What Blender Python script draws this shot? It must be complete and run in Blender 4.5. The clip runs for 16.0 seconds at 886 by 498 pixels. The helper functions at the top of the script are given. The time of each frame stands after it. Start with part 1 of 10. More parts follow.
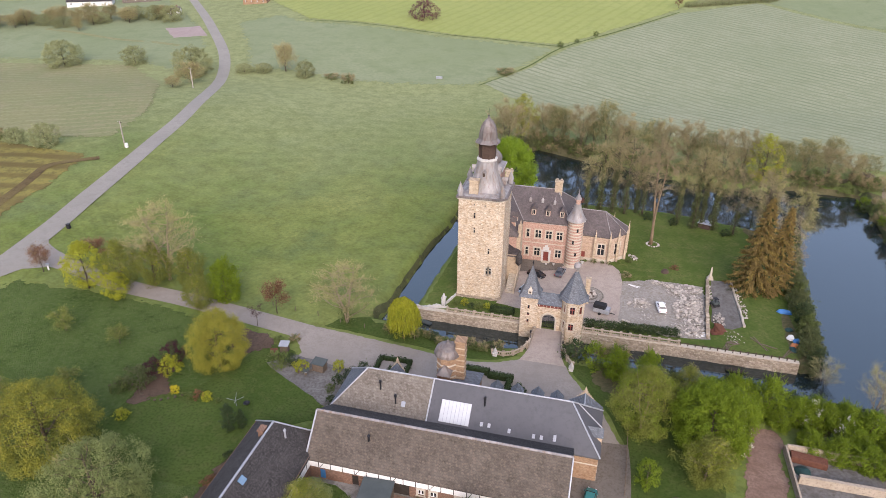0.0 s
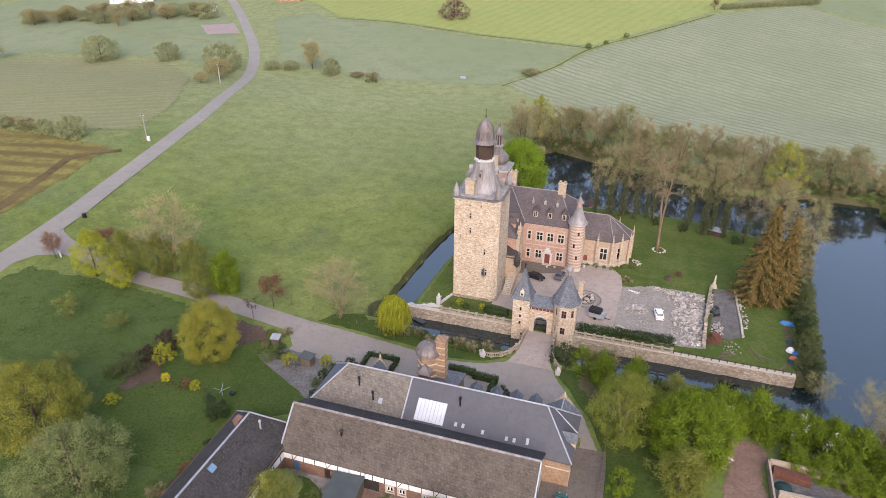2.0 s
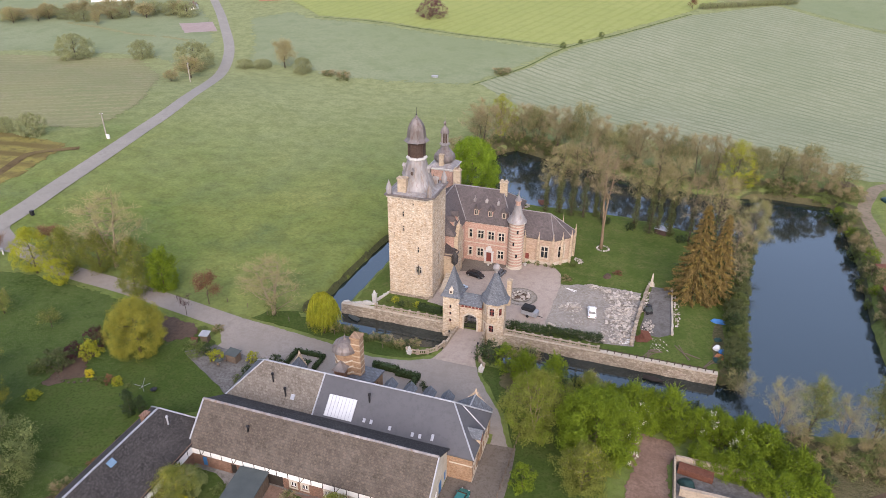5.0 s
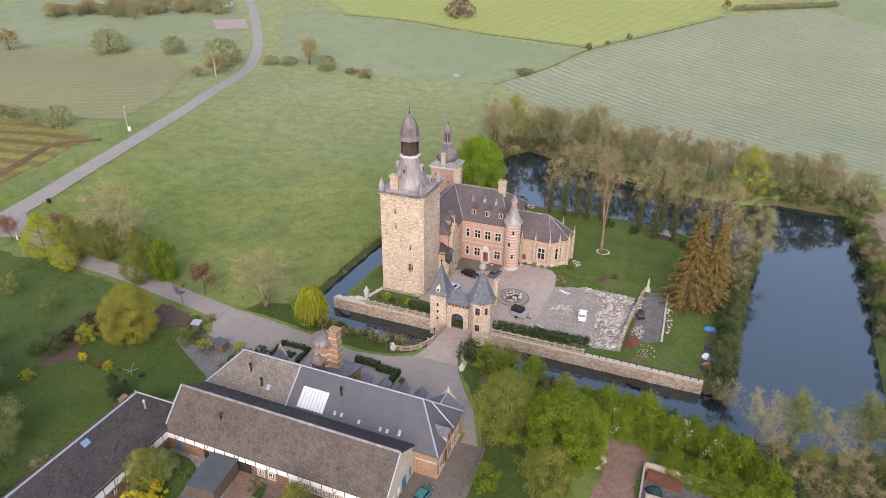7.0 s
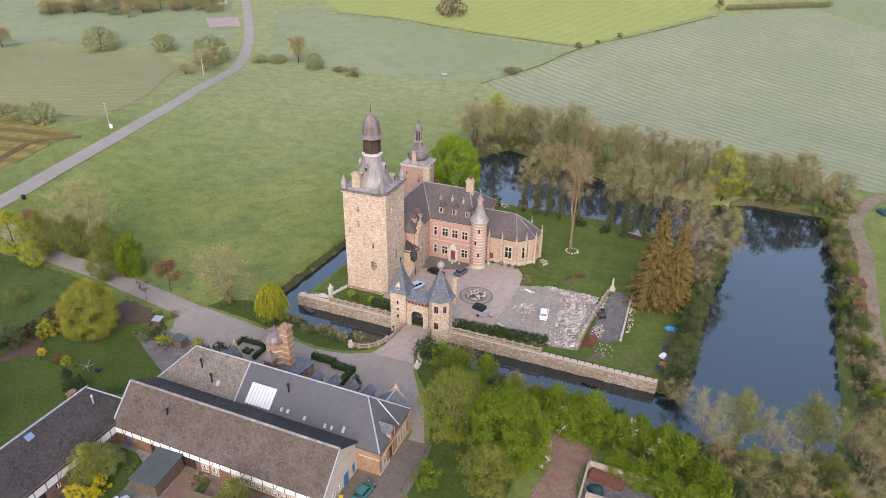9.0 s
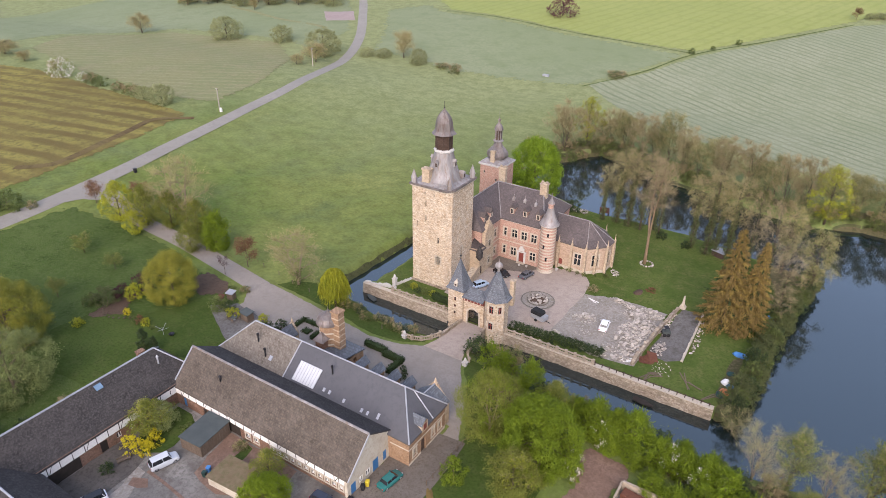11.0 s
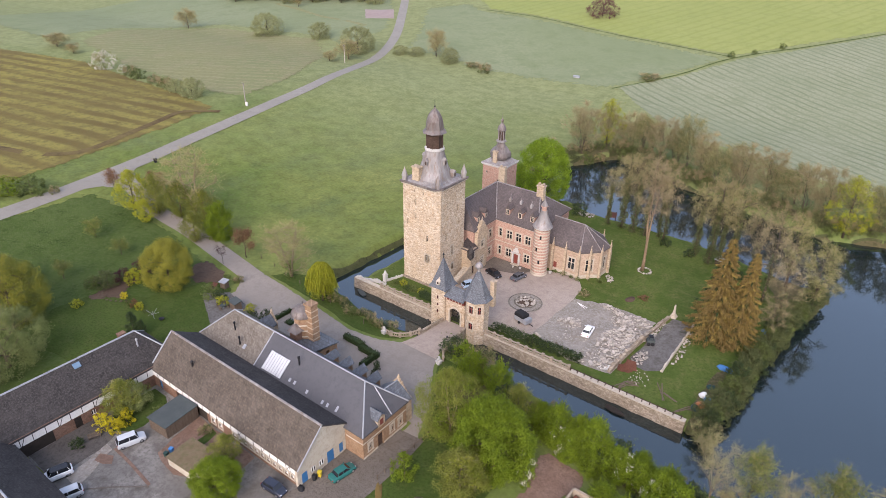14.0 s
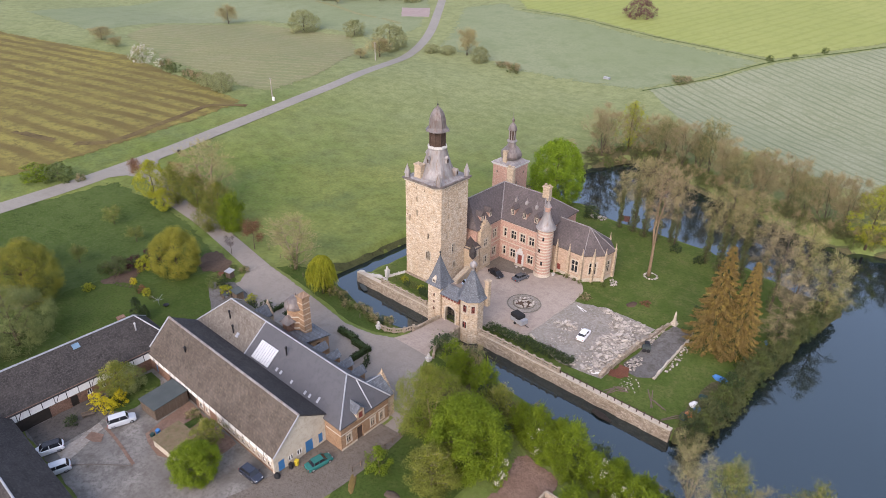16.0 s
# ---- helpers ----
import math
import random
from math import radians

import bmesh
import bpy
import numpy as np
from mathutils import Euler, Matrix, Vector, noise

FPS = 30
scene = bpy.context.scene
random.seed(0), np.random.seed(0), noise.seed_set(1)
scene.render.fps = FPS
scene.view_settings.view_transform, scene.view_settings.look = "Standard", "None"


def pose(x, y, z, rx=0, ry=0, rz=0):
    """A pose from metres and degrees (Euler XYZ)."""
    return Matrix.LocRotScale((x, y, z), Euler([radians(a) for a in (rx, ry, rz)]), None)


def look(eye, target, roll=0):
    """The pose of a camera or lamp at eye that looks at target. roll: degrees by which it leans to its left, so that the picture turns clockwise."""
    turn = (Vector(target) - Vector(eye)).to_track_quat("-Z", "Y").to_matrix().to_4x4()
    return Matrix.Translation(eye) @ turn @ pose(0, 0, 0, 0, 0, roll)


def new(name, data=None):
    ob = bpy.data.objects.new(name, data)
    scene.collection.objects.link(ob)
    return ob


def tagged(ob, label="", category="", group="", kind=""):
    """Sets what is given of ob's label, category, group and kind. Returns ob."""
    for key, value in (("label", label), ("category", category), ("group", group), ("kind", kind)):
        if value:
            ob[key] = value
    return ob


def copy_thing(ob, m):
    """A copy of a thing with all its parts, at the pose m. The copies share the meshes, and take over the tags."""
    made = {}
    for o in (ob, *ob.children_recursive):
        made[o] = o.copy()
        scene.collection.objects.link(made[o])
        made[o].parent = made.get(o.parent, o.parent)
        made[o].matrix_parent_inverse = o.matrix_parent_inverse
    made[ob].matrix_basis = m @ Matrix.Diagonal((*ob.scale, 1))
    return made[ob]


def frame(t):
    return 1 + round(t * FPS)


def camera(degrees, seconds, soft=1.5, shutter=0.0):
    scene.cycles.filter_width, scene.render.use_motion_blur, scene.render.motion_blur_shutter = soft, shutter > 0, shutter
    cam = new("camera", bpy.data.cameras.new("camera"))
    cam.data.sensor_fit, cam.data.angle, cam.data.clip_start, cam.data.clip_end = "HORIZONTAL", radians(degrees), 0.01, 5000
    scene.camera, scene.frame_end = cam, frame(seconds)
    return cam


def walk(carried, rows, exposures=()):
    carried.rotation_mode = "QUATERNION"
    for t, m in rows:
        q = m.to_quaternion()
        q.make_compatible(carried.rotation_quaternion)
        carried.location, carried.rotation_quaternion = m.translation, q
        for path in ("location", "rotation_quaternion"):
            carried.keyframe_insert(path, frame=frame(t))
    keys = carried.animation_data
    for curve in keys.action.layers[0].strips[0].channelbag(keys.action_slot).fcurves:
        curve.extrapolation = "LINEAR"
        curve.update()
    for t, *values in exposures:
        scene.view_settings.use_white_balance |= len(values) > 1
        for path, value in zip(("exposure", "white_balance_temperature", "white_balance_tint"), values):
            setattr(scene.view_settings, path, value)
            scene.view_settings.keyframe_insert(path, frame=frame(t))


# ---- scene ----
cam = camera(68.1, 16.0, 0.75)
METRES, EYE, TILT, LEAN, TURN = 74.0, 77.6, 0.0, 0.0, 14.2
ROWS = [
    (0.0, 0.0, 0.0, 0.0, 0.19, -27.42, -0.37),
    (0.5, 0.0294, -0.0004, 0.0004, 2.98, -27.45, -0.4),
    (1.0, 0.061, -0.0004, 0.0011, 3.82, -27.46, -0.37),
    (1.5, 0.0905, 0.0002, 0.0015, 3.84, -27.48, -0.4),
    (2.0, 0.1211, 0.0007, 0.002, 3.84, -27.48, -0.41),
    (2.5, 0.1523, 0.001, 0.0021, 3.84, -27.48, -0.42),
    (3.0, 0.1841, 0.0017, 0.0025, 3.86, -27.5, -0.45),
    (3.5, 0.2165, 0.002, 0.0029, 3.86, -27.51, -0.46),
    (4.0, 0.249, 0.0026, 0.0033, 3.87, -27.53, -0.48),
    (4.5, 0.2816, 0.0031, 0.0037, 3.87, -27.53, -0.51),
    (5.0, 0.3147, 0.0037, 0.0043, 3.88, -27.55, -0.53),
    (7.5, 0.4793, 0.0105, 0.0075, 7.92, -27.68, -0.62),
    (8.0, 0.5109, 0.0138, 0.0079, 7.93, -27.71, -0.63),
    (8.5, 0.5407, 0.0168, 0.0084, 7.95, -27.74, -0.66),
    (9.0, 0.5727, 0.02, 0.0091, 8.04, -27.76, -0.68),
    (9.5, 0.6025, 0.0234, 0.0098, 9.47, -27.82, -0.73),
    (10.0, 0.6315, 0.0286, 0.0099, 13.88, -27.89, -0.75),
    (12.5, 0.7763, 0.0688, 0.0123, 21.07, -28.04, -0.77),
    (13.0, 0.8073, 0.0805, 0.013, 23.12, -28.08, -0.72),
    (13.5, 0.8353, 0.0913, 0.0134, 23.22, -28.09, -0.72),
    (14.0, 0.8638, 0.1022, 0.0136, 23.24, -28.11, -0.73),
    (14.5, 0.8929, 0.1137, 0.0139, 23.27, -28.13, -0.74),
    (15.0, 0.9224, 0.1251, 0.014, 23.29, -28.16, -0.75),
    (15.5, 0.9512, 0.1363, 0.0144, 23.65, -28.18, -0.78),
    (16.0, 0.9778, 0.1484, 0.0146, 27.34, -28.24, -0.78),
]
walk(cam, [(t, pose(0, 0, EYE, TILT, LEAN, TURN) @ pose(METRES * x, METRES * y, METRES * z, 90 + pitch, roll, yaw)) for t, x, y, z, yaw, pitch, roll in ROWS], exposures=[(0.0, 1.04, 6150, 19.0), (16.0, 1.04, 6150, 19.0)])

# ---- daylight: thin high cloud at dawn, a low soft sun ----
world = bpy.data.worlds.new("sky")
scene.world = world
world.use_nodes = True
_wn = world.node_tree
_sky = _wn.nodes.new("ShaderNodeTexSky")
_sky.sky_type = "NISHITA"
_sky.sun_disc = False
_sky.sun_elevation = radians(32)
_sky.sun_rotation = radians(160)
_sky.dust_density = 3.0
_sky.air_density = 1.0
_veil = _wn.nodes.new("ShaderNodeMix")   # thin even cloud before the blue
_veil.data_type = "RGBA"
_veil.inputs["Factor"].default_value = 0.42
_veil.inputs[7].default_value = (4.3, 4.9, 5.9, 1)
_wn.links.new(_sky.outputs["Color"], _veil.inputs[6])
_wn.links.new(_veil.outputs[2], _wn.nodes["Background"].inputs["Color"])
_wn.nodes["Background"].inputs["Strength"].default_value = 0.15
SUN_AZ, SUN_EL = 160.0, 32.0   # compass bearing (y is north, x is east) and height
sun_data = bpy.data.lights.new("sun", "SUN")
sun_data.energy, sun_data.angle, sun_data.color = 1.9, radians(45), (1.0, 0.87, 0.74)
sun = new("sun", sun_data)
_a, _e = radians(SUN_AZ), radians(SUN_EL)
_dir = Vector((math.sin(_a) * math.cos(_e), math.cos(_a) * math.cos(_e), math.sin(_e)))
sun.matrix_world = look(_dir * 300, (0, 0, 0))

# ---- materials ----


def mat(name, a, b, c=None, s1=0.15, s2=2.0, rough=0.85, bump=0.3, bump_scale=8.0, metal=0.0, brick=None, joint=None,
        island=0.0, rand=0.0, waves=None, spec=0.2, bump_dist=0.05, stretch=(1, 1, 1), translucent=0.0, fine=None, ior=1.5, haze=None, soft=False, courses=0.9):
    """Two tones a and b in large patches, c in small flecks; optional courses of blocks, rows, and piece-by-piece variation."""
    m = bpy.data.materials.new(name)
    m.use_nodes = True
    t = m.node_tree
    N, L = t.nodes.new, t.links.new
    out = t.nodes["Principled BSDF"]
    tc = N("ShaderNodeTexCoord")
    mp = N("ShaderNodeMapping")
    mp.inputs["Scale"].default_value = stretch
    L(tc.outputs["Object"], mp.inputs["Vector"])

    def nz(scale, detail=4.0, rgh=0.6):
        n = N("ShaderNodeTexNoise")
        n.inputs["Scale"].default_value, n.inputs["Detail"].default_value, n.inputs["Roughness"].default_value = scale, detail, rgh
        L(mp.outputs["Vector"], n.inputs["Vector"])
        return n.outputs["Fac"]

    def ramp(fac, lo, hi):
        r = N("ShaderNodeMapRange")
        r.inputs["From Min"].default_value, r.inputs["From Max"].default_value = lo, hi
        L(fac, r.inputs["Value"])
        return r.outputs["Result"]

    def mix(fac, x, y, kind="MIX"):
        q = N("ShaderNodeMix")
        q.data_type, q.blend_type = "RGBA", kind
        for v, i in ((fac, "Factor"), (x, 6), (y, 7)):
            if isinstance(v, (int, float)):
                q.inputs[i].default_value = v
            elif isinstance(v, tuple):
                q.inputs[i].default_value = (*v, 1)
            else:
                L(v, q.inputs[i])
        return q.outputs[2]

    col = mix(ramp(nz(s1), 0.35, 0.65), tuple(a), tuple(b))
    if waves:
        wl, angle, tone, amount, bend, *band = waves
        rot = N("ShaderNodeMapping")
        rot.inputs["Rotation"].default_value = (0, 0, radians(angle))
        L(tc.outputs["Object"], rot.inputs["Vector"])
        w = N("ShaderNodeTexWave")
        w.inputs["Scale"].default_value = 0.314 / wl
        w.inputs["Distortion"].default_value, w.inputs["Detail"].default_value, w.inputs["Detail Scale"].default_value = bend, 2.5, 0.9
        L(rot.outputs["Vector"], w.inputs["Vector"])
        k = N("ShaderNodeMath")
        k.operation = "MULTIPLY"
        L(ramp(w.outputs["Fac"], *(band or (0.62, 0.97))), k.inputs[0])
        L(ramp(nz(0.05), 0.15, 0.6), k.inputs[1])
        k2 = N("ShaderNodeMath")
        k2.operation = "MULTIPLY"
        L(k.outputs[0], k2.inputs[0])
        k2.inputs[1].default_value = amount
        col = mix(k2.outputs[0], col, tuple(tone))
    if c:
        col = mix(ramp(nz(s2, 5.0, 0.7), 0.48, 0.72), col, tuple(c))
    if fine:
        col = mix(ramp(nz(fine[1], 3.0, 0.75), 0.45, 0.7), col, tuple(fine[0]))
    if haze:   # distance haze put into the colour: greyer towards the foot of the hill
        tone, y0, y1 = haze
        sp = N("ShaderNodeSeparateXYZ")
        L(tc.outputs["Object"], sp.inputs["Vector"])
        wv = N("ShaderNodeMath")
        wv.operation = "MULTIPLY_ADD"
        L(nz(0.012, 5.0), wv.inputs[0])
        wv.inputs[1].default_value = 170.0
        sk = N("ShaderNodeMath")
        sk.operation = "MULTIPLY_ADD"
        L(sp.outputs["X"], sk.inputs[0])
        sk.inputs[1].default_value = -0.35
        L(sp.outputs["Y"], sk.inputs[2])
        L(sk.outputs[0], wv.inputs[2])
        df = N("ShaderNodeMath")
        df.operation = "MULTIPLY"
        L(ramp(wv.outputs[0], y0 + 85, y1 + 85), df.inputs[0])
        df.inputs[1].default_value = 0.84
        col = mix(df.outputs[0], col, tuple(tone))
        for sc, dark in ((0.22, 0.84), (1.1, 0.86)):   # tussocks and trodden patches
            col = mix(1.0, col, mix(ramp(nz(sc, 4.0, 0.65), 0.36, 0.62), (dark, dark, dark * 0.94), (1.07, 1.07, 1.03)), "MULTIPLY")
    height = nz(bump_scale, 5.0)
    if brick:
        bw, bh = brick
        sx = N("ShaderNodeSeparateXYZ")
        L(tc.outputs["Object"], sx.inputs["Vector"])
        ad = N("ShaderNodeMath")
        L(sx.outputs["X"], ad.inputs[0])
        L(sx.outputs["Y"], ad.inputs[1])
        cb = N("ShaderNodeCombineXYZ")
        L(ad.outputs[0], cb.inputs["X"])
        L(sx.outputs["Z"], cb.inputs["Y"])
        br = N("ShaderNodeTexBrick")
        br.inputs["Scale"].default_value = 1.0
        br.inputs["Brick Width"].default_value, br.inputs["Row Height"].default_value = bw, bh
        br.inputs["Mortar Size"].default_value, br.inputs["Bias"].default_value = min(0.02, bh * 0.1), 0.0
        br.inputs["Color1"].default_value, br.inputs["Color2"].default_value = (0.68, 0.665, 0.64, 1), (1.22, 1.22, 1.22, 1)
        br.inputs["Mortar"].default_value = (*(joint or (0.8, 0.8, 0.8)), 1)
        L(cb.outputs["Vector"], br.inputs["Vector"])
        col = mix(courses, col, br.outputs["Color"], "MULTIPLY")
    for amount, node, socket in ((island, "ShaderNodeNewGeometry", "Random Per Island"), (rand, "ShaderNodeObjectInfo", "Random")):
        if amount:
            g = N(node)
            r = N("ShaderNodeMapRange")
            r.inputs["To Min"].default_value, r.inputs["To Max"].default_value = 1 - amount, 1 + amount
            L(g.outputs[socket], r.inputs["Value"])
            v = N("ShaderNodeHueSaturation")
            L(r.outputs["Result"], v.inputs["Value"])
            L(col, v.inputs["Color"])
            col = v.outputs["Color"]
    L(col, out.inputs["Base Color"])
    out.inputs["Roughness"].default_value, out.inputs["Metallic"].default_value = rough, metal
    out.inputs["Specular IOR Level"].default_value, out.inputs["IOR"].default_value = spec, ior
    if bump:
        bp = N("ShaderNodeBump")
        bp.inputs["Strength"].default_value, bp.inputs["Distance"].default_value = bump, bump_dist
        L(height, bp.inputs["Height"])
        L(bp.outputs["Normal"], out.inputs["Normal"])
    if soft:   # a border where one growth thins out over the next
        at = N("ShaderNodeAttribute")
        at.attribute_name = "edge"
        ad2 = N("ShaderNodeMath")
        L(at.outputs["Fac"], ad2.inputs[0])
        L(nz(0.4, 3.0, 0.6), ad2.inputs[1])
        ms = N("ShaderNodeMixShader")
        L(ramp(ad2.outputs[0], 0.73, 0.75), ms.inputs[0])
        tp = N("ShaderNodeBsdfTransparent")
        L(tp.outputs[0], ms.inputs[1])
        L(out.outputs[0], ms.inputs[2])
        L(ms.outputs[0], t.nodes["Material Output"].inputs["Surface"])
    if translucent:
        tr = N("ShaderNodeBsdfTranslucent")
        L(col, tr.inputs["Color"])
        ms = N("ShaderNodeMixShader")
        ms.inputs[0].default_value = translucent
        L(out.outputs[0], ms.inputs[1])
        L(tr.outputs[0], ms.inputs[2])
        L(ms.outputs[0], t.nodes["Material Output"].inputs["Surface"])
    return m


# base colour pales and greys with distance, standing in for haze
MEADOW = mat("meadow_grass", (0.088, 0.128, 0.032), (0.165, 0.182, 0.060), (0.092, 0.12, 0.05), s1=0.022, s2=0.06, haze=((0.20, 0.218, 0.115), 175, 310), fine=((0.112, 0.135, 0.046), 0.7), bump=0.4, bump_scale=1.6, bump_dist=0.3, spec=0.03)
LAWN_BRIGHT = mat("island_lawn_grass", (0.052, 0.080, 0.017), (0.085, 0.108, 0.028), (0.105, 0.108, 0.038), s1=0.11, s2=0.45, fine=((0.042, 0.064, 0.014), 2.2), bump=0.6, bump_scale=5, bump_dist=0.08, spec=0.03)
LAWN = mat("mown_lawn", (0.040, 0.063, 0.014), (0.060, 0.084, 0.021), (0.070, 0.080, 0.026), s1=0.1, s2=0.45, fine=((0.031, 0.05, 0.011), 2.2), bump=0.6, bump_scale=5, bump_dist=0.08, spec=0.03)
ROUGH_GRASS = mat("rough_grass", (0.043, 0.071, 0.015), (0.070, 0.098, 0.028), (0.032, 0.053, 0.012), s1=0.05, s2=0.3, fine=((0.08, 0.10, 0.035), 1.4), bump=1.0, bump_scale=3, bump_dist=0.3, spec=0.03)
ROUGH_GRASS_SOFT = mat("thinning_rough_grass", (0.043, 0.071, 0.015), (0.070, 0.098, 0.028), (0.032, 0.053, 0.012), s1=0.05, s2=0.3, fine=((0.08, 0.10, 0.035), 1.4), bump=1.0, bump_scale=3, bump_dist=0.3, spec=0.03, soft=True)
# mown crop, its whitish tone painted in for the haze before it
HAZED_FIELD = mat("hazed_crop", (0.192, 0.21, 0.132), (0.231, 0.24, 0.159), (0.165, 0.18, 0.105), s1=0.02, s2=0.14, waves=(4.3, 122, (0.098, 0.118, 0.058), 0.72, 2.4), fine=((0.15, 0.168, 0.096), 1.2), bump=0.3, bump_scale=2, bump_dist=0.2, spec=0.05)
HAZED_FIELD_SOFT = mat("thinning_hazed_crop", (0.192, 0.21, 0.132), (0.231, 0.24, 0.159), (0.165, 0.18, 0.105), s1=0.02, s2=0.14, waves=(4.3, 122, (0.098, 0.118, 0.058), 0.72, 2.4), fine=((0.15, 0.168, 0.096), 1.2), bump=0.3, bump_scale=2, bump_dist=0.2, spec=0.05, soft=True)
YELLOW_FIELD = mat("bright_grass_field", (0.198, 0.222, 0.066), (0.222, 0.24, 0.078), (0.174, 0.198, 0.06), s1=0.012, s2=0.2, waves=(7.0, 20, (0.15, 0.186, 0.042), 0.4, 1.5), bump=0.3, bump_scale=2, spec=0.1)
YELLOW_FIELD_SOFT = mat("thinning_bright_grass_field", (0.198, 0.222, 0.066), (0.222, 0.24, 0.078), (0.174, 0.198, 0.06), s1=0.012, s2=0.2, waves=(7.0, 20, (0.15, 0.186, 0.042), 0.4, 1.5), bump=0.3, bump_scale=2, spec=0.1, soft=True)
# far grass in grey-green, with the haze mixed into its base colour
FAR_GRASS = mat("hazed_meadow", (0.155, 0.182, 0.096), (0.188, 0.208, 0.122), (0.132, 0.158, 0.08), s1=0.012, s2=0.1, fine=((0.148, 0.172, 0.092), 0.6), bump=0.25, bump_scale=2, bump_dist=0.2, spec=0.05)
FAR_GRASS_SOFT = mat("thinning_hazed_meadow", (0.155, 0.182, 0.096), (0.188, 0.208, 0.122), (0.132, 0.158, 0.08), s1=0.012, s2=0.1, fine=((0.148, 0.172, 0.092), 0.6), bump=0.25, bump_scale=2, bump_dist=0.2, spec=0.05, soft=True)
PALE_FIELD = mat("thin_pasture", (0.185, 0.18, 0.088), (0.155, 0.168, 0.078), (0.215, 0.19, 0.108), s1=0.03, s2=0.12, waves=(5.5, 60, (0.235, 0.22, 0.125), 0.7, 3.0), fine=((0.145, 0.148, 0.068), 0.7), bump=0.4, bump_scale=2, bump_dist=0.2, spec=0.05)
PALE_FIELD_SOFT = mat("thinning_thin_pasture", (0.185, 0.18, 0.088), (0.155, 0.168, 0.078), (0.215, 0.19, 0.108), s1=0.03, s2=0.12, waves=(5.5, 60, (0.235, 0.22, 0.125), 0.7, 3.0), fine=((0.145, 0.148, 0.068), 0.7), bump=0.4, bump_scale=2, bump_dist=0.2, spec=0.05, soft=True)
PLOUGH = mat("stubble_field", (0.205, 0.180, 0.052), (0.165, 0.142, 0.045), (0.125, 0.10, 0.038), s1=0.02, s2=0.06, waves=(8.5, 80, (0.090, 0.064, 0.028), 0.8, 2.2, 0.3, 0.85), fine=((0.108, 0.09, 0.034), 0.4), bump=0.6, bump_scale=2, bump_dist=0.3, spec=0.03)
PLOUGH_SOFT = mat("thinning_stubble_field", (0.205, 0.180, 0.052), (0.165, 0.142, 0.045), (0.125, 0.10, 0.038), s1=0.02, s2=0.06, waves=(8.5, 80, (0.090, 0.064, 0.028), 0.8, 2.2, 0.3, 0.85), fine=((0.108, 0.09, 0.034), 0.4), bump=0.6, bump_scale=2, bump_dist=0.3, spec=0.03, soft=True)
HEADLAND = mat("turned_earth", (0.095, 0.068, 0.032), (0.13, 0.10, 0.042), (0.06, 0.045, 0.024), s1=0.06, s2=0.3, bump=0.7, bump_scale=2, bump_dist=0.3, spec=0.05)
SOIL = mat("bare_soil", (0.063, 0.041, 0.027), (0.09, 0.06, 0.042), (0.048, 0.033, 0.021), s1=0.2, s2=1.5, bump=0.8, bump_scale=3, bump_dist=0.2)
SOIL_SOFT = mat("thinning_bare_soil", (0.063, 0.041, 0.027), (0.09, 0.06, 0.042), (0.048, 0.033, 0.021), s1=0.2, s2=1.5, bump=0.8, bump_scale=3, bump_dist=0.2, soft=True)
MUD = mat("trodden_mud", (0.155, 0.098, 0.07), (0.2, 0.135, 0.10), (0.105, 0.066, 0.046), s1=0.15, s2=0.7, fine=((0.13, 0.083, 0.06), 2.0), bump=0.6, bump_scale=2, bump_dist=0.2)
MUD_SOFT = mat("thinning_trodden_mud", (0.155, 0.098, 0.07), (0.2, 0.135, 0.10), (0.105, 0.066, 0.046), s1=0.15, s2=0.7, fine=((0.13, 0.083, 0.06), 2.0), bump=0.6, bump_scale=2, bump_dist=0.2, soft=True)
TRACK = mat("earth_track", (0.15, 0.118, 0.080), (0.19, 0.152, 0.106), (0.09, 0.085, 0.04), s1=0.12, s2=0.6, bump=0.5, bump_scale=2, bump_dist=0.15)
ARENA = mat("arena_sand", (0.24, 0.186, 0.168), (0.264, 0.21, 0.192), (0.216, 0.168, 0.15), s1=0.1, s2=0.5, bump=0.3)
ASPHALT = mat("worn_asphalt", (0.205, 0.190, 0.163), (0.235, 0.218, 0.188), (0.175, 0.162, 0.138), s1=0.08, s2=0.5, fine=((0.185, 0.17, 0.146), 3.0), bump=0.15, bump_scale=15)
FORECOURT = mat("pinkish_worn_asphalt", (0.205, 0.180, 0.154), (0.235, 0.208, 0.180), (0.172, 0.150, 0.128), s1=0.08, s2=0.5, fine=((0.185, 0.162, 0.139), 3.0), bump=0.15, bump_scale=15)
GRAVEL = mat("fine_gravel", (0.275, 0.225, 0.188), (0.32, 0.266, 0.222), (0.215, 0.173, 0.142), s1=0.1, s2=0.6, fine=((0.24, 0.197, 0.165), 3.0), bump=0.4, bump_scale=10)
COBBLE_DARK = mat("dark_yard_cobbles", (0.070, 0.061, 0.053), (0.096, 0.085, 0.074), (0.045, 0.039, 0.032), s1=0.2, s2=2.0, bump=0.8, bump_scale=4, bump_dist=0.12)
COBBLE = mat("old_cobbles", (0.112, 0.094, 0.076), (0.142, 0.121, 0.1), (0.072, 0.061, 0.046), s1=0.2, s2=2.5, bump=0.8, bump_scale=4, bump_dist=0.12)
CONCRETE = mat("stained_concrete", (0.098, 0.092, 0.086), (0.148, 0.14, 0.13), (0.058, 0.05, 0.04), s1=0.12, s2=0.4, fine=((0.073, 0.065, 0.056), 2.0), bump=0.3, bump_scale=6)
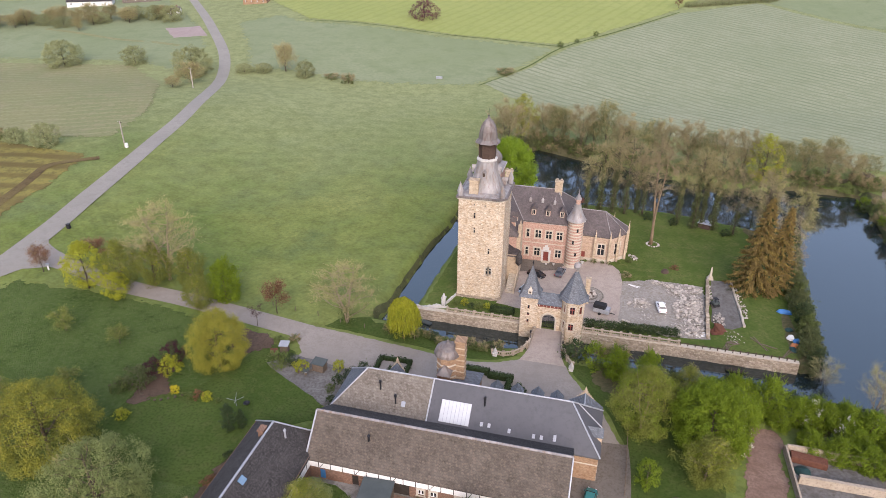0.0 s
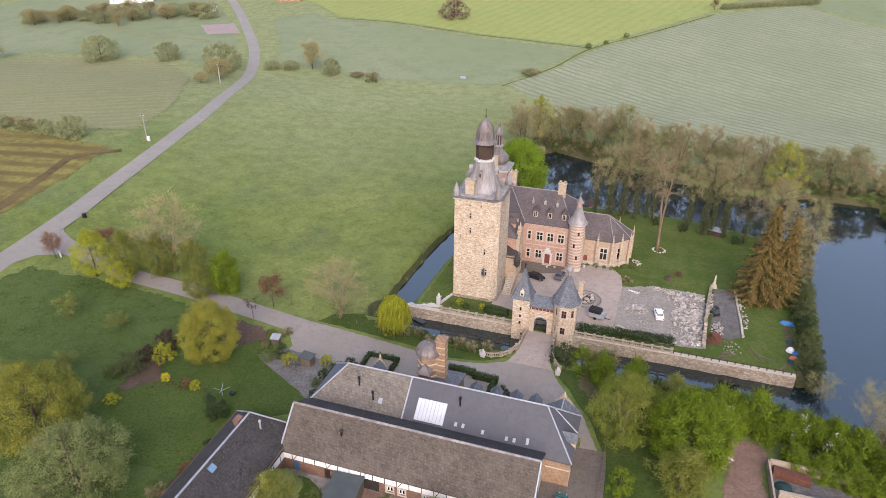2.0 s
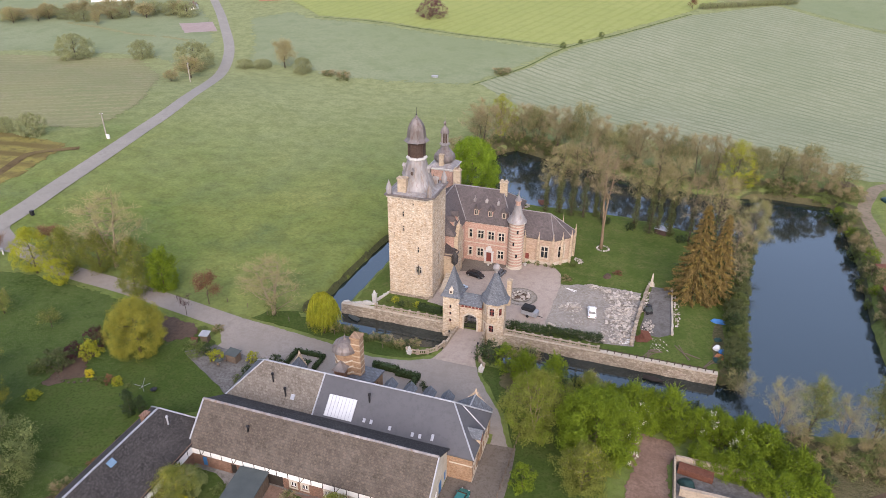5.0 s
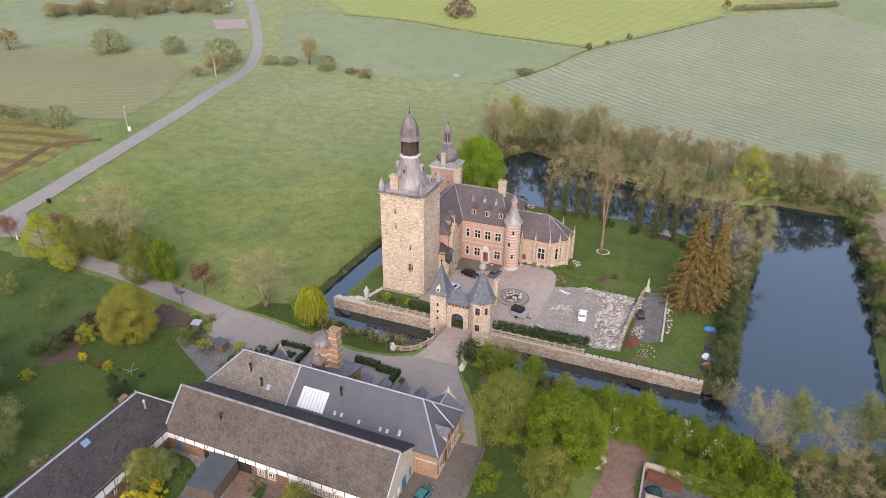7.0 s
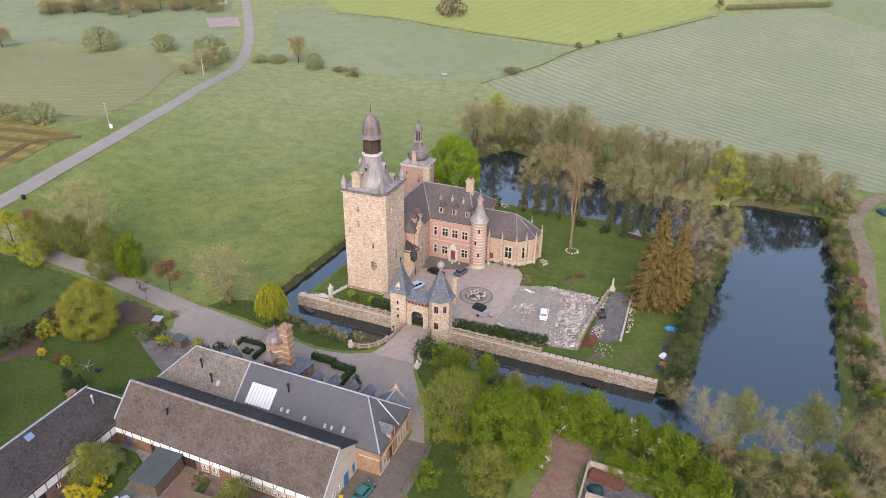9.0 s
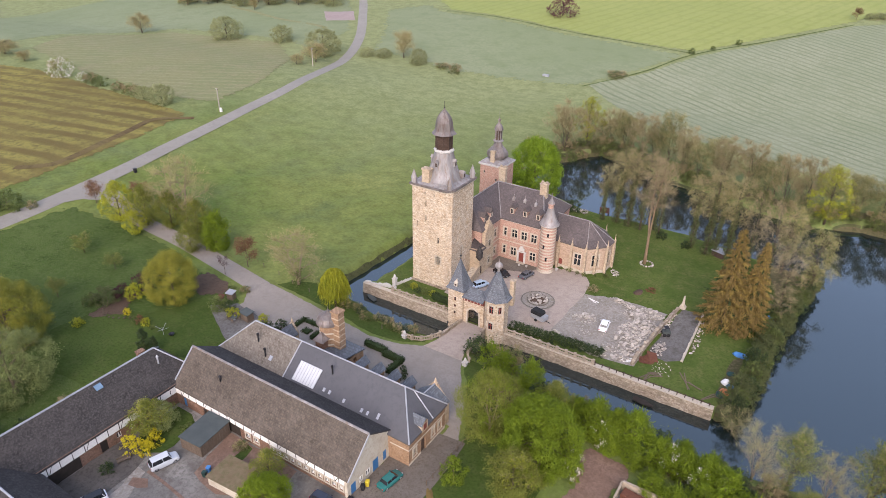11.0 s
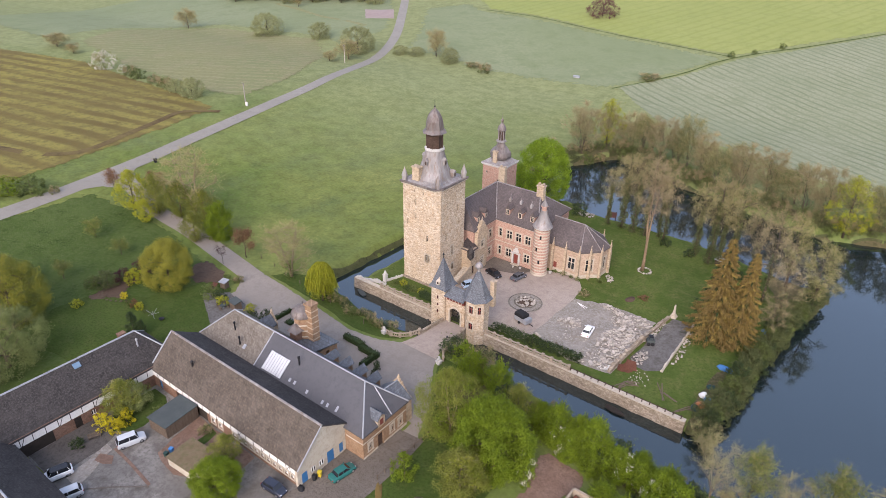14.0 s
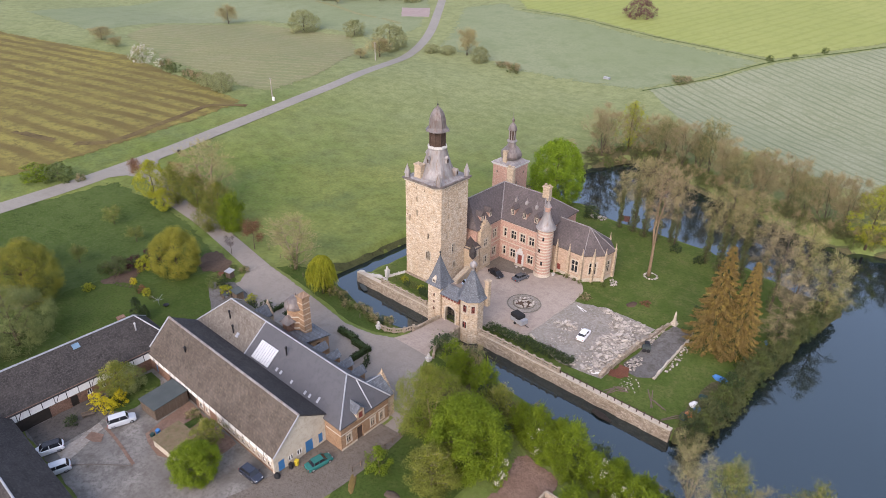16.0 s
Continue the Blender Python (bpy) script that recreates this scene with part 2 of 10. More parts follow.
CONCRETE_PALE = mat("worn_pale_concrete", (0.12, 0.111, 0.099), (0.205, 0.19, 0.17), (0.072, 0.063, 0.051), s1=0.13, s2=0.3, fine=((0.105, 0.094, 0.08), 1.6), bump=0.3, bump_scale=6)
YARD = mat("rubbly_yard", (0.165, 0.145, 0.12), (0.245, 0.22, 0.188), (0.115, 0.095, 0.064), s1=0.2, s2=0.4, fine=((0.28, 0.255, 0.225), 2.0), bump=0.5, bump_scale=5)
WATER = mat("pond_water", (0.007, 0.012, 0.013), (0.009, 0.015, 0.017), s1=0.05, rough=0.03, bump=0.03, bump_scale=0.8, bump_dist=0.05, spec=1.0, ior=1.58)
WATER.node_tree.nodes["Principled BSDF"].inputs["Specular Tint"].default_value = (0.80, 0.95, 1.0, 1)
STONE = mat("limestone_rubble", (0.43, 0.357, 0.272), (0.475, 0.412, 0.33), (0.37, 0.27, 0.172), s1=0.16, s2=0.9, fine=((0.29, 0.21, 0.128), 2.6), bump=0.9, bump_scale=4.5, bump_dist=0.12, brick=(0.52, 0.23), joint=(0.86, 0.81, 0.74))
DRESSED = mat("dressed_stone", (0.372, 0.324, 0.252), (0.408, 0.366, 0.3), (0.288, 0.24, 0.18), s1=0.4, s2=2.5, bump=0.3, bump_scale=6)
OCHRE_STONE = mat("ochre_stone", (0.348, 0.273, 0.189), (0.384, 0.318, 0.234), (0.27, 0.198, 0.126), s1=0.4, s2=2.0, bump=0.5, bump_scale=5, brick=(0.6, 0.28), courses=0.6)
MOAT_STONE = mat("moat_wall_stone", (0.275, 0.225, 0.17), (0.34, 0.29, 0.23), (0.18, 0.14, 0.098), s1=0.3, s2=1.0, fine=((0.185, 0.145, 0.1), 2.4), bump=0.9, bump_scale=4, bump_dist=0.12, brick=(0.6, 0.28), joint=(0.7, 0.68, 0.64))
BRICK = mat("rose_brick", (0.312, 0.189, 0.144), (0.342, 0.219, 0.171), (0.366, 0.276, 0.225), s1=0.35, s2=2.0, bump=0.3, bump_scale=8, brick=(0.24, 0.08), joint=(1.0, 0.98, 0.95))
CHAPEL_STONE = mat("pinkish_stone", (0.348, 0.255, 0.192), (0.384, 0.3, 0.231), (0.312, 0.216, 0.15), s1=0.3, s2=1.2, fine=((0.276, 0.204, 0.132), 3.0), bump=0.4, bump_scale=6, brick=(0.5, 0.24), joint=(0.95, 0.92, 0.88), courses=0.45)
BRICK_OLD = mat("old_farm_brick", (0.162, 0.093, 0.063), (0.204, 0.126, 0.09), (0.12, 0.072, 0.051), s1=0.4, s2=2.0, bump=0.3, bump_scale=8, brick=(0.24, 0.08))
BRICK_BUFF = mat("buff_brick", (0.24, 0.153, 0.09), (0.276, 0.186, 0.12), (0.192, 0.114, 0.066), s1=0.4, s2=2.0, bump=0.3, bump_scale=8, brick=(0.24, 0.08))
PLASTER = mat("cream_plaster", (0.38, 0.34, 0.27), (0.43, 0.39, 0.32), (0.30, 0.26, 0.20), s1=0.3, s2=1.5, bump=0.2, bump_scale=5)
WHITE = mat("limewash", (0.608, 0.596, 0.568), (0.648, 0.64, 0.616), (0.528, 0.504, 0.464), s1=0.6, s2=3.0, bump=0.1)
WHITE_STONE = mat("white_cornice", (0.39, 0.374, 0.351), (0.429, 0.416, 0.39), (0.312, 0.293, 0.267), s1=0.6, s2=3.0, bump=0.1)
SLATE = mat("plain_slate", (0.069, 0.068, 0.073), (0.081, 0.08, 0.085), (0.06, 0.06, 0.065), s1=0.12, s2=1.0, rough=0.6, bump=0.15, bump_scale=9)
SLATE_OLD = mat("purple_slate", (0.082, 0.067, 0.064), (0.108, 0.089, 0.084), (0.066, 0.056, 0.053), s1=0.25, s2=1.4, rough=0.7, bump=0.3, bump_scale=7, brick=(0.35, 0.22), joint=(0.55, 0.55, 0.55), courses=0.50)
SLATE_BLUE = mat("blue_slate", (0.102, 0.111, 0.126), (0.126, 0.135, 0.15), (0.078, 0.084, 0.093), s1=0.3, s2=1.6, rough=0.55, bump=0.25, bump_scale=7, brick=(0.3, 0.2), joint=(0.6, 0.6, 0.6))
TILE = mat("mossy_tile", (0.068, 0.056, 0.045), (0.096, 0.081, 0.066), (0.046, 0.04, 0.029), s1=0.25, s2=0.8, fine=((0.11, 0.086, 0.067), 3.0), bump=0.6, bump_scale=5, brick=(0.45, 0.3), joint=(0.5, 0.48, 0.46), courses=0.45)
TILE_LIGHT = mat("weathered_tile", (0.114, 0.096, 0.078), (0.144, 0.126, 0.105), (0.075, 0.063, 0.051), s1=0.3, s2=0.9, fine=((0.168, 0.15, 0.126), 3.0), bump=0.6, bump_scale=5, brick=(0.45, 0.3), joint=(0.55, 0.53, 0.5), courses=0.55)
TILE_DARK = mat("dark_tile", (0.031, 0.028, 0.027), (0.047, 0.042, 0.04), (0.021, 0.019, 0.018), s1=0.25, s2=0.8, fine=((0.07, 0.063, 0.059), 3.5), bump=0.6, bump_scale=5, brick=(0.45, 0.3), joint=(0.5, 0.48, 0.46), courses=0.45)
LEAD = mat("weathered_lead", (0.16, 0.149, 0.145), (0.275, 0.258, 0.25), (0.165, 0.12, 0.09), s1=0.5, s2=1.1, rough=0.55, bump=0.2, bump_scale=4, metal=0.1, stretch=(1.4, 1.4, 0.15))
LEAD_DARK = mat("dark_lead", (0.105, 0.092, 0.088), (0.19, 0.165, 0.152), (0.095, 0.064, 0.05), s1=0.5, s2=1.2, rough=0.5, bump=0.2, bump_scale=4, metal=0.15, stretch=(1.2, 1.2, 0.25))
LOUVRE = mat("brown_timber", (0.051, 0.033, 0.025), (0.072, 0.048, 0.036), (0.036, 0.024, 0.018), s1=0.8, s2=4, bump=0.3)
TIMBER = mat("black_timber", (0.025, 0.02, 0.016), (0.035, 0.028, 0.023), s1=1.0, bump=0.2)
PLANK = mat("weathered_plank", (0.102, 0.075, 0.054), (0.132, 0.102, 0.075), (0.066, 0.048, 0.036), s1=0.8, s2=4, bump=0.4, stretch=(4, 4, 0.6))
FELT = mat("roof_felt", (0.051, 0.06, 0.059), (0.063, 0.072, 0.069), s1=0.5, bump=0.2)
RED_PAINT = mat("red_paint", (0.135, 0.034, 0.026), (0.165, 0.046, 0.034), s1=1.0, rough=0.6, bump=0.1)
BLUE_PAINT = mat("blue_paint", (0.03, 0.114, 0.252), (0.042, 0.132, 0.276), s1=1.0, rough=0.5, bump=0.1)
RUST = mat("rusty_sheet", (0.096, 0.039, 0.024), (0.126, 0.054, 0.033), (0.066, 0.027, 0.018), s1=0.8, s2=3, bump=0.3)
IRON = mat("black_iron", (0.024, 0.024, 0.026), (0.032, 0.032, 0.034), s1=2, rough=0.5, metal=0.5, bump=0.1)
ZINC = mat("pale_zinc", (0.272, 0.28, 0.296), (0.336, 0.344, 0.36), (0.232, 0.24, 0.256), s1=0.8, s2=3, rough=0.45, metal=0.3, bump=0.1)
GLASS_DARK = mat("dark_window_glass", (0.012, 0.014, 0.017), (0.02, 0.022, 0.026), s1=0.7, rough=0.06, bump=0.02, spec=0.5)
BLUE_GLASS = mat("bluish_rooflight", (0.10, 0.17, 0.25), (0.14, 0.21, 0.29), s1=0.8, rough=0.2, bump=0.05)
SKYLIGHT = mat("frosted_rooflight", (0.4, 0.408, 0.416), (0.448, 0.456, 0.464), s1=0.6, rough=0.25, bump=0.05)
RUBBLE = mat("broken_stone", (0.31, 0.275, 0.235), (0.41, 0.375, 0.33), (0.19, 0.155, 0.115), s1=0.5, s2=2, bump=0.4, rand=0.35)
BARK = mat("bark", (0.069, 0.051, 0.036), (0.09, 0.069, 0.051), (0.051, 0.045, 0.027), s1=0.6, s2=3, bump=0.6, stretch=(2, 2, 0.5))
BARK_WARM = mat("warm_brown_bark", (0.17, 0.118, 0.072), (0.205, 0.145, 0.09), (0.11, 0.08, 0.05), s1=0.6, s2=3, bump=0.5, stretch=(2, 2, 0.5))
BARK_PALE = mat("pale_bark", (0.19, 0.145, 0.10), (0.235, 0.182, 0.128), (0.12, 0.09, 0.062), s1=0.6, s2=3, bump=0.5, stretch=(2, 2, 0.5))


def leaf(name, a, b, c):
    return mat(name, a, b, c, s1=0.35, s2=0.9, rough=0.6, bump=0, island=0.2, rand=0.12, spec=0.1, translucent=0.15)


LEAF_BRIGHT = leaf("fresh_green_leaf", (0.106, 0.15, 0.009), (0.14, 0.19, 0.012), (0.046, 0.075, 0.006))
LEAF_CHESTNUT = leaf("chestnut_leaf", (0.118, 0.185, 0.011), (0.155, 0.225, 0.015), (0.056, 0.105, 0.008))
LEAF_OLIVE = leaf("olive_leaf", (0.126, 0.138, 0.024), (0.155, 0.168, 0.031), (0.07, 0.082, 0.015))
LEAF_AMBER = leaf("amber_green_leaf", (0.188, 0.182, 0.024), (0.23, 0.218, 0.031), (0.105, 0.108, 0.016))
LEAF_DULL = leaf("dull_olive_leaf", (0.12, 0.122, 0.045), (0.15, 0.148, 0.058), (0.085, 0.088, 0.034))
LEAF_COPPER = leaf("copper_leaf", (0.10, 0.045, 0.046), (0.125, 0.058, 0.056), (0.07, 0.034, 0.036))
LEAF_YELLOW = leaf("yellow_green_leaf", (0.235, 0.25, 0.018), (0.28, 0.285, 0.025), (0.13, 0.155, 0.013))
LEAF_GREEN = leaf("mid_green_leaf", (0.08, 0.104, 0.027), (0.104, 0.126, 0.038), (0.046, 0.064, 0.018))
SCRUB = mat("bank_scrub", (0.068, 0.066, 0.03), (0.098, 0.088, 0.044), (0.042, 0.04, 0.02), s1=0.15, s2=0.6, fine=((0.112, 0.096, 0.055), 1.6), bump=1.0, bump_scale=2.5, bump_dist=0.3, spec=0.03)
SCRUB_SOFT = mat("thinning_bank_scrub", (0.068, 0.066, 0.03), (0.098, 0.088, 0.044), (0.042, 0.04, 0.02), s1=0.15, s2=0.6, fine=((0.112, 0.096, 0.055), 1.6), bump=1.0, bump_scale=2.5, bump_dist=0.3, spec=0.03, soft=True)
BANK = mat("reedy_bank_shadow", (0.052, 0.06, 0.022), (0.07, 0.074, 0.03), (0.033, 0.034, 0.016), s1=0.5, s2=1.2, bump=0.9, bump_scale=3, bump_dist=0.2)
# leaf of distant trees, lightened so that haze is in the colour
LEAF_HAZED = leaf("hazed_tree_leaf", (0.20, 0.212, 0.095), (0.235, 0.245, 0.115), (0.155, 0.168, 0.072))
LEAF_DARK = leaf("dark_green_leaf", (0.03, 0.048, 0.018), (0.042, 0.06, 0.023), (0.021, 0.035, 0.014))
LEAF_IVY = leaf("ivy_leaf", (0.078, 0.09, 0.033), (0.096, 0.108, 0.042), (0.054, 0.066, 0.025))
LEAF_GREY = leaf("grey_green_leaf", (0.155, 0.182, 0.060), (0.195, 0.218, 0.078), (0.10, 0.125, 0.04))
LEAF_BRONZE = leaf("bronze_leaf", (0.13, 0.064, 0.034), (0.16, 0.08, 0.043), (0.082, 0.04, 0.022))
LEAF_PURPLE = leaf("purple_leaf", (0.042, 0.015, 0.019), (0.06, 0.022, 0.027), (0.03, 0.012, 0.014))
LEAF_GOLD = leaf("gold_flower", (0.43, 0.37, 0.012), (0.48, 0.41, 0.018), (0.28, 0.26, 0.016))
LEAF_WHITE = leaf("white_blossom", (0.56, 0.52, 0.46), (0.64, 0.60, 0.54), (0.26, 0.26, 0.16))
NEEDLE_GOLD = leaf("golden_needle", (0.20, 0.145, 0.04), (0.235, 0.17, 0.048), (0.13, 0.098, 0.03))
LEAF_LARCH = leaf("russet_needle", (0.155, 0.108, 0.036), (0.185, 0.132, 0.046), (0.098, 0.072, 0.026))
TWIG = leaf("brown_twig", (0.245, 0.20, 0.105), (0.285, 0.233, 0.128), (0.185, 0.15, 0.08))
TWIG_OLIVE = leaf("budding_twig", (0.25, 0.225, 0.098), (0.29, 0.26, 0.12), (0.18, 0.165, 0.072))

# ---- mesh helpers ----


def thing(name, x, y, z, label, category, group="", rz=0.0, kind=""):
    ob = new(name)
    ob.empty_display_size = 0.3
    ob.matrix_basis = pose(x, y, z, 0, 0, rz)
    return tagged(ob, label, category, group, kind)


def part(name, bm, material, parent=None, label="", smooth=False):
    me = bpy.data.meshes.new(name)
    if isinstance(bm, bmesh.types.BMesh):
        bmesh.ops.recalc_face_normals(bm, faces=bm.faces)
        bm.to_mesh(me)
        bm.free()
    else:
        me.from_pydata(*bm)
    me.materials.append(material)
    if smooth:
        me.shade_smooth()
    ob = new(name, me)
    if parent:
        ob.parent = parent
    if label:
        tagged(ob, label)
    return ob


def again(name, ob, m, parent=None):
    """One more object on the same mesh."""
    o = new(name, ob.data)
    o.parent = parent or ob.parent
    o.matrix_basis = m
    return o


def box(bm, x0, x1, y0, y1, z0, z1):
    v = [bm.verts.new(p) for p in ((x0, y0, z0), (x1, y0, z0), (x1, y1, z0), (x0, y1, z0), (x0, y0, z1), (x1, y0, z1), (x1, y1, z1), (x0, y1, z1))]
    for f in ((3, 2, 1, 0), (4, 5, 6, 7), (0, 1, 5, 4), (1, 2, 6, 5), (2, 3, 7, 6), (3, 0, 4, 7)):
        bm.faces.new([v[i] for i in f])
    return bm


def boxes(*rows):
    bm = bmesh.new()
    for r in rows:
        box(bm, *r)
    return bm


def soft_box(x0, x1, y0, y1, z0, z1, w=0.05, seg=2):
    bm = box(bmesh.new(), x0, x1, y0, y1, z0, z1)
    bmesh.ops.bevel(bm, geom=bm.edges[:], offset=w, segments=seg, affect="EDGES")
    return bm


def prism(bm, poly, z0, z1):
    lo, hi = [bm.verts.new((x, y, z0)) for x, y in poly], [bm.verts.new((x, y, z1)) for x, y in poly]
    bm.faces.new(lo[::-1])
    bm.faces.new(hi)
    n = len(poly)
    for i in range(n):
        bm.faces.new((lo[i], lo[(i + 1) % n], hi[(i + 1) % n], hi[i]))
    return bm


def ring_poly(cx, cy, r, n, turn=0.0):
    return [(cx + r * math.cos(2 * math.pi * (i + turn) / n), cy + r * math.sin(2 * math.pi * (i + turn) / n)) for i in range(n)]


def lathe(bm, profile, n, cx=0.0, cy=0.0, turn=0.5):
    """Turned solid from (radius, height) pairs, bottom to top."""
    rings = [[bm.verts.new((x, y, z)) for x, y in ring_poly(cx, cy, max(r, 0.004), n, turn)] for r, z in profile]
    bm.faces.new(rings[0][::-1])
    bm.faces.new(rings[-1])
    for a, b in zip(rings, rings[1:]):
        for i in range(n):
            bm.faces.new((a[i], a[(i + 1) % n], b[(i + 1) % n], b[i]))
    return bm


def tube(bm, pts, radii, n=6):
    rings = []
    for i, p in enumerate(pts):
        d = (Vector(pts[min(i + 1, len(pts) - 1)]) - Vector(pts[max(i - 1, 0)])).normalized()
        side = d.orthogonal().normalized()
        up = d.cross(side)
        rings.append([bm.verts.new(Vector(p) + radii[i] * (math.cos(2 * math.pi * k / n) * side + math.sin(2 * math.pi * k / n) * up)) for k in range(n)])
    for a, b in zip(rings, rings[1:]):
        for k in range(n):
            bm.faces.new((a[k], a[(k + 1) % n], b[(k + 1) % n], b[k]))
    bm.faces.new(rings[0][::-1])
    bm.faces.new(rings[-1])
    return bm


def roof(faces, thick=0.25):
    """A roof skin from polygons of (x, y, z), given thickness downwards."""
    bm = bmesh.new()
    seen = {}
    for f in faces:
        vs = []
        for p in f:
            k = tuple(round(c, 3) for c in p)
            if k not in seen:
                seen[k] = bm.verts.new(k)
            vs.append(seen[k])
        bm.faces.new(vs)
    bmesh.ops.recalc_face_normals(bm, faces=bm.faces)
    bm.normal_update()
    if sum(f.normal.z for f in bm.faces) < 0:
        bmesh.ops.reverse_faces(bm, faces=bm.faces)
    low = bmesh.ops.duplicate(bm, geom=bm.verts[:] + bm.edges[:] + bm.faces[:])
    vmap = low["vert_map"]
    top_edges = [e for e in bm.edges if e.is_boundary and e.verts[0] in vmap.keys() and e.verts[1] in vmap.keys()]
    pairs = [(e.verts[0], e.verts[1]) for e in top_edges if e.verts[0].index >= -1]
    lows = [g for g in low["geom"] if isinstance(g, bmesh.types.BMVert)]
    lowset = set(lows)
    for v in lows:
        v.co.z -= thick
    for a, b in pairs:
        if a not in lowset and b not in lowset:
            try:
                bm.faces.new((a, b, vmap[b], vmap[a]))
            except ValueError:
                pass
    return bm


def edge_frame(p, q):
    """Matrix whose x runs from p to q, y points inwards (to the left), z is up."""
    d = Vector((q[0] - p[0], q[1] - p[1], 0))
    n = d.length
    d.normalize()
    return Matrix(((d.x, -d.y, 0, p[0]), (d.y, d.x, 0, p[1]), (0, 0, 1, 0), (0, 0, 0, 1))), n


def panel(bm, p, q, z0, z1, thick, holes=(), miter=(0.0, 0.0)):
    """A straight wall with rectangular openings (u0, u1, z0, z1) that go through it; miter: how far its inner face is drawn in at the ends."""
    m, n = edge_frame(p, q)
    us = sorted({0.0, n, *(u for h in holes for u in h[:2])})
    zs = sorted({z0, z1, *(z for h in holes for z in h[2:])})
    grid = {}

    def vert(i, j, k):
        if (i, j, k) not in grid:
            u = us[i]
            if k and i == 0:
                u += miter[0]
            if k and i == len(us) - 1:
                u -= miter[1]
            grid[i, j, k] = bm.verts.new(m @ Vector((u, thick * k, zs[j])))
        return grid[i, j, k]

    def free(i, j):
        if not (0 <= i < len(us) - 1 and 0 <= j < len(zs) - 1):
            return False
        um, zm = (us[i] + us[i + 1]) / 2, (zs[j] + zs[j + 1]) / 2
        return not any(h[0] < um < h[1] and h[2] < zm < h[3] for h in holes)

    for i in range(len(us) - 1):
        for j in range(len(zs) - 1):
            if not free(i, j):
                continue
            for k in (0, 1):
                bm.faces.new([vert(i, j, k), vert(i + 1, j, k), vert(i + 1, j + 1, k), vert(i, j + 1, k)])
            for di, dj, a, b in ((-1, 0, (0, 0), (0, 1)), (1, 0, (1, 0), (1, 1)), (0, -1, (0, 0), (1, 0)), (0, 1, (0, 1), (1, 1))):
                if not free(i + di, j + dj):
                    bm.faces.new([vert(i + a[0], j + a[1], 0), vert(i + b[0], j + b[1], 0), vert(i + b[0], j + b[1], 1), vert(i + a[0], j + a[1], 1)])


def walls(poly, z0, z1, thick=0.5, holes=None):
    """Walls along a counter-clockwise outline, mitred at the corners."""
    bm = bmesh.new()
    n = len(poly)
    cut = []
    for i in range(n):
        a, b, c = (Vector(poly[k % n]) for k in (i - 1, i, i + 1))
        d0, d1 = (b - a).normalized(), (c - b).normalized()
        cut.append(thick * math.tan(math.atan2(d0.x * d1.y - d0.y * d1.x, d0.dot(d1)) / 2))
    for i, p in enumerate(poly):
        panel(bm, p, poly[(i + 1) % n], z0, z1, thick, (holes or {}).get(i, ()), (cut[i], cut[(i + 1) % n]))
    bmesh.ops.remove_doubles(bm, verts=bm.verts, dist=0.0005)
    return bm


def window(parent, p, q, hole, surround=None, mullions=1, transoms=1, frame_mat=None, inset=0.18, name="window", glass=None, arch=False):
    """A window in an opening of the wall p-q: stone surround, frame bars and dark panes."""
    m, _ = edge_frame(p, q)
    u0, u1, z0, z1 = hole
    frame_mat = frame_mat or DRESSED
    w = new(name)
    w.empty_display_size = 0.2
    w.parent = parent
    w.matrix_basis = m @ Matrix.Translation((u0, 0, z0))
    a, b = u1 - u0, z1 - z0
    bm = boxes((-0.0, 0.07, inset - 0.06, inset + 0.06, 0, b), (a - 0.07, a, inset - 0.06, inset + 0.06, 0, b), (0.07, a - 0.07, inset - 0.06, inset + 0.06, 0, 0.07), (0.07, a - 0.07, inset - 0.06, inset + 0.06, b - 0.07, b))
    for i in range(mullions):
        c = a * (i + 1) / (mullions + 1)
        box(bm, c - 0.09, c + 0.09, inset - 0.07, inset + 0.05, 0.07, b - 0.07)
    for i in range(transoms):
        c = b * (0.6 if transoms == 1 else (i + 1) / (transoms + 1))
        box(bm, 0.07, a - 0.07, inset - 0.065, inset + 0.045, c - 0.08, c + 0.08)
    part("window_frame", bm, frame_mat, w)
    part("pane", boxes((0.03, a - 0.03, inset - 0.01, inset + 0.01, 0.03, b - 0.03)), glass or GLASS_DARK, w)
    if surround:
        s = 0.26
        bm = boxes((-s, 0, -0.05, 0.1, -0.1, b + s), (a, a + s, -0.05, 0.1, -0.1, b + s), (-s - 0.05, a + s + 0.05, -0.09, 0.1, b + s, b + s + 0.12), (0, a, -0.05, 0.1, b, b + s), (-s - 0.06, a + s + 0.06, -0.12, 0.1, -0.24, -0.1))
        part("surround", bm, surround, w)
    return w

# ---- the lie of the land ----


def smooth01(a, b, v):
    u = np.clip((v - a) / (b - a), 0, 1)
    return u * u * (3 - 2 * u)


OUTER = [(-43, 112), (-42.3, 120), (-42, 130), (-41, 149), (-39, 165), (-38, 195), (-34, 222), (-24, 239), (0, 228), (20, 220), (47, 214), (60, 220),
         (80.5, 218.5), (79.2, 196), (78.6, 178), (76.8, 161), (75.6, 149), (74.8, 134), (74.2, 122), (71, 110), (56, 105.6), (46, 104.6), (34, 105.4), (22, 107.4), (8, 108.5), (-11, 109), (-18, 107.5), (-23, 107.8), (-31, 110)]
ISLAND = [(-36.6, 116.6), (0, 116.6), (42, 116.6), (45.4, 118), (47.2, 129), (47.6, 142), (49.6, 159), (54, 181), (44, 181), (31, 185), (19, 187.5), (-9, 187), (-19, 191), (-30, 186),
          (-33, 170), (-35, 150), (-36, 133)]


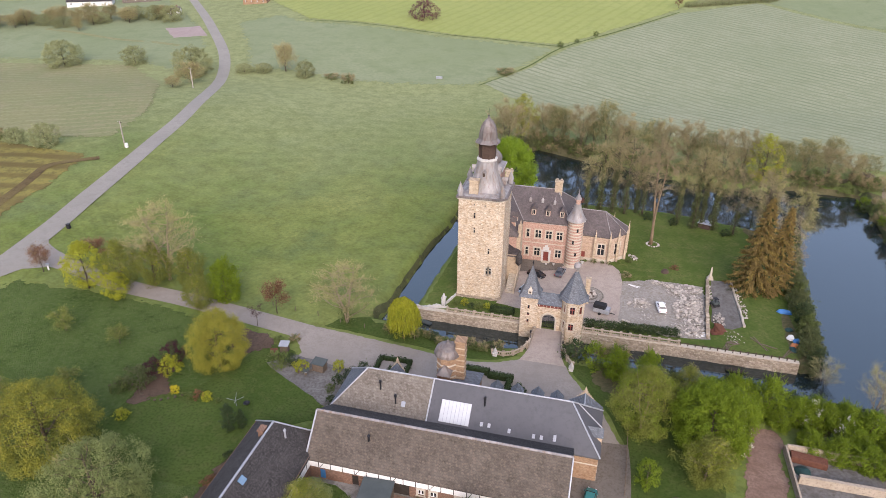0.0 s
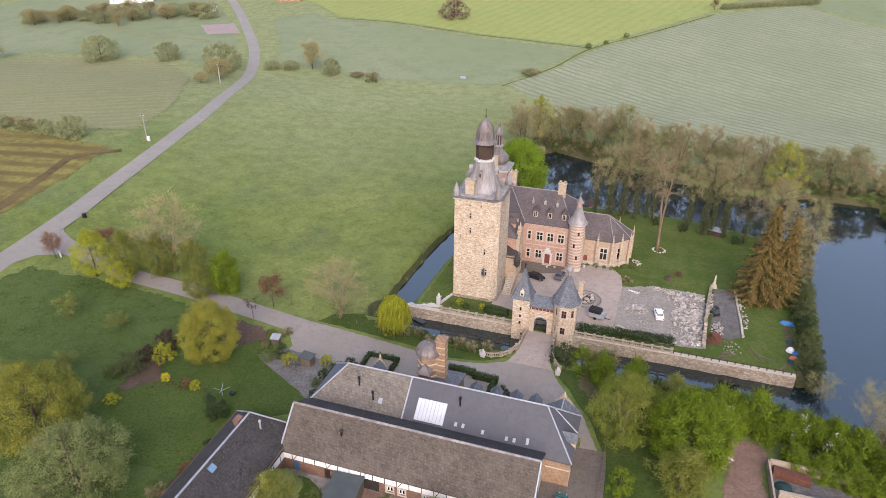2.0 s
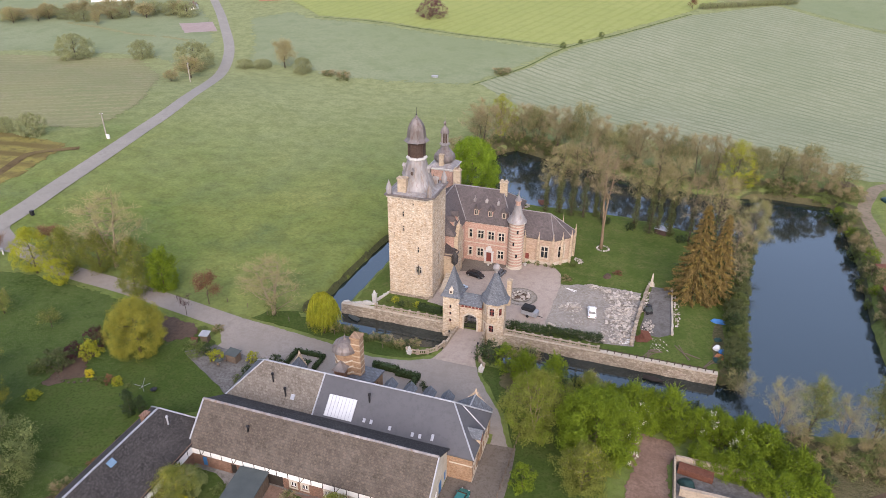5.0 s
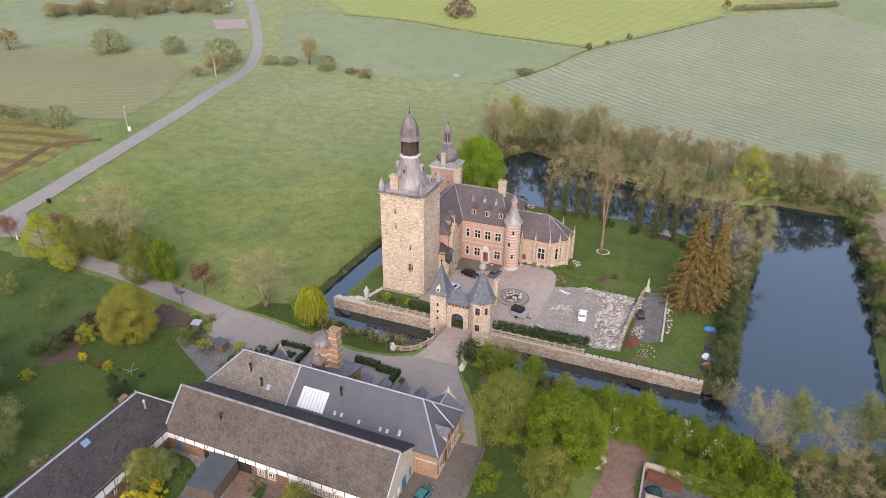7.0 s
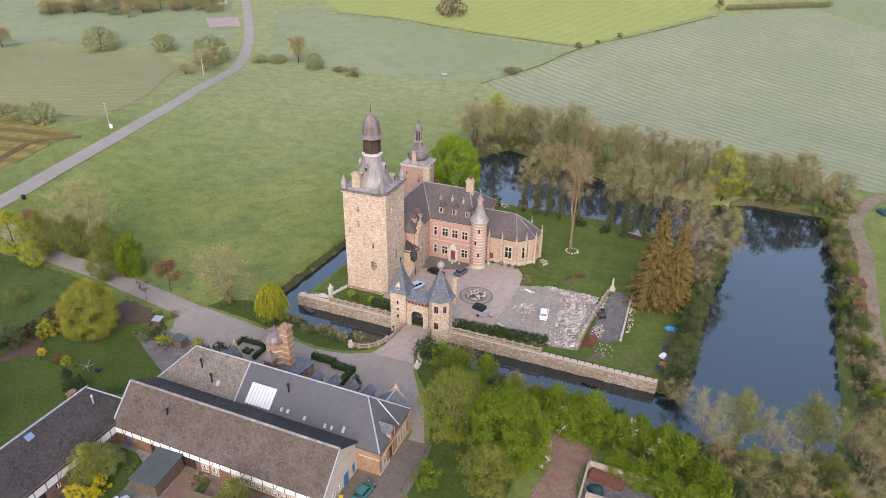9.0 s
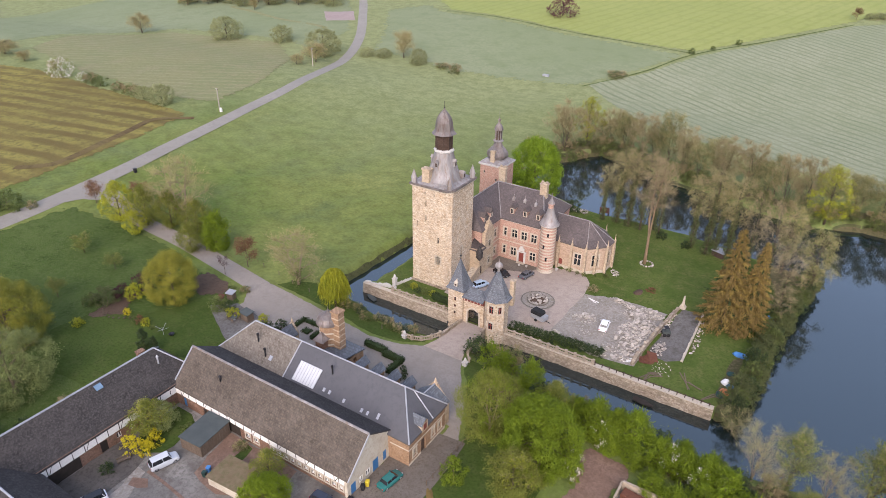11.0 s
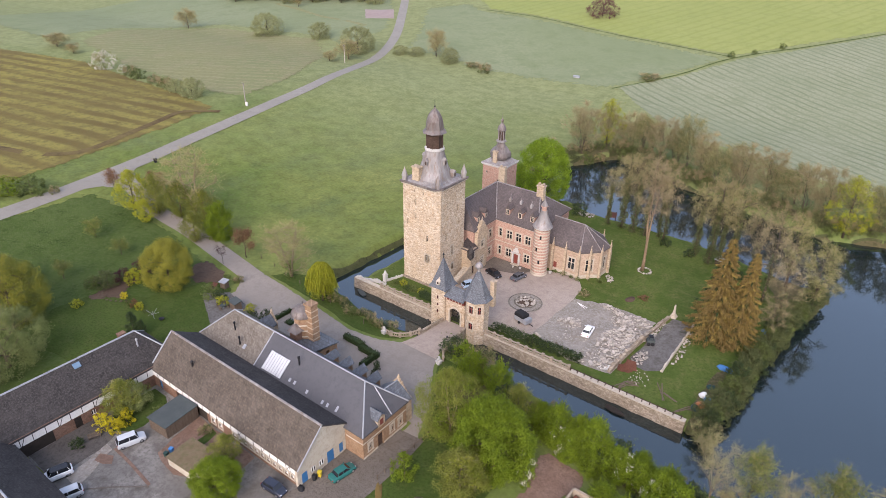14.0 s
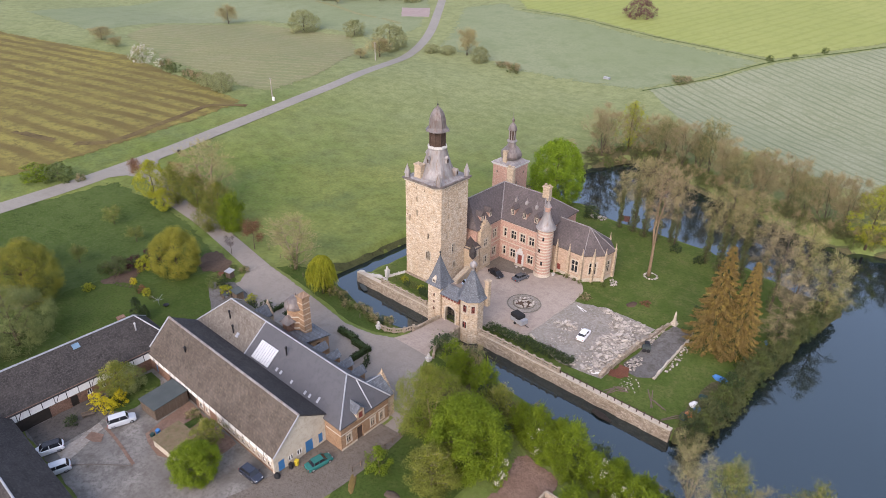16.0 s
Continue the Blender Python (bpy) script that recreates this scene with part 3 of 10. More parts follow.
def inside_distance(poly, x, y):
    """Distance to the outline, positive inside."""
    best = np.full(np.shape(x), 1e9)
    inside = np.zeros(np.shape(x), bool)
    for (ax, ay), (bx, by) in zip(poly, poly[1:] + poly[:1]):
        dx, dy = bx - ax, by - ay
        t = np.clip(((x - ax) * dx + (y - ay) * dy) / (dx * dx + dy * dy), 0, 1)
        best = np.minimum(best, np.hypot(x - ax - t * dx, y - ay - t * dy))
        inside ^= ((ay > y) != (by > y)) & (x < dx * (y - ay) / (dy if dy else 1e-9) + ax)
    return np.where(inside, best, -best)


def land(x, y):
    """Height of the ground without the moat."""
    x, y = np.asarray(x, float), np.asarray(y, float)
    u, v = x * 0.9954 + y * 0.0958, y * 0.9954 - x * 0.0958
    n = np.clip(v - 295, 0, 600)
    north = 0.125 * n * n / (n + 25) * (1 - 0.35 * smooth01(100, 260, -u))
    west = 6 * smooth01(70, 150, -u + 0.12 * (v - 180)) * (1 - 0.6 * smooth01(240, 320, v))
    court = -0.8 * smooth01(-1.0, 2.0, inside_distance(ISLAND, x, y))
    return north + west + court


def relief(x, y):
    """Height of the ground with the moat dug out."""
    d_in = inside_distance(OUTER, x, y)
    d_isl = -inside_distance(ISLAND, x, y)
    d = np.minimum(d_in, np.where((y < 119.0) & (x > -36.5) & (x < 42.5), (d_isl + 0.7) * 6, d_isl))
    wobble = 0.35 * np.sin(x * 0.9 + 1.3 * np.sin(y * 0.7)) + 0.3 * np.sin(y * 1.1 + x * 0.31)
    dig = 5.0 * smooth01(-1.8, 1.9, d + 0.35 * wobble * (y > 119))
    rough = 0.12 * np.sin(x * 0.21 + 2 * np.sin(y * 0.13)) * np.sin(y * 0.17) * smooth01(20, 60, np.hypot(x + 5, y - 90) - 40)
    return land(x, y) - dig + rough


def ground_z(x, y):
    return float(relief(np.array(x), np.array(y)))


def spread(*spans):
    out = []
    for a, b, step in spans:
        out += list(np.arange(a, b, step))
    return np.array(out + [spans[-1][1]])


_gx = spread((-2600, -480, 200), (-480, -64, 4.0), (-64, 104, 1.1), (104, 240, 4.0), (240, 2600, 200))
_gy = spread((-1500, -100, 200), (-100, 20, 10.0), (20, 100, 4.0), (100, 246, 1.1), (246, 560, 4.0), (560, 2600, 120))
_X, _Y = np.meshgrid(_gx, _gy)
_Z = relief(_X, _Y)
_nx, _ny = len(_gx), len(_gy)
_idx = np.arange(_nx * _ny).reshape(_ny, _nx)
_faces = np.stack([_idx[:-1, :-1], _idx[:-1, 1:], _idx[1:, 1:], _idx[1:, :-1]], -1).reshape(-1, 4)
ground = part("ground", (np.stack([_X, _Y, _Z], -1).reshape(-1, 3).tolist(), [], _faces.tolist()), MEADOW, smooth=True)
tagged(ground, "green tufted uneven meadow, painted greyer with distance for haze", "meadow", kind="structure")

bm = bmesh.new()
bm.faces.new([bm.verts.new((x, y, -2.7)) for x, y in [(-46, 105), (86, 105), (86, 224), (-20, 244), (-40, 230), (-46, 180)]])
tagged(part("water", bm, WATER), "still dark moat water mirroring the sky", "water", kind="structure")


def sheet(name, outline, off, material, label, category, step=4.0, flat=None, ragged=0.3, soft=0.0):
    """A patch of ground cover that follows the land."""
    if ragged:
        r, line = random.Random(len(name) * 31 + len(outline)), []
        for (ax, ay), (bx, by) in zip(outline, outline[1:] + outline[:1]):
            k = max(1, int(math.hypot(bx - ax, by - ay) / (ragged * 6)))
            nx, ny = -(by - ay), bx - ax
            n = math.hypot(nx, ny)
            for i in range(k):
                o = r.uniform(-ragged, ragged) if i else 0.0
                line.append((ax + (bx - ax) * i / k + nx / n * o, ay + (by - ay) * i / k + ny / n * o))
        outline = line
    bm = bmesh.new()
    bm.faces.new([bm.verts.new((x, y, 0)) for x, y in outline])
    xs, ys = [p[0] for p in outline], [p[1] for p in outline]
    for axis, lo, hi in ((0, min(xs), max(xs)), (1, min(ys), max(ys))):
        for c in np.arange(math.ceil(lo / step) * step + 0.013, hi, step):
            co, no = [0, 0, 0], [0, 0, 0]
            co[axis], no[axis] = c, 1
            bmesh.ops.bisect_plane(bm, geom=bm.verts[:] + bm.edges[:] + bm.faces[:], plane_co=co, plane_no=no)
    bmesh.ops.triangulate(bm, faces=bm.faces)
    vs = bm.verts[:]
    z = relief(np.array([v.co.x for v in vs]), np.array([v.co.y for v in vs])) if flat is None else [flat] * len(vs)
    for v, h in zip(vs, z):
        v.co.z = h + off
    bm.normal_update()
    if sum(f.normal.z for f in bm.faces) < 0:
        bmesh.ops.reverse_faces(bm, faces=bm.faces)
    me = bpy.data.meshes.new(name)
    bm.to_mesh(me)
    bm.free()
    if soft:
        co = np.empty(len(me.vertices) * 3)
        me.vertices.foreach_get("co", co)
        co = co.reshape(-1, 3)
        me.attributes.new("edge", "FLOAT", "POINT").data.foreach_set("value", np.clip(inside_distance(outline, co[:, 0], co[:, 1]) / soft, 0, 1).astype(np.float32))
    me.materials.append(material)
    me.shade_smooth()
    return tagged(new(name, me), label, category, kind="structure")


def smooth_line(pts, n=8):
    """Catmull-Rom through the points."""
    out = []
    P = [pts[0]] + list(pts) + [pts[-1]]
    for i in range(1, len(P) - 2):
        a, b, c, d = (np.array(p, float) for p in P[i - 1:i + 3])
        for k in range(n):
            t = k / n
            out.append(tuple(0.5 * (2 * b + (c - a) * t + (2 * a - 5 * b + 4 * c - d) * t * t + (3 * b - a - 3 * c + d) * t ** 3)))
    return out + [tuple(pts[-1])]


def strip(name, line, width, off, material, label, category, height=None):
    """A road: a ribbon along a line."""
    line = smooth_line(line)
    verts, faces = [], []
    for i, p in enumerate(line):
        a, b = line[max(i - 1, 0)], line[min(i + 1, len(line) - 1)]
        d = np.array((b[0] - a[0], b[1] - a[1]))
        d = d / np.linalg.norm(d)
        for k in range(5):
            o = (k / 4 - 0.5) * width
            x, y = p[0] - d[1] * o, p[1] + d[0] * o
            verts.append((x, y, float((height or land)(np.array(x), np.array(y))) + off))
        if i:
            j = 5 * i
            faces += [(j - 5 + k, j - 4 + k, j + 1 + k, j + k) for k in range(4)]
    faces = [f[::-1] for f in faces]
    return tagged(part(name, (verts, [], faces), material, smooth=True), label, category, kind="structure")


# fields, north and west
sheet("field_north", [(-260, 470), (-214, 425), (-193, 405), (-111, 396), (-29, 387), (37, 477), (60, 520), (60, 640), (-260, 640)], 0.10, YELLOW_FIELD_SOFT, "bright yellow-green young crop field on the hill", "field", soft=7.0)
sheet("field_east", [(-61, 317), (-42, 347), (-28, 381), (0, 420), (37, 471), (90, 509), (128, 468), (200, 420), (320, 380), (320, 250), (150, 236), (87, 238), (35, 254), (-21, 275)], 0.12, HAZED_FIELD_SOFT, "field with dark mowing lines, paled by painted haze", "field", soft=4.0)
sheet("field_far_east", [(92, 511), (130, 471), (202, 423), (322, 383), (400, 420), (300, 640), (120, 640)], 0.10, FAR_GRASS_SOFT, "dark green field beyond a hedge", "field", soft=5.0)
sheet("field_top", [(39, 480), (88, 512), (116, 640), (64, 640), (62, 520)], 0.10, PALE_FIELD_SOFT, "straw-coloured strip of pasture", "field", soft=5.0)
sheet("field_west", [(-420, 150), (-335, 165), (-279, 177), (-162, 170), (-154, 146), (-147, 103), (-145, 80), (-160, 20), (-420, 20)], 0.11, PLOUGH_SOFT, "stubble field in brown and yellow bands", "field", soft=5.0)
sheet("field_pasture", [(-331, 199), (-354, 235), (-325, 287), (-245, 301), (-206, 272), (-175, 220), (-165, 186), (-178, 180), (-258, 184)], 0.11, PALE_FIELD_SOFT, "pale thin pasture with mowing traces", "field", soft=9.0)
sheet("meadow_west", [(-460, 190), (-350, 190), (-358, 236), (-328, 290), (-246, 304), (-214, 290), (-222, 340), (-262, 392), (-340, 470), (-460, 420)], 0.08, FAR_GRASS_SOFT, "meadow beyond the pasture, haze in its grey tone", "field", soft=14.0)
sheet("meadow_north", [(-185, 308), (-125, 300), (-62, 312), (-42, 350), (-28, 384), (-111, 393), (-195, 402), (-216, 420), (-240, 395), (-206, 345)], 0.08, FAR_GRASS_SOFT, "meadow below the hill, haze in its grey tone", "field", soft=14.0)
sheet("arena", [(-277, 375), (-257, 383), (-239, 362), (-257, 354)], 0.14, ARENA, "pinkish sand riding arena", "arena")
strip("path_west", [(-350, 357), (-320, 352), (-291, 345), (-262, 343), (-243, 339)], 3.5, 0.16, PALE_FIELD, "worn pale grass track", "track")
strip("field_margin", [(-185, 94), (-168.9, 98.5), (-160.7, 101.4), (-153.4, 110.4), (-154.2, 119.6), (-157.2, 128.6), (-162, 144), (-166.1, 155.7), (-161.7, 162.1), (-156.4, 167)], 3.0, 0.15, HEADLAND, "dark turned earth along the stubble's edge", "earth")
strip("hedge_line", [(-62, 314), (-43, 348), (-28.6, 384), (2, 424), (37.5, 473)], 0.8, 0.16, ROUGH_GRASS, "thin grassy ditch between fields", "ditch")
strip("hedge_line_2", [(-28.6, 385), (-70, 391), (-111, 395), (-160, 400), (-194, 403)], 0.6, 0.16, ROUGH_GRASS, "thin grassy ditch between fields", "ditch")

# roads
strip("road", [(-126, 40), (-129, 80), (-131.4, 100), (-135.7, 124.1), (-139.8, 141.3), (-144.6, 162.1), (-150.9, 187.6), (-159.7, 220.3), (-179.3, 273.4), (-205.3, 323.9), (-246.4, 379.6), (-281.6, 424.1), (-330, 482)], 5.8, 0.13, ASPHALT, "grey worn asphalt country road", "road")
sheet("road_junction", [(-131.6, 96), (-134.8, 108), (-138, 122.5), (-134.6, 121.0), (-130.5, 116.4), (-124, 113.3), (-117, 111.6), (-117, 107.8), (-122.5, 107.6), (-127, 104.5), (-129.4, 96)], 0.12, ASPHALT, "flared asphalt junction of drive and road", "road", step=3, ragged=0.1)
strip("drive", [(-131, 113), (-121, 110.5), (-106, 107.5), (-88, 106.5), (-70, 104), (-54, 101.5)], 5.0, 0.14, FORECOURT, "narrow pale asphalt drive", "road")
sheet("forecourt", [(-58, 104.2), (-58, 99.8), (-55, 98.2), (-52.5, 95), (-53, 91.5), (-41, 90.5), (-30, 90), (-10, 91), (5.5, 87.2), (5.6, 82), (9.2, 82), (9, 84), (5, 93), (2, 97), (-1, 101.5), (-2.5, 105),
                    (-9.8, 105), (-11, 103.5), (-15, 101.5), (-22, 100.3), (-34, 102), (-49, 103.6)], 0.10, FORECOURT, "wide pale asphalt forecourt", "road", step=3, ragged=0.12)
strip("east_track", [(130, 246), (108, 240), (95.3, 233.7), (89.4, 221.9), (86.0, 211), (85.8, 200), (85.6, 188), (84.4, 176), (83.2, 164), (82.0, 152), (81.4, 138), (82.6, 120), (86, 98), (92, 60)], 3.6, 0.12, TRACK, "brown earth track along the pond", "track")
strip("farm_lane", [(7.0, 85), (7.4, 80), (7.4, 72), (6.4, 64), (4, 56), (0, 48)], 5.6, 0.15, COBBLE, "brown cobbled lane past the barn", "lane")

# castle island
sheet("island_lawn", [(-34.5, 120), (-33.5, 150), (-31, 170), (-28, 184), (-19, 188.5), (-9, 185), (18, 185.5), (30, 183), (43, 179), (54, 179), (51, 159), (47.6, 142), (46.6, 129), (44.5, 119.5), (41, 118.2), (0, 118.2)], 0.06, LAWN_BRIGHT, "deep green mown lawn", "lawn", step=3)
sheet("court_gravel", [(-19, 124), (-18.6, 136), (-17, 147.3), (-3, 148.5), (4, 150.3), (7.4, 146.5), (8.3, 141), (8.2, 125), (7, 120.2), (-1, 120), (-11.5, 119.5), (-12.5, 123)], 0.10, GRAVEL, "pinkish fine gravel courtyard", "courtyard", step=3)
sheet("court_yard", [(8.4, 141.4), (15.8, 143.6), (26.6, 143.4), (26.2, 121.4), (17.5, 120.2), (7.6, 123.8)], 0.11, YARD, "rubbly grey building yard", "yard", step=3)
sheet("terrace", [(-16.8, 139.5), (-16.8, 147), (-8, 147), (-5.6, 146), (-7, 143), (-12, 141)], 0.14, COBBLE, "brown paved terrace before the manor", "terrace", step=3)

# garden west of the farm, farmyard, field yard
sheet("garden_grass", [(-126, 101), (-104, 104.2), (-88, 103.2), (-72, 100), (-62, 98), (-54, 96), (-39.4, 80), (-49.2, 73.5), (-49.2, 20), (-128, 20)], 0.03, ROUGH_GRASS_SOFT, "thick unmown grass round the garden", "grass", step=4, soft=4.0)
sheet("forecourt_verge", [(-52, 104.6), (-34, 103), (-22, 101.3), (-15, 102.5), (-11.4, 104.8), (-11.4, 107.6), (-18, 106.4), (-24, 106.6), (-31, 108.8), (-42, 110.6), (-50, 108)], 0.05, LAWN, "mown grass verge above the moat", "lawn", step=3)
# dark ground cover that carries the shade between the hedgerow trees
sheet("hedge_floor", [(9.6, 95.5), (24, 97), (37, 97), (54, 88), (66, 84), (92, 84), (92, 106), (72, 107), (56, 103.8), (46, 102.8), (34, 103.6), (22, 105.6), (8, 106.8), (2, 106.5), (3, 98)], 0.06, SCRUB_SOFT, "dark ground under the hedgerow, gap shade in its colour", "ground", step=3, soft=4.0)
sheet("garden_lawn", [(-77, 66), (-76, 77), (-66, 81), (-60, 95.5), (-54, 95), (-44.5, 83), (-39.5, 79), (-50, 73.5), (-52, 60), (-70, 58)], 0.06, LAWN, "mown garden lawn", "lawn", step=3)
sheet("orchard", [(-126, 100), (-104, 104.5), (-88, 103.5), (-72, 100), (-62, 98), (-66, 84), (-77, 79), (-80, 66), (-100, 40), (-128, 40)], 0.05, ROUGH_GRASS_SOFT, "rough unmown orchard grass", "grass", step=3, soft=4.0)
sheet("flower_bed", [(-72, 97), (-70.5, 100.4), (-64, 99.8), (-59.2, 99.0), (-57.6, 94), (-62.8, 91), (-68, 92)], 0.12, SOIL_SOFT, "bare brown flower bed", "bed", step=3, soft=3.0)
sheet("shrub_bed", [(-76.5, 87), (-72.8, 87.4), (-72.2, 83), (-70.2, 78.6), (-59.8, 78.6), (-59.8, 77), (-70.6, 76.4), (-74.4, 72), (-77, 73), (-77.4, 79)], 0.12, SOIL_SOFT, "earth bed under garden shrubs", "bed", step=3, soft=3.0)
sheet("patio", [(-57.6, 90.2), (-53.2, 94.0), (-41, 92), (-39.6, 79.6), (-43.5, 82.2)], 0.11, CONCRETE, "grey slab patio", "patio", step=3)
sheet("farmyard", [(-37.2, 66), (-37.2, 44), (-10, 44), (4, 46), (9, 50), (8.5, 66), (1, 67), (-37, 67)], 0.08, CONCRETE_PALE, "patched pale grey concrete farmyard", "yard", step=3)
sheet("yard_earth", [(-24, 66), (-22, 57), (-16, 56), (-9, 60), (-9, 65.8)], 0.12, MUD, "brown trodden earth and weeds", "earth", step=3)
sheet("dirt_yard", [(25, 96.5), (37, 96), (34, 89), (34, 76), (29, 60), (24, 60), (25, 76), (27.5, 86)], 0.09, MUD_SOFT, "reddish brown mud yard", "yard", step=3, soft=3.0)
sheet("silage_floor", [(34.4, 90), (52, 87.5), (52, 70), (34.4, 70)], 0.12, CONCRETE, "stained concrete silage floor", "floor", step=3)
sheet("paddock", [(9.3, 74), (9.4, 86), (10, 93), (24, 96), (24, 76), (22, 62), (12, 62)], 0.07, LAWN, "green paddock beside the lane", "lawn", step=3)

# narrow strip: reeds, with the bank's shadow line put into the colour
strip("bank_edge", OUTER[16::-1] + OUTER[:0:-1][:6], 1.1, 0.07, BANK, "reedy edge of the moat bank, its shadow line coloured in", "bank", height=relief)

strip("pond_bank", OUTER[6:13], 15.0, 0.30, SCRUB, "scrubby olive bank under the far trees", "bank", height=relief)
sheet("east_bank", [(72.4, 110), (75.6, 122), (76.2, 134), (77.0, 149), (78.2, 161), (80.0, 178), (80.6, 196), (81.6, 216), (84.6, 214), (83.6, 200), (83.4, 188), (82.4, 176), (81.2, 164), (80.0, 152), (79.4, 138), (80.4, 120), (83.6, 98), (76, 98)], 0.14, SCRUB, "scrubby brown bank between pond and track", "bank", step=2.0)
sheet("island_bank", [(42, 183.5), (50, 183.5), (57, 183.5), (56.5, 178), (52, 159), (50, 142), (49.6, 129), (47.4, 116.2), (42.3, 116.2), (42.3, 118.6), (44.0, 121), (45.6, 129), (46.4, 142), (47.6, 150), (46.5, 160), (44, 170), (40, 178)], 0.18, SCRUB, "shady scrub at the island's edge", "bank", step=1.1)
# patches of the farmyard
sheet("yard_dark", [(-37.2, 44.2), (-31.5, 44.2), (-29.6, 46.7), (-29.8, 52.0), (-31.0, 55.0), (-37.2, 57)], 0.11, COBBLE_DARK, "dark worn cobbles by the farm wing", "yard", step=3)
sheet("yard_slab", [(-25.2, 45.6), (-28.2, 45.6), (-30.2, 53.1), (-28.3, 53.0)], 0.13, YARD, "pale concrete strip across the farmyard", "yard", step=3)
strip("yard_seam", [(-28.2, 53.3), (-24.0, 53.2), (-17.0, 52.6)], 0.5, 0.15, MUD, "brown earth seam between concrete slabs", "seam")
strip("yard_seam_2", [(-25.0, 45.0), (-21.4, 48.6), (-16.8, 52.4)], 0.22, 0.15, COBBLE, "dark joint between concrete slabs", "seam")
sheet("yard_grass", [(-32.2, 55.2), (-29.6, 57.0), (-29.4, 63.0), (-33.0, 65.4), (-36.4, 65.4), (-36.8, 58.0)], 0.12, LAWN, "weedy grass in the yard corner", "lawn", step=3)
sheet("yard_weeds", [(-18.9, 57.6), (-17.6, 57.6), (-18.2, 65.4), (-19.6, 65.6)], 0.15, LAWN, "strip of weeds beside the low store", "grass", step=3)
sheet("yard_litter", [(-28.3, 50.0), (-29.0, 51.3), (-26.8, 52.4), (-25.4, 51.3), (-26.6, 50.4)], 0.15, MUD, "brown leaf litter on concrete", "litter", step=3)
sheet("gable_yard", [(0.9, 66.2), (-1, 58), (2, 57), (5.2, 62), (6.0, 70), (6.2, 82), (5.3, 82), (5.1, 76.4), (1.0, 76.2)], 0.12, COBBLE, "brown cobbles before the barn gable", "yard", step=3)
# trodden earth beside the island's scrub
sheet("island_earth", [(41.0, 120.5), (42.0, 134.5), (43.6, 137), (44.0, 130), (42.8, 121)], 0.08, SCRUB, "bare trodden strip beside the scrub", "earth", step=3)
sheet("wing_bed", [(-49.2, 34), (-49.2, 72), (-51.4, 72.6), (-53.0, 64), (-54.6, 52), (-54, 34)], 0.09, SOIL_SOFT, "bare brown bed behind the farm wing", "bed", step=3, soft=3.0)
sheet("lane_verge", [(2.8, 97.4), (5.8, 93.2), (9.7, 84.2), (10.1, 74.4), (12, 74), (12, 96), (4, 104.6), (-0.8, 104.8), (-0.4, 101.8)], 0.055, LAWN, "grass verge beside the lane", "lawn", step=3)
sheet("bare_patch", [(57, 83), (80, 83), (78, 93), (66, 95), (60, 91)], 0.10, SOIL, "bare dug earth behind the hedge", "earth", step=3)

# ---- the castle ----
G0 = -0.8   # level of the island


def slit_row(parent, p, q, holes, **kw):
    for h in holes:
        window(parent, p, q, h, **kw)


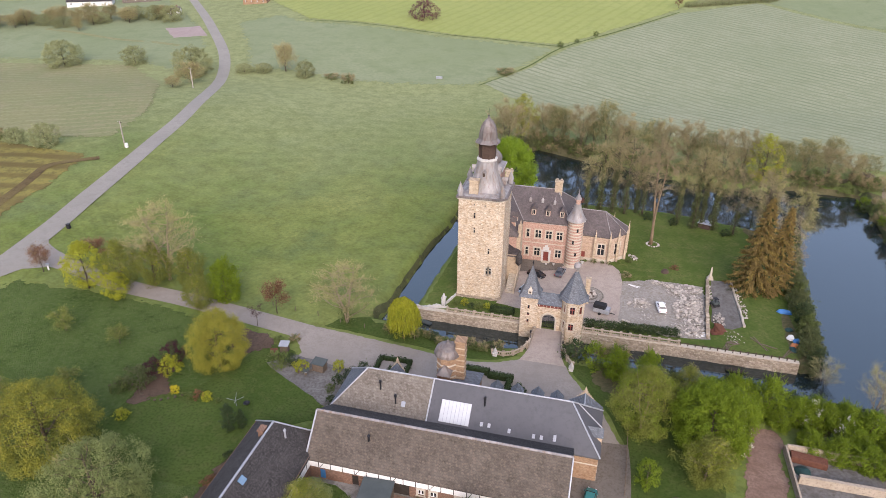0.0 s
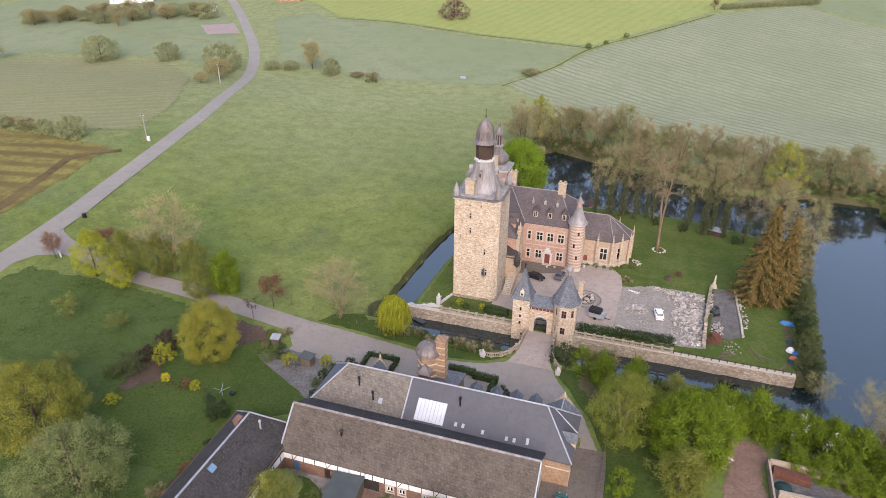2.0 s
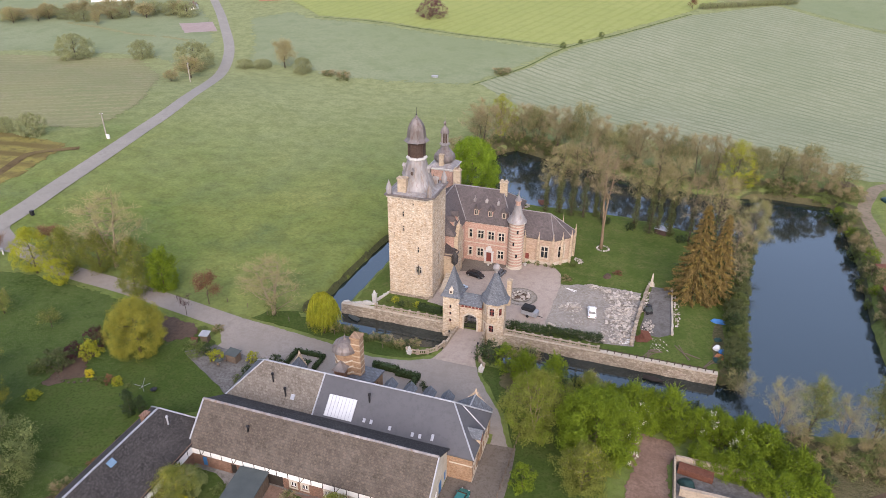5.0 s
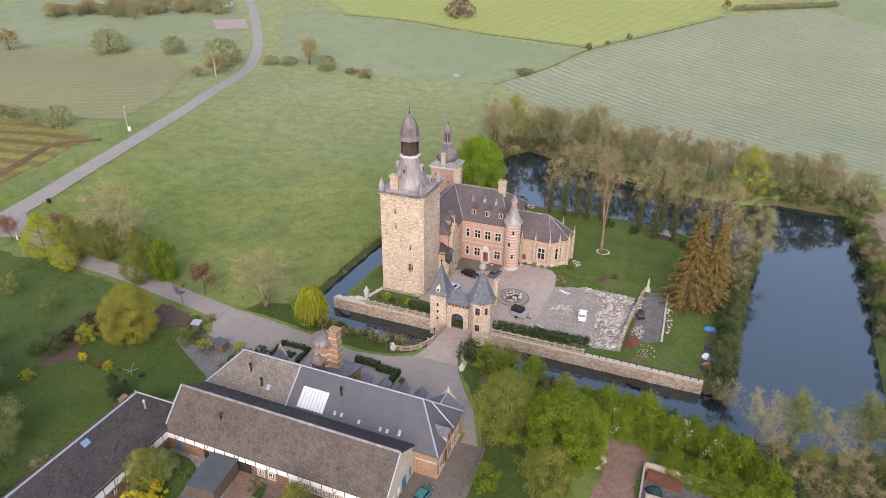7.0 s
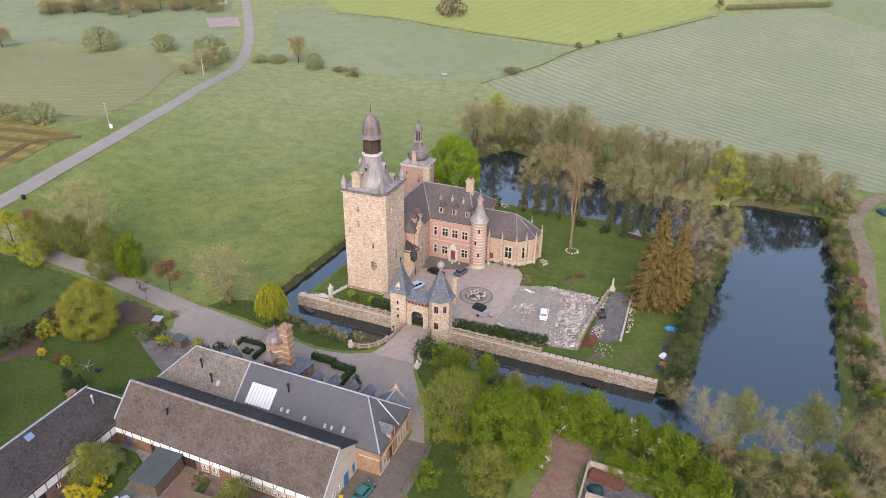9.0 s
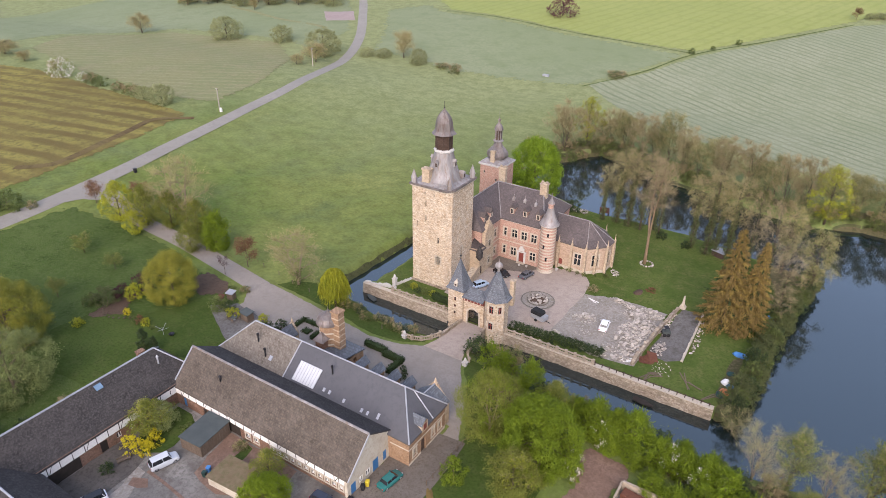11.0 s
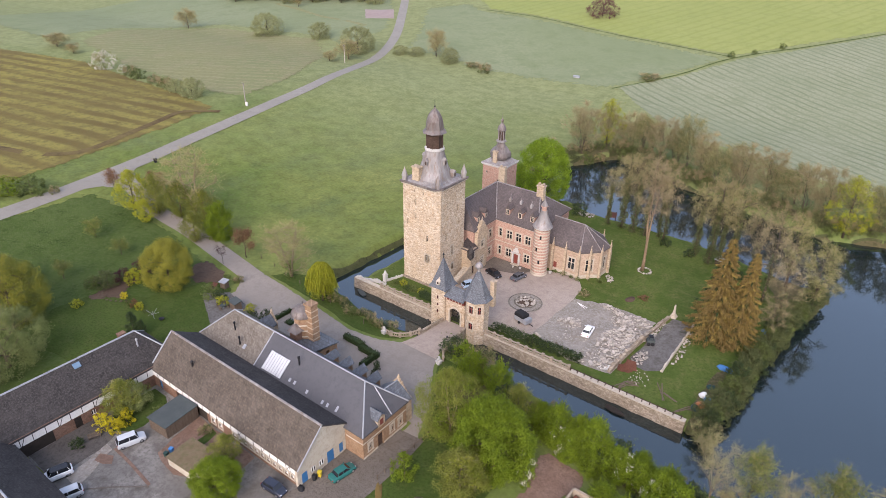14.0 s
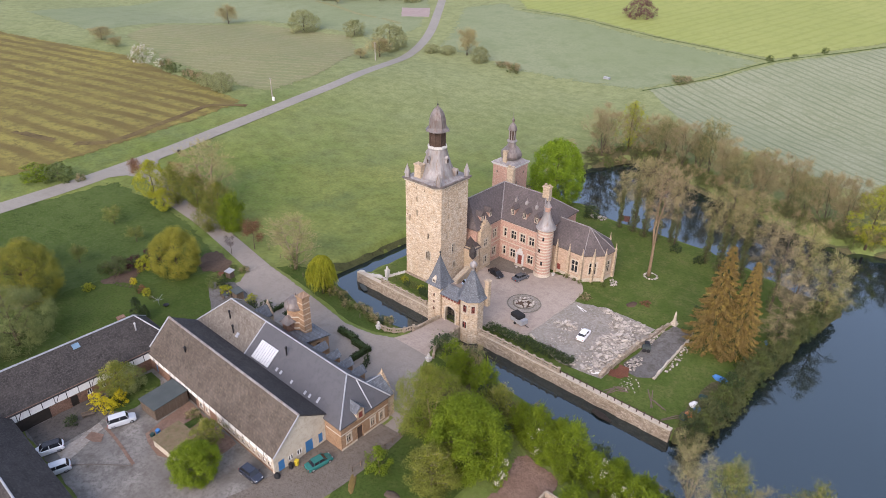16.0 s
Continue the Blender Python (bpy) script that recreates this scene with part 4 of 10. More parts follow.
def keep_tower():
    k = thing("keep_tower", -23.4, 130.1, G0, "tall square keep of pale yellow rubble limestone with lead spire", "tower")
    a, b = 4.9, 5.05
    poly = [(-a, -b), (a - 1.1, -b), (a, -b + 1.1), (a, b), (-a, b)]
    south = [(3.3, 3.75, 19.6, 21.0), (3.3, 3.75, 16.2, 17.6), (6.6, 7.1, 11.4, 12.9), (6.3, 6.85, 6.3, 8.0), (7.05, 7.6, 6.3, 8.0), (3.2, 3.6, 22.6, 23.2), (5.6, 6.0, 22.6, 23.2)]
    east = [(2.2, 2.7, 19.2, 20.6), (2.2, 2.7, 15.9, 17.3), (1.9, 2.5, 11.4, 13.2), (6.0, 6.5, 17.4, 18.9), (6.4, 6.9, 14.1, 15.6), (3.9, 4.7, 7.0, 9.2), (4.2, 4.9, 3.0, 4.4)]
    part("wall", walls(poly, -0.3, 24.2, 1.1, {0: south, 2: east}), STONE, k)
    for e, hs in ((0, south), (2, east)):
        p, q = poly[e], poly[e + 1]
        for h in hs:
            window(k, p, q, h, surround=DRESSED if h[3] < 10 else None, mullions=0, transoms=1, inset=0.35)
    bm = bmesh.new()
    prism(bm, [(-a - 0.25, -b - 0.25), (a - 1.0, -b - 0.25), (a + 0.25, -b + 1.0), (a + 0.25, b + 0.25), (-a - 0.25, b + 0.25)], 24.0, 24.35)
    part("cornice", bm, DRESSED, k)
    bm = bmesh.new()
    prism(bm, [(-a - 0.5, -b - 0.5), (a - 0.9, -b - 0.5), (a + 0.5, -b + 0.9), (a + 0.5, b + 0.5), (-a - 0.5, b + 0.5)], 24.35, 24.75)
    part("gutter", bm, LEAD_DARK, k, "dark lead gutter")
    # skirt roof: square at the eaves, eight-sided at the drum
    bm = bmesh.new()
    rings = []
    for r, z, sq in ((5.1, 24.75, 1.0), (3.9, 25.3, 0.75), (3.15, 27.2, 0.35), (2.55, 29.5, 0.12), (2.0, 31.6, 0.0)):
        ring = []
        for i in range(16):
            t = 2 * math.pi * (i + 0.5) / 16
            c, s = math.cos(t), math.sin(t)
            f = sq / max(abs(c), abs(s)) + (1 - sq)
            ring.append(bm.verts.new((r * c * f * 0.97, r * s * f, z)))
        rings.append(ring)
    for lo, hi in zip(rings, rings[1:]):
        for i in range(16):
            bm.faces.new((lo[i], lo[(i + 1) % 16], hi[(i + 1) % 16], hi[i]))
    bm.faces.new(rings[-1])
    bm.faces.new(rings[0][::-1])
    part("roof", bm, LEAD, k, "pale streaked lead roof")
    part("drum_ring", lathe(bmesh.new(), [(2.15, 31.4), (2.3, 31.6), (2.25, 31.9), (1.9, 32.0)], 8), WHITE_STONE, k)
    part("lantern", lathe(bmesh.new(), [(1.72, 31.9), (1.72, 35.5)], 8), LOUVRE, k, "dark brown louvred lantern")
    for x, y in ring_poly(0, 0, 1.75, 8, 0.5):
        part("lantern_post", boxes((x - 0.12, x + 0.12, y - 0.12, y + 0.12, 31.9, 35.5)), LOUVRE, k)
    for i in range(8):
        m = Matrix.Rotation(2 * math.pi * i / 8, 4, "Z")
        bm = bmesh.new()
        for j in range(7):
            box(bm, 1.56, 1.66, -0.55, 0.55, 32.3 + j * 0.42, 32.5 + j * 0.42)
        bm.transform(m)
        part("louvre", bm, LOUVRE, k)
    part("dome", lathe(bmesh.new(), [(1.7, 35.3), (2.75, 35.35), (2.5, 35.6), (2.05, 36.1), (1.95, 36.9), (1.85, 37.8), (1.55, 38.8), (1.0, 39.7), (0.5, 40.2), (0.2, 40.5), (0.12, 40.8)], 8), LEAD_DARK, k, "ribbed brown lead dome")
    part("finial", lathe(bmesh.new(), [(0.1, 40.7), (0.2, 40.9), (0.05, 41.1), (0.04, 42.3), (0.0, 42.5)], 6), IRON, k)
    # pinnacles on the corners, chimney, lucarnes
    for x, y in ((-a + 0.3, -b + 0.3), (a - 0.6, -b + 0.75), (a - 0.3, b - 0.3), (-a + 0.3, b - 0.3)):
        part("pinnacle", lathe(bmesh.new(), [(0.62, 24.7), (0.58, 25.6), (0.75, 25.65), (0.45, 26.6), (0.1, 27.5), (0.0, 27.9)], 8, x, y), LEAD, k)
    bm = boxes((-2.8, -0.9, -4.4, -3.1, 24.7, 27.9), (-2.95, -0.75, -4.55, -2.95, 27.9, 28.2))
    part("chimney", bm, OCHRE_STONE, k, "ochre stone chimney stack")
    for m in (pose(0, -2.75, 29.0), pose(2.75, 0, 29.0, 0, 0, 90), pose(3.9, 1.9, 26.0, 0, 0, 90), pose(-2.75, 0, 29.0, 0, 0, -90)):
        bm = boxes((-0.35, 0.35, -0.35, 0.9, -0.5, 0.55))
        prism_v = [bm.verts.new(c) for c in ((-0.5, -0.45, 0.5), (0.5, -0.45, 0.5), (0, -0.45, 1.1), (-0.5, 0.9, 0.5), (0.5, 0.9, 0.5), (0, 0.9, 1.1))]
        for f in ((0, 1, 2), (5, 4, 3), (0, 2, 5, 3), (1, 4, 5, 2), (0, 3, 4, 1)):
            bm.faces.new([prism_v[i] for i in f])
        bm.transform(m)
        d = part("lucarne", bm, LEAD, k)
        bm = boxes((-0.22, 0.22, -0.37, -0.35, -0.35, 0.4))
        bm.transform(m)
        part("shutter", bm, LOUVRE, d)
    # battered foot on the moat side
    bm = bmesh.new()
    prism(bm, [(-a - 0.35, -b - 0.35), (a - 0.9, -b - 0.35), (a + 0.2, -b + 0.8), (a + 0.2, b), (-a - 0.35, b)], -0.3, 0.5)
    part("plinth", bm, MOAT_STONE, k)
    part("corbel", boxes((-4.35, -3.4, -b - 0.5, -b + 0.1, 15.0, 15.9), (-4.2, -3.55, -b - 0.35, -b + 0.1, 14.5, 15.0)), STONE, k)
    return k


def dormer(parent, m, tall=1.5):
    bm = boxes((-0.55, 0.55, -0.1, 1.8, -0.2, tall))
    bm.transform(m)
    d = part("dormer", bm, BRICK, parent)
    bm = bmesh.new()
    v = [bm.verts.new(c) for c in ((-0.8, -0.25, tall - 0.05), (0.8, -0.25, tall - 0.05), (0, -0.25, tall + 0.95), (-0.8, 2.0, tall - 0.05), (0.8, 2.0, tall - 0.05), (0, 2.0, tall + 0.95))]
    for f in ((0, 1, 2), (5, 4, 3), (0, 2, 5, 3), (1, 4, 5, 2), (0, 3, 4, 1)):
        bm.faces.new([v[i] for i in f])
    lathe(bm, [(0.08, tall + 0.9), (0.12, tall + 1.2), (0.0, tall + 1.6)], 6, 0, -0.1)
    bm.transform(m)
    part("dormer_roof", bm, SLATE_OLD, d)
    bm = boxes((-0.32, 0.32, -0.13, -0.1, 0.15, tall - 0.2))
    bm.transform(m)
    part("pane", bm, GLASS_DARK, d)
    bm = boxes((-0.45, -0.32, -0.16, -0.1, 0.05, tall - 0.1), (0.32, 0.45, -0.16, -0.1, 0.05, tall - 0.1), (-0.32, 0.32, -0.16, -0.1, 0.05, 0.15), (-0.32, 0.32, -0.16, -0.1, tall - 0.2, tall - 0.1), (-0.04, 0.04, -0.16, -0.1, 0.15, tall - 0.2))
    bm.transform(m)
    part("frame", bm, DRESSED, d)
    return d


def manor_house():
    h = thing("manor_house", 0, 0, G0, "rose brick manor wing with cream stone windows and purple slate roof", "house")
    x0, x1, xr, y0, y1, ys, yr = -27.5, -17.0, -22.2, 146.4, 162.4, 137.0, 154.4
    xe, e, r = -5.4, 10.9, 16.5
    # openings
    low = [(1.2, 1.95, 1.5, 3.6), (3.4, 4.85, 1.5, 3.6), (8.6, 10.05, 1.5, 3.6)]
    up = [(1.2, 1.95, 6.4, 8.5), (3.4, 4.85, 6.4, 8.5), (6.0, 7.45, 6.4, 8.5), (8.6, 10.05, 6.4, 8.5)]
    door = (5.75, 7.05, 0.3, 2.9)
    east = [(3.6, 4.9, 1.5, 3.6), (6.6, 7.9, 1.5, 3.6), (3.6, 4.9, 6.4, 8.5), (6.6, 7.9, 6.4, 8.5), (1.2, 2.0, 6.4, 8.2)]
    poly = [(x0, ys), (x1, ys), (x1, y0), (xe, y0), (xe, y1), (x0, y1)]
    part("wall", walls(poly, -0.3, e, 0.6, {2: low + up + [door], 1: east}), BRICK, h)
    for q in low + up:
        window(h, poly[2], poly[3], q, surround=DRESSED, mullions=0 if q[1] - q[0] < 1 else 1, transoms=1)
    for q in east:
        window(h, poly[1], poly[2], q, surround=DRESSED, mullions=1, transoms=1)
    # door with a white stone portal
    bx = x1 + door[0]
    d = part("door", boxes((bx, bx + 1.3, y0 + 0.2, y0 + 0.28, 0.3, 2.9)), RED_PAINT, h, "dark red panelled front door")
    bm = boxes((bx - 0.5, bx, y0 - 0.18, y0 + 0.1, -0.2, 3.0), (bx + 1.3, bx + 1.8, y0 - 0.18, y0 + 0.1, -0.2, 3.0), (bx - 0.6, bx + 1.9, y0 - 0.25, y0 + 0.1, 3.0, 3.35), (bx - 0.1, bx + 1.4, y0 - 0.15, y0 + 0.1, 3.35, 4.2), (bx + 0.25, bx + 1.05, y0 - 0.13, y0 + 0.1, 4.2, 4.7))
    part("portal", bm, WHITE_STONE, h, "white carved stone door surround")
    part("step", boxes((bx - 0.7, bx + 2.0, y0 - 1.2, y0 - 0.1, -0.3, 0.12), (bx - 0.4, bx + 1.7, y0 - 0.8, y0 - 0.1, 0.12, 0.3)), DRESSED, h)
    # string courses and cornice
    part("string_course", boxes((x1 + 0.02, xe, y0 - 0.06, y0 - 0.003, 5.0, 5.2)), DRESSED, h)
    part("string_course", boxes((x1 - 0.003, x1 + 0.06, ys, y0 - 0.07, 5.0, 5.2)), DRESSED, h)
    part("cornice", boxes((x1 + 0.3, xe + 0.2, y0 - 0.3, y0 - 0.003, e - 0.35, e - 0.02), (x1 + 0.003, x1 + 0.3, ys, y0 - 0.003, e - 0.35, e - 0.02)), WHITE_STONE, h, "white painted cornice")
    o = 0.35
    A, B, C, D, E_, F_ = (x1 + o, ys - o, e), (x1 + o, y0 - o, e), (xe + o, y0 - o, e), (xe + o, y1 + o, e), (x0 - o, y1 + o, e), (x0 - o, ys - o, e)
    R1, R2, R3 = (xr, ys + 3.0, r), (xr, yr, r), (-9.6, yr, r)
    part("roof", roof([(A, B, R2, R1), (B, C, R3, R2), (C, D, R3), (D, E_, R2, R3), (E_, F_, R1, R2), (F_, A, R1)]), SLATE_OLD, h, "purple slate roof")
    bm = bmesh.new()
    for a_, b_ in ((R1, R2), (R2, R3), (R3, C), (R3, D), (B, R2)):
        tube(bm, [(a_[0], a_[1], a_[2] + 0.02), (b_[0], b_[1], b_[2] + 0.02)], [0.14, 0.14], 6)
    part("ridge", bm, LEAD, h, "grey lead ridges and hips")
    for u in (2.5, 6.0, 9.4):
        dormer(h, pose(x1 + u, y0 + 1.35, e + 1.1))
    for v in (1.8, 5.0):
        dormer(h, pose(x1 - 0.9, y0 - 1.4 - v, e + 1.1, 0, 0, 90), 1.3)
    for u, v in ((1.2, 4.5), (4.2, 4.6), (7.2, 4.4)):
        bm = boxes((-0.3, 0.3, -0.35, 0.5, -0.3, 0.3))
        lathe(bm, [(0.5, 0.3), (0.0, 1.0)], 4)
        lathe(bm, [(0.05, 0.9), (0.07, 1.2), (0.0, 1.6)], 5)
        bm.transform(pose(x1 + u, y0 + v, e + (v + 0.35) * 0.67 + 0.15))
        part("roof_vent", bm, LEAD, h)
    for x, y, z in ((-9.4, 154.2, 18.6), (-22.4, 157.2, 19.0)):
        part("chimney", boxes((x - 0.9, x + 0.9, y - 0.6, y + 0.6, 14.5, z), (x - 1.05, x + 1.05, y - 0.75, y + 0.75, z, z + 0.3), (x - 0.8, x - 0.3, y - 0.3, y + 0.3, z + 0.3, z + 0.8), (x + 0.3, x + 0.8, y - 0.3, y + 0.3, z + 0.3, z + 0.8)), OCHRE_STONE, h, "pale stone chimney stack")
    # stepped stone gable of the older wing towards the keep
    gy = 139.6
    bm = bmesh.new()
    vs = [(x1 + 0.95, gy - 2.0), (x1 + 0.95, gy + 2.0)]
    panel(bm, (x1 + 0.9, gy - 2.1), (x1 + 0.9, gy + 2.1), -0.3, e - 1.2, 0.9, [(1.5, 2.7, 6.0, 7.7), (1.5, 2.7, 1.4, 3.2)])
    for i in range(5):
        w = 2.1 - 0.42 * i
        box(bm, x1 - 0.0, x1 + 0.9, gy - w, gy + w, e - 1.2 + 0.6 * i, e - 0.6 + 0.6 * i)
    lathe(bm, [(0.14, e + 1.75), (0.2, e + 2.1), (0.0, e + 3.1)], 6, x1 + 0.5, gy)
    part("gable", bm, OCHRE_STONE, h, "ochre stone stepped gable")
    for q in ((1.5, 2.7, 6.0, 7.7), (1.5, 2.7, 1.4, 3.2)):
        window(h, (x1 + 0.9, gy - 2.1), (x1 + 0.9, gy + 2.1), q, surround=DRESSED, mullions=1)
    return h


def stair_turret():
    t = thing("stair_turret", -4.1, 146.5, G0, "round stair turret banded in brick and stone with a lead cone", "turret")
    part("shaft", lathe(bmesh.new(), [(1.85, -0.3), (1.85, 12.3)], 24), BRICK, t, smooth=False)
    for i in range(15):
        z = 0.6 + i * 0.78
        o = part("band", lathe(bmesh.new(), [(1.88, z), (1.9, z + 0.02), (1.9, z + 0.28), (1.88, z + 0.3)], 24), DRESSED, t)
    part("base", lathe(bmesh.new(), [(2.05, -0.3), (2.05, 0.35), (1.9, 0.5)], 24), DRESSED, t)
    part("cornice", lathe(bmesh.new(), [(1.9, 12.1), (2.3, 12.4), (2.35, 12.6), (1.9, 12.7)], 24), WHITE_STONE, t)
    part("cone", lathe(bmesh.new(), [(2.4, 12.62), (2.05, 13.1), (1.5, 14.1), (1.0, 15.4), (0.72, 16.6)], 16), LEAD, t, "pale lead cone roof")
    part("lantern", lathe(bmesh.new(), [(0.62, 16.5), (0.62, 17.6), (0.9, 17.65), (0.75, 17.9)], 8), BRICK, t)
    part("cap", lathe(bmesh.new(), [(0.85, 17.8), (0.55, 18.3), (0.2, 19.0), (0.1, 19.4), (0.16, 19.6), (0.0, 20.6)], 8), LEAD, t)
    for z, a_ in ((3.4, -70), (6.6, -95), (9.8, -70)):
        bm = boxes((1.78, 1.92, -0.22, 0.22, z, z + 0.9))
        bm.transform(Matrix.Rotation(radians(a_), 4, "Z"))
        part("window", bm, GLASS_DARK, t)
    return t


def chapel():
    c = thing("chapel", 0, 0, G0, "brick and ochre stone chapel with polygonal apse and pinnacled buttresses", "chapel")
    poly = [(-2.7, 149.9), (4.6, 149.7), (8.2, 153.3), (8.6, 157.0), (5.0, 161.0), (-5.2, 161.2), (-5.2, 149.9)]
    e, r = 7.0, 11.6
    holes = {0: [(4.4, 6.1, 1.9, 4.9), (0.5, 1.5, 0.2, 2.5)], 1: [(1.7, 3.4, 1.9, 4.9)], 2: [(1.1, 2.5, 1.9, 4.9)]}
    part("wall", walls(poly, -0.3, e, 0.5, holes), CHAPEL_STONE, c)
    for i, h in ((0, holes[0][0]), (1, holes[1][0]), (2, holes[2][0])):
        p, q = poly[i], poly[i + 1]
        w = window(c, p, q, h, surround=DRESSED, mullions=1, transoms=1)
        a = h[1] - h[0]
        # pointed head of the stone surround
        bm = bmesh.new()
        for s in (-1, 1):
            pts = [(a / 2 + s * (a / 2 + 0.12) * math.cos(k), 0.0, h[3] - h[2] + 0.3 + 0.9 * math.sin(k)) for k in np.linspace(0, math.pi / 2, 6)]
            tube(bm, pts, [0.13] * 6, 5)
        part("pointed_arch", bm, OCHRE_STONE, w)
    p, q = poly[0], poly[1]
    part("door", boxes((p[0] + 0.5, p[0] + 1.5, p[1] + 0.15, p[1] + 0.22, 0.2, 2.5)), RED_PAINT, c, "dark red side door")
    bm = bmesh.new()
    for i in range(5):
        panel(bm, poly[i], poly[i + 1], -0.3, 0.9, 0.2)
    for v in bm.verts:
        v.co += Vector((v.co.x - 1.5, v.co.y - 155.5, 0)).normalized() * 0.1
    part("plinth", bm, DRESSED, c)
    bm = bmesh.new()
    for i in range(len(poly) - 1):
        panel(bm, poly[i], poly[i + 1], e - 0.35, e + 0.12, 0.2)
    for v in bm.verts:
        v.co += Vector((v.co.x - 1.5, v.co.y - 155.5, 0)).normalized() * 0.14
    part("cornice", bm, OCHRE_STONE, c)
    o = 0.3
    ring = []
    for x, y in poly[:6]:
        d = Vector((x - 1.5, y - 155.5)).normalized() * o
        ring.append((x + d.x, y + d.y, e + 0.1))
    W, Ea = (-6.5, 155.4, r), (2.6, 155.2, r)
    part("roof", roof([((-6.5, ring[0][1], e + 0.1), ring[0], ring[1], Ea, W), (ring[1], ring[2], Ea), (ring[2], ring[3], Ea), (ring[3], ring[4], Ea), (ring[4], ring[5], W, Ea)]), SLATE_OLD, c, "dark purple slate roof")
    bm = bmesh.new()
    for p in ring[1:5]:
        tube(bm, [(*p[:2], p[2] + 0.02), (*Ea[:2], r + 0.02)], [0.1, 0.1], 5)
    tube(bm, [W, Ea], [0.13, 0.13], 6)
    part("ridge", bm, LEAD, c)
    spots = [(-2.4, 149.6), (1.0, 149.5), (4.6, 149.4), (6.6, 151.3), (8.5, 153.2), (8.9, 157.1), (5.1, 161.3)]
    for x, y in spots:
        bm = boxes((x - 0.28, x + 0.28, y - 0.4, y + 0.3, -0.3, 6.2), (x - 0.22, x + 0.22, y - 0.22, y + 0.22, 6.2, 7.3))
        lathe(bm, [(0.34, 7.3), (0.22, 7.5), (0.05, 8.6), (0.12, 8.7), (0.0, 9.0)], 4, x, y)
        part("buttress", bm, OCHRE_STONE, c, "ochre stone buttress with pinnacle")
    return c


def belfry():
    b = thing("belfry", -28.5, 165.4, G0, "square brick belfry with white cornice and onion spire", "tower")
    a = 3.3
    poly = [(-a, -a), (a, -a), (a, a), (-a, a)]
    holes = {0: [(1.0, 1.5, 14.4, 15.2), (4.6, 5.1, 12.6, 13.4)], 1: [(4.6, 5.2, 14.2, 15.0), (1.6, 2.2, 11.5, 12.8)]}
    part("wall", walls(poly, -0.3, 16.9, 0.6, holes), BRICK, b)
    for i in (0, 1):
        for h in holes[i]:
            window(b, poly[i], poly[i + 1], h, surround=None, mullions=0, transoms=0)
    bm = bmesh.new()
    prism(bm, [(-a - 0.2, -a - 0.2), (a + 0.2, -a - 0.2), (a + 0.2, a + 0.2), (-a - 0.2, a + 0.2)], 16.7, 17.0)
    prism(bm, [(-a - 0.4, -a - 0.4), (a + 0.4, -a - 0.4), (a + 0.4, a + 0.4), (-a - 0.4, a + 0.4)], 17.0, 17.3)
    part("cornice", bm, WHITE_STONE, b, "white cornice")
    bm = lathe(bmesh.new(), [(5.1, 17.3), (3.9, 17.75), (3.0, 18.2)], 4)
    part("skirt", bm, LEAD, b)
    part("onion", lathe(bmesh.new(), [(2.1, 18.0), (2.7, 18.5), (2.95, 19.2), (2.75, 20.1), (2.1, 20.9), (1.35, 21.6), (1.05, 22.4), (1.0, 22.8)], 8), LEAD_DARK, b, "brown lead onion dome")
    part("ring", lathe(bmesh.new(), [(1.0, 22.7), (1.45, 22.9), (1.35, 23.2), (0.95, 23.3)], 8), LEAD, b)
    part("lantern", lathe(bmesh.new(), [(0.85, 23.2), (0.85, 25.9)], 8), LOUVRE, b)
    for i in range(8):
        x, y = ring_poly(0, 0, 0.88, 8, 0.5)[i]
        part("post", boxes((x - 0.08, x + 0.08, y - 0.08, y + 0.08, 23.2, 25.9)), LEAD, b)
    part("cap", lathe(bmesh.new(), [(0.95, 25.8), (1.25, 25.95), (1.15, 26.4), (0.95, 27.0), (0.5, 27.6), (0.2, 28.0), (0.38, 28.4), (0.38, 28.7), (0.1, 29.1), (0.05, 29.4), (0.04, 30.8), (0.0, 31.0)], 8), LEAD_DARK, b)
    part("chimney", boxes((-0.6, 0.6, -2.9, -2.1, 17.3, 20.6), (-0.7, 0.7, -3.0, -2.0, 20.6, 20.85)), OCHRE_STONE, b)
    return b


def keep_porch():
    p = thing("keep_porch", -17.0, 136.2, G0, "small ochre stone stair house with a slate roof beside the keep", "porch")
    holes = {1: [(0.6, 1.5, 0.4, 2.6), (0.7, 1.4, 5.0, 6.2)]}
    poly = [(-1.6, -1.6), (1.1, -1.6), (1.1, 0.8), (-1.6, 0.8)]
    part("wall", walls(poly, -0.3, 7.0, 0.35, holes), OCHRE_STONE, p)
    window(p, poly[1], poly[2], holes[1][1], surround=DRESSED, mullions=0)
    part("door", boxes((0.85, 0.92, -1.0, -0.1, 0.4, 2.6)), LOUVRE, p)
    part("roof", roof([((-1.8, -1.9, 6.9), (1.4, -1.9, 6.9), (1.4, 1.0, 6.9), (-1.8, 1.0, 8.8)), ((-1.8, -1.9, 6.9), (-1.8, 1.0, 8.8), (1.4, 1.0, 6.9))], 0.2), SLATE_OLD, p)
    part("oriel", lathe(bmesh.new(), [(0.1, 4.6), (0.8, 5.4), (0.8, 6.6), (0.9, 6.7), (0.0, 8.6)], 6, 1.2, -1.9), TILE_DARK, p, "dark slate oriel")
    return p


